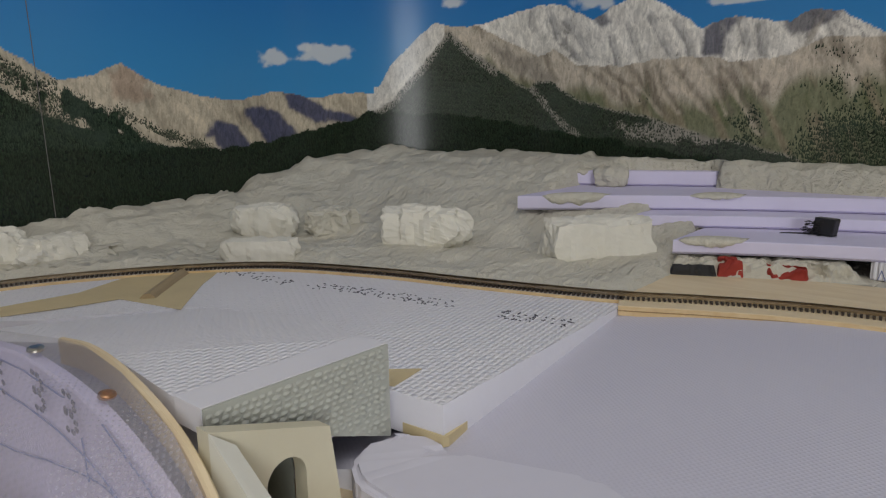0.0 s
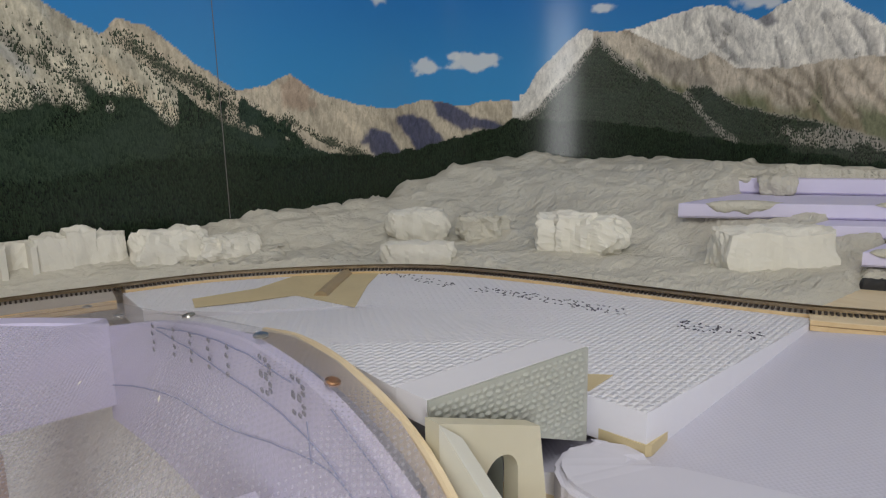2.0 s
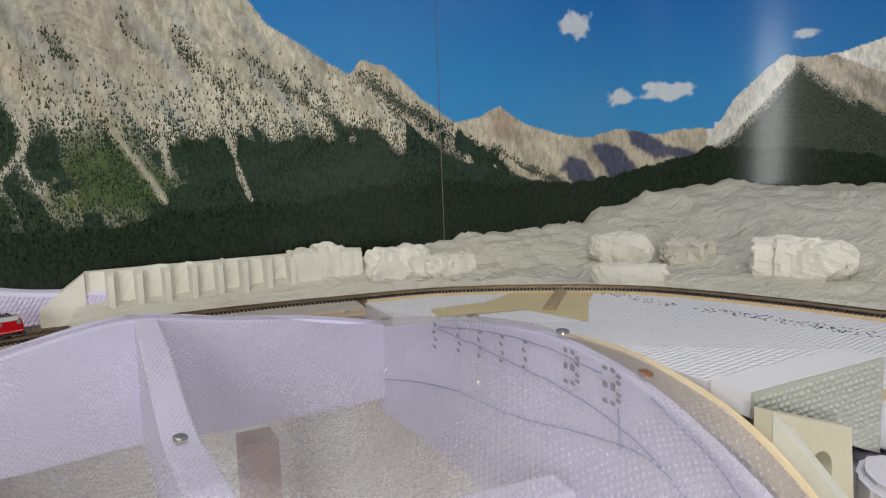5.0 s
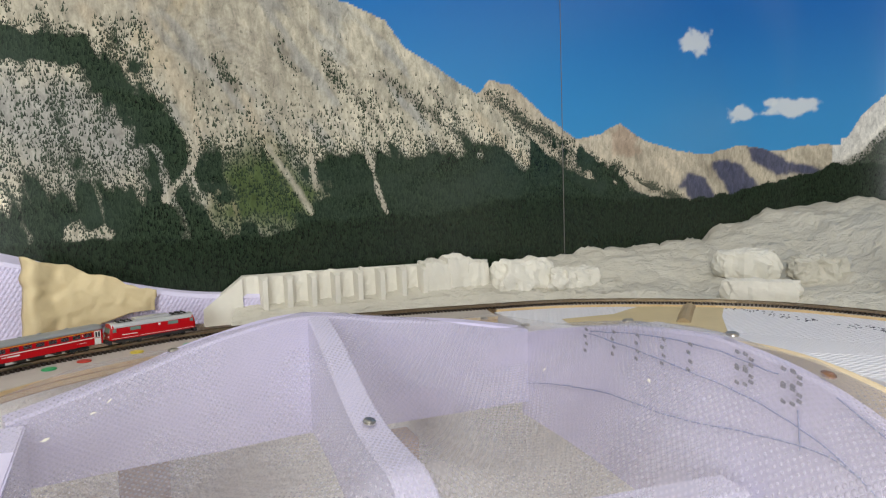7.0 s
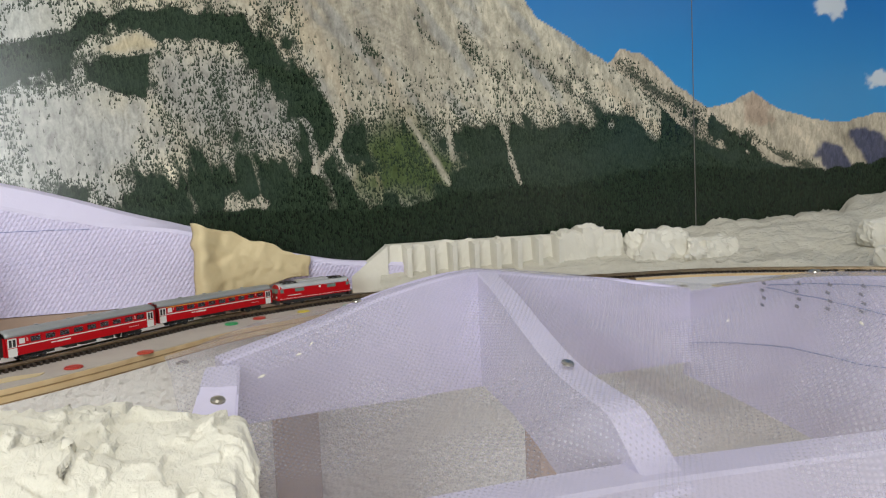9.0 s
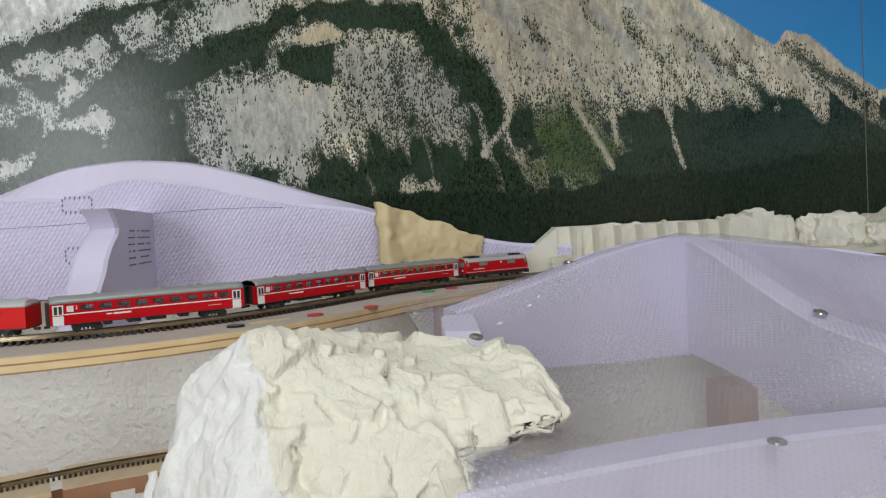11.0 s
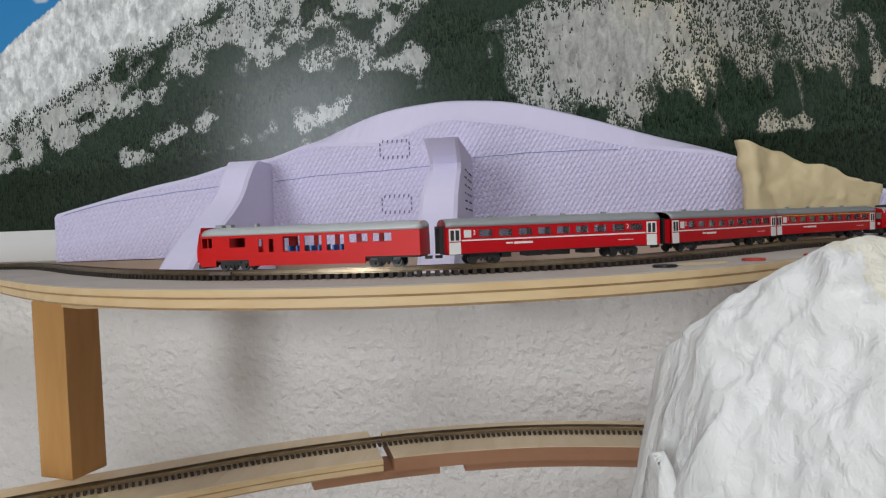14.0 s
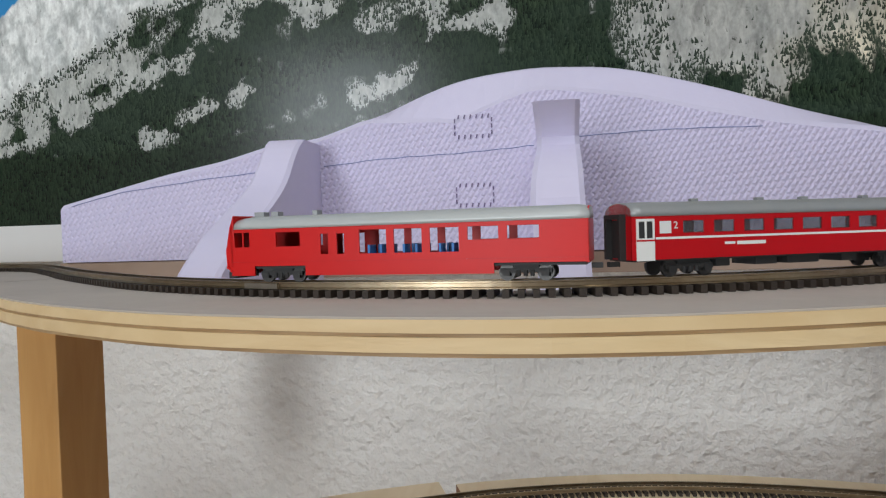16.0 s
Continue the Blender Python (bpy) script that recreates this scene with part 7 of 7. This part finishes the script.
def coach(first):
    L = 0.1225
    ob = empty("passenger_coach", (0, 0, 0), "red first class coach with yellow band and white doors" if first else "red second class coach with white stripe and white doors", "railway coach", "coaches of the train")
    X = lambda f: -L / 2 + L * f  # noqa: E731
    z0, z1 = 0.0138, 0.0176
    wins = [(0.143 + 0.0886 * k, 0.203 + 0.0886 * k) for k in range(9)]
    for side in (-1, 1):
        y = side * HALF
        fx = (lambda f: X(f)) if side < 0 else (lambda f: X(1 - f))
        holes = [(*sorted((fx(a), fx(b))), z0, z1) for a, b in wins]
        part("side_wall", pierced(-L / 2, L / 2, FLOOR_T, EAVES, holes, y, -side * 0.0006), RED, ob)
        for h in holes:
            pane(ob, h[0], h[1], h[2], h[3], y - side * 0.0004, GLASS)
        a, b = sorted((fx(0.077), fx(0.109)))
        strip_part("toilet_window", ob, a, b, z0, z1, y, side, MILK, "white frosted window")
        segs = [(0.066, 0.926)]
        for p, q in segs:
            a, b = sorted((fx(p), fx(q)))
            strip_part("white_stripe", ob, a, b, 0.0120, 0.0127, y, side, WHITE_TRIM)
            if first:
                strip_part("yellow_band", ob, a, b, 0.0182, 0.0187, y, side, YELLOW_TRIM)
        for p, q in ((0.012, 0.062), (0.932, 0.982)):
            a, b = sorted((fx(p), fx(q)))
            bm = bmesh.new()
            ya, yb = sorted((y, y + side * 0.0003))
            box(bm, a, b, ya, yb, 0.0055, 0.0184)
            d = part("door", bm, WHITE_TRIM, ob, "white folding door")
            m_ = (a + b) / 2
            for c, e in ((a + 0.0008, m_ - 0.0004), (m_ + 0.0004, b - 0.0008)):
                strip_part("door_window", d, c, e, 0.0125, 0.0176, y + side * 0.0003, side, DARK, "dark narrow door window", 0.0001)
            strip_part("door_rail", d, a, b, 0.0115, 0.0120, y + side * 0.0003, side, RED, "red rail across the door", 0.0001)
        for f0, w_, z_, h_ in ((0.262, 0.030, 0.0098, 0.0008), (0.298, 0.085, 0.0096, 0.0011), (0.79, 0.075, 0.0090, 0.0003)):
            a, b = sorted((fx(f0), fx(f0 + w_)))
            strip_part("lettering_bar", ob, a, b, z_, z_ + h_, y, side, WHITE_TRIM, "plain white bar of lettering", 0.0001)
        for f in (0.122, 0.838):
            text_mark(ob, "1" if first else "2", fx(f), y + side * 0.0001, 0.0152, 0.0032, WHITE_TRIM, side > 0)
    part("roof", roof_mesh(-L / 2, L / 2, HALF + 0.0002, EAVES, 0.0046, 0.05), ROOF, ob, "grey ribbed roof", smooth=True)
    for f in (0.22, 0.42, 0.56, 0.76):
        bm = bmesh.new()
        box(bm, X(f) - 0.0013, X(f) + 0.0013, -0.001, 0.001, EAVES + 0.0043, EAVES + 0.0055, 0.0002)
        part("roof_vent", bm, ROOF, ob)
    bm = bmesh.new()
    box(bm, -L / 2 + 0.001, L / 2 - 0.001, -HALF + 0.0008, HALF - 0.0008, 0.0052, 0.0058)
    for x, w_ in ((-0.012, 0.008), (0.002, 0.012), (0.02, 0.006), (-0.028, 0.005)):
        box(bm, x - w_ / 2, x + w_ / 2, -0.006, 0.006, 0.0028, 0.0052)
    part("underframe", bm, DARK, ob)
    ends(ob, L, RED)
    seats(ob, [X(0.17 + 0.0443 * k) for k in range(18)], SEAT_GREY)
    bogie(ob, -L / 2 + 0.021), bogie(ob, L / 2 - 0.021)
    return ob


def control_car():
    L = 0.1265
    ob = empty("control_car", (0, 0, 0), "bright red driving trailer with open windows and blue seats", "railway coach")
    X = lambda f: -L / 2 + L * f  # noqa: E731
    for side in (-1, 1):
        y = side * HALF
        holes = [(X(0.01), X(0.06), 0.0128, 0.0180), (X(0.145), X(0.22), 0.0128, 0.0178), (X(0.283), X(0.306), 0.0098, 0.0168), (X(0.332), X(0.354), 0.0098, 0.0168)]
        holes += [(X(a), X(a + 0.078), 0.0098, 0.0178) for a in (0.398, 0.497, 0.597)] + [(X(a), X(a + 0.080), 0.0135, 0.0178) for a in (0.698, 0.80)]
        part("side_wall", pierced(-L / 2, L / 2, 0.0026, EAVES, holes + [(X(0.075), X(0.235), 0.0026, 0.0060), (X(0.765), X(1.0), 0.0026, 0.0060)], y, -side * 0.0006), BRIGHT_RED, ob)
        strip_part("skirt_line", ob, X(0.0), X(1.0), 0.0074, 0.0075, y, side, RED, "", 0.0001)
        a, b = X(0.02), X(0.055)
        strip_part("cab_pillar", ob, (a + b) / 2 - 0.0003, (a + b) / 2 + 0.0003, 0.0128, 0.0180, y - side * 0.0005, side, BRIGHT_RED)
    part("roof", roof_mesh(-L / 2 + 0.001, L / 2, HALF + 0.0002, EAVES, 0.0046, 0.12), ROOF_LIGHT, ob, "silver grey roof", smooth=True)
    for f, w_ in ((0.06, 0.004), (0.11, 0.003), (0.24, 0.002)):
        bm = bmesh.new()
        box(bm, X(f) - w_ / 2, X(f) + w_ / 2, -0.002, 0.002, EAVES + 0.0042, EAVES + 0.0062, 0.0003)
        part("roof_box", bm, ROOF, ob)
    bm = bmesh.new()
    box(bm, -L / 2 + 0.002, L / 2 - 0.001, -HALF + 0.0008, HALF - 0.0008, 0.0050, 0.0058)
    for x, w_ in ((-0.02, 0.012), (0.012, 0.02)):
        box(bm, x - w_ / 2, x + w_ / 2, -0.0062, 0.0062, 0.0034, 0.0050)
    part("underframe", bm, DARK, ob)
    ends(ob, L, BRIGHT_RED, False)
    # cab front, leaning back over a bumper
    bm = bmesh.new()
    x = -L / 2
    prof = [(x, 0.0042), (x - 0.0016, 0.0055), (x - 0.0018, 0.0115), (x - 0.0002, 0.0200), (x + 0.0012, 0.0232), (x + 0.0016, 0.0042)]
    a = [bm.verts.new((p, -HALF + 0.0001, q)) for p, q in prof]
    b = [bm.verts.new((p, HALF - 0.0001, q)) for p, q in prof]
    bm.faces.new(a), bm.faces.new(b[::-1])
    for i in range(len(prof)):
        bm.faces.new((a[i], a[(i + 1) % 6], b[(i + 1) % 6], b[i]))
    bmesh.ops.triangulate(bm, faces=[f for f in bm.faces if len(f.verts) > 4])
    bmesh.ops.bevel(bm, geom=[e for e in bm.edges if e.calc_face_angle(0) > 0.5], offset=0.0005, segments=2, affect="EDGES")
    cab = part("cab_front", bm, BRIGHT_RED, ob)
    for y0, y1, m_ in ((-0.0076, -0.0012, BLUE_GLASS), (0.0012, 0.0076, MILK)):
        bm = bmesh.new()
        vs = [bm.verts.new(p) for p in ((x - 0.00175, y0, 0.0124), (x - 0.00175, y1, 0.0124), (x - 0.0006, y1, 0.0186), (x - 0.0006, y0, 0.0186))]
        vt = [bm.verts.new((v.co.x - 0.0002, v.co.y, v.co.z)) for v in vs]
        bm.faces.new(vt)
        for i in range(4):
            bm.faces.new((vs[i], vs[(i + 1) % 4], vt[(i + 1) % 4], vt[i]))
        part("windscreen", bm, m_, cab, "blue tinted windscreen" if m_ is BLUE_GLASS else "pale windscreen")
    for y, z in ((-0.0055, 0.0088), (0.0055, 0.0088), (0.0, 0.0208)):
        bm = bmesh.new()
        cyl(bm, y, z, x - 0.0021 + (0.0022 if z > 0.02 else 0), x - 0.0015 + (0.0022 if z > 0.02 else 0), 0.0009, 0.0009, 12, "x")
        part("headlight", bm, MILK, cab)
    bm = bmesh.new()
    box(bm, x - 0.0026, x + 0.001, -0.0070, 0.0070, 0.0016, 0.0040, 0.0003)
    part("snow_plough", bm, DARK, ob)
    seats(ob, [X(f) for f in (0.18, 0.42, 0.455, 0.52, 0.555, 0.62, 0.655, 0.72, 0.76, 0.82, 0.86)], SEAT_BLUE, 0.0046)
    bogie(ob, -L / 2 + 0.019), bogie(ob, L / 2 - 0.020)
    return ob


def locomotive():
    L = 0.0865
    ob = empty("locomotive", (0, 0, 0), "red electric locomotive with silver roof gear", "locomotive")
    X = lambda f: -L / 2 + L * f  # noqa: E731
    bm = bmesh.new()
    pts = []
    for x, f in ((-L / 2, 0.86), (-L / 2 + 0.003, 1.0), (L / 2 - 0.003, 1.0), (L / 2, 0.86)):
        lean = 0.0 if f == 1.0 else (0.0014 if x < 0 else -0.0014)
        prof = [(-HALF, 0.0062, 0), (-HALF, 0.0120, 0), (-HALF * 0.97, 0.0190, lean), (-HALF * 0.75, 0.0212, lean), (0, 0.0222, lean), (HALF * 0.75, 0.0212, lean), (HALF * 0.97, 0.0190, lean), (HALF, 0.0120, 0), (HALF, 0.0062, 0)]
        pts.append([bm.verts.new((x + d, y * f, z)) for y, z, d in prof])
    for a, b in zip(pts, pts[1:]):
        for i in range(9):
            bm.faces.new((a[i], a[(i + 1) % 9], b[(i + 1) % 9], b[i]))
    bm.faces.new(pts[0]), bm.faces.new(pts[-1][::-1])
    bmesh.ops.triangulate(bm, faces=[f for f in bm.faces if len(f.verts) > 4])
    body = part("body", bm, RED, ob)
    for side in (-1, 1):
        y = side * HALF
        for a, b in ((0.03, 0.07), (0.22, 0.34), (0.66, 0.78), (0.93, 0.97)):
            strip_part("side_window", body, X(a), X(b), 0.0138, 0.0172, y * 0.99, side, TINT, "greenish side window", 0.0003)
        strip_part("white_line", body, X(0.02), X(0.98), 0.0074, 0.0077, y, side, WHITE_TRIM, "", 0.0001)
        strip_part("lettering_bar", body, X(0.13), X(0.30), 0.0102, 0.0109, y, side, WHITE_TRIM, "plain white bar of lettering", 0.0001)
        strip_part("crest_plate", body, X(0.545), X(0.57), 0.0150, 0.0170, y * 0.985, side, WHITE_TRIM, "small pale crest", 0.0003)
    for s in (-1, 1):
        x = s * (L / 2)
        for y0, y1 in ((-0.0066, -0.0006), (0.0006, 0.0066)):
            bm = bmesh.new()
            vs = [bm.verts.new((x - s * d, y, z)) for y, z, d in ((y0, 0.0135, 0.0002), (y1, 0.0135, 0.0002), (y1, 0.0180, 0.0011), (y0, 0.0180, 0.0011))]
            vt = [bm.verts.new((v.co.x + s * 0.0003, v.co.y, v.co.z)) for v in vs]
            bm.faces.new(vt)
            for i in range(4):
                bm.faces.new((vs[i], vs[(i + 1) % 4], vt[(i + 1) % 4], vt[i]))
            part("windscreen", bm, TINT, body)
        for y in (-0.0052, 0.0052):
            bm = bmesh.new()
            xa, xb = sorted((x, x + s * 0.0006))
            cyl(bm, y, 0.0096, xa, xb, 0.0010, 0.0010, 12, "x")
            part("headlight", bm, MILK, body)
        bm = bmesh.new()
        xa, xb = sorted((x - s * 0.002, x + s * 0.0018))
        box(bm, xa, xb, -0.0075, 0.0075, 0.0020, 0.0058, 0.0003)
        part("buffer_beam", bm, DARK, ob)
    bm = bmesh.new()
    box(bm, X(0.06), X(0.94), -0.0078, 0.0078, 0.0030, 0.0062, 0.0003)
    part("underframe", bm, DARK, ob)
    SILVER = mat("silver_roof", (0.62, 0.63, 0.62), (0.52, 0.53, 0.53), 60.0, 0.35, metal=0.4)
    bm = bmesh.new()
    box(bm, X(0.30), X(0.70), -0.0060, 0.0060, 0.0218, 0.0244, 0.0006)
    part("roof_hatch", bm, SILVER, ob, "silver ribbed roof hatch")
    bm = bmesh.new()
    shell = [(-0.0089, 0.0178), (-0.0087, 0.0192), (-0.0068, 0.0216), (0.0, 0.0226), (0.0068, 0.0216), (0.0087, 0.0192), (0.0089, 0.0178), (0.0060, 0.0195), (0.0, 0.0205), (-0.0060, 0.0195)]
    rows = [[bm.verts.new((x, y * f, z)) for y, z in shell] for x, f in ((X(0.02), 0.90), (X(0.06), 1.0), (X(0.94), 1.0), (X(0.98), 0.90))]
    for a, b in zip(rows, rows[1:]):
        for i in range(10):
            bm.faces.new((a[i], a[(i + 1) % 10], b[(i + 1) % 10], b[i]))
    bm.faces.new(rows[0]), bm.faces.new(rows[-1][::-1])
    bmesh.ops.triangulate(bm, faces=[f for f in bm.faces if len(f.verts) > 4])
    part("roof_deck", bm, SILVER, ob, "silver grey roof")
    for f in (0.18, 0.82):
        bm = bmesh.new()
        for y in (-0.004, 0.004):
            box(bm, X(f) - 0.008, X(f) + 0.008, y - 0.0003, y + 0.0003, 0.0222, 0.0228)
            box(bm, X(f) - 0.006, X(f) + 0.006, y * 0.6 - 0.0002, y * 0.6 + 0.0002, 0.0238, 0.0242)
        for dx in (-0.006, 0.0, 0.006):
            box(bm, X(f) + dx - 0.0003, X(f) + dx + 0.0003, -0.0062, 0.0062, 0.0228, 0.0240)
        part("pantograph", bm, DARK, ob, "folded black pantograph")
        for dx in (-0.0065, 0.0065):
            b2 = bmesh.new()
            cyl(b2, X(f) + dx, 0.0, 0.0216, 0.0226, 0.0008, 0.0006, 10)
            part("insulator", b2, mat("insulator", (0.35, 0.16, 0.10), None, 60.0, 0.3), ob)
    for f in (0.24, 0.76):
        bogie(ob, X(f), base=0.0155)
    return ob


def set_on_track(ob, s_mid, wheelbase):
    a, b = on_track(s_mid - wheelbase / 2), on_track(s_mid + wheelbase / 2)
    c = (a + b) / 2
    ang = math.degrees(math.atan2(b[1] - a[1], b[0] - a[0]))
    m = pose(c[0], c[1], RAIL_Z, 0, 0, ang)
    ob.matrix_world = m
    return m


FRONT_RUN = run_at_x(-0.69)
s = FRONT_RUN + 0.0635
set_on_track(control_car(), s, 0.087)
s += 0.0635 + 0.0615 + 0.007
second = coach(False)
set_on_track(second, s, 0.08)
s += 0.1225 + 0.0075
a, b = on_track(s - 0.04), on_track(s + 0.04)
copy_thing(second, pose(*((a + b) / 2), RAIL_Z, 0, 0, math.degrees(math.atan2(b[1] - a[1], b[0] - a[0]))))
s += 0.1225 + 0.0075
set_on_track(coach(True), s, 0.08)
s += 0.0615 + 0.0435 + 0.0075
set_on_track(locomotive(), s, 0.05)
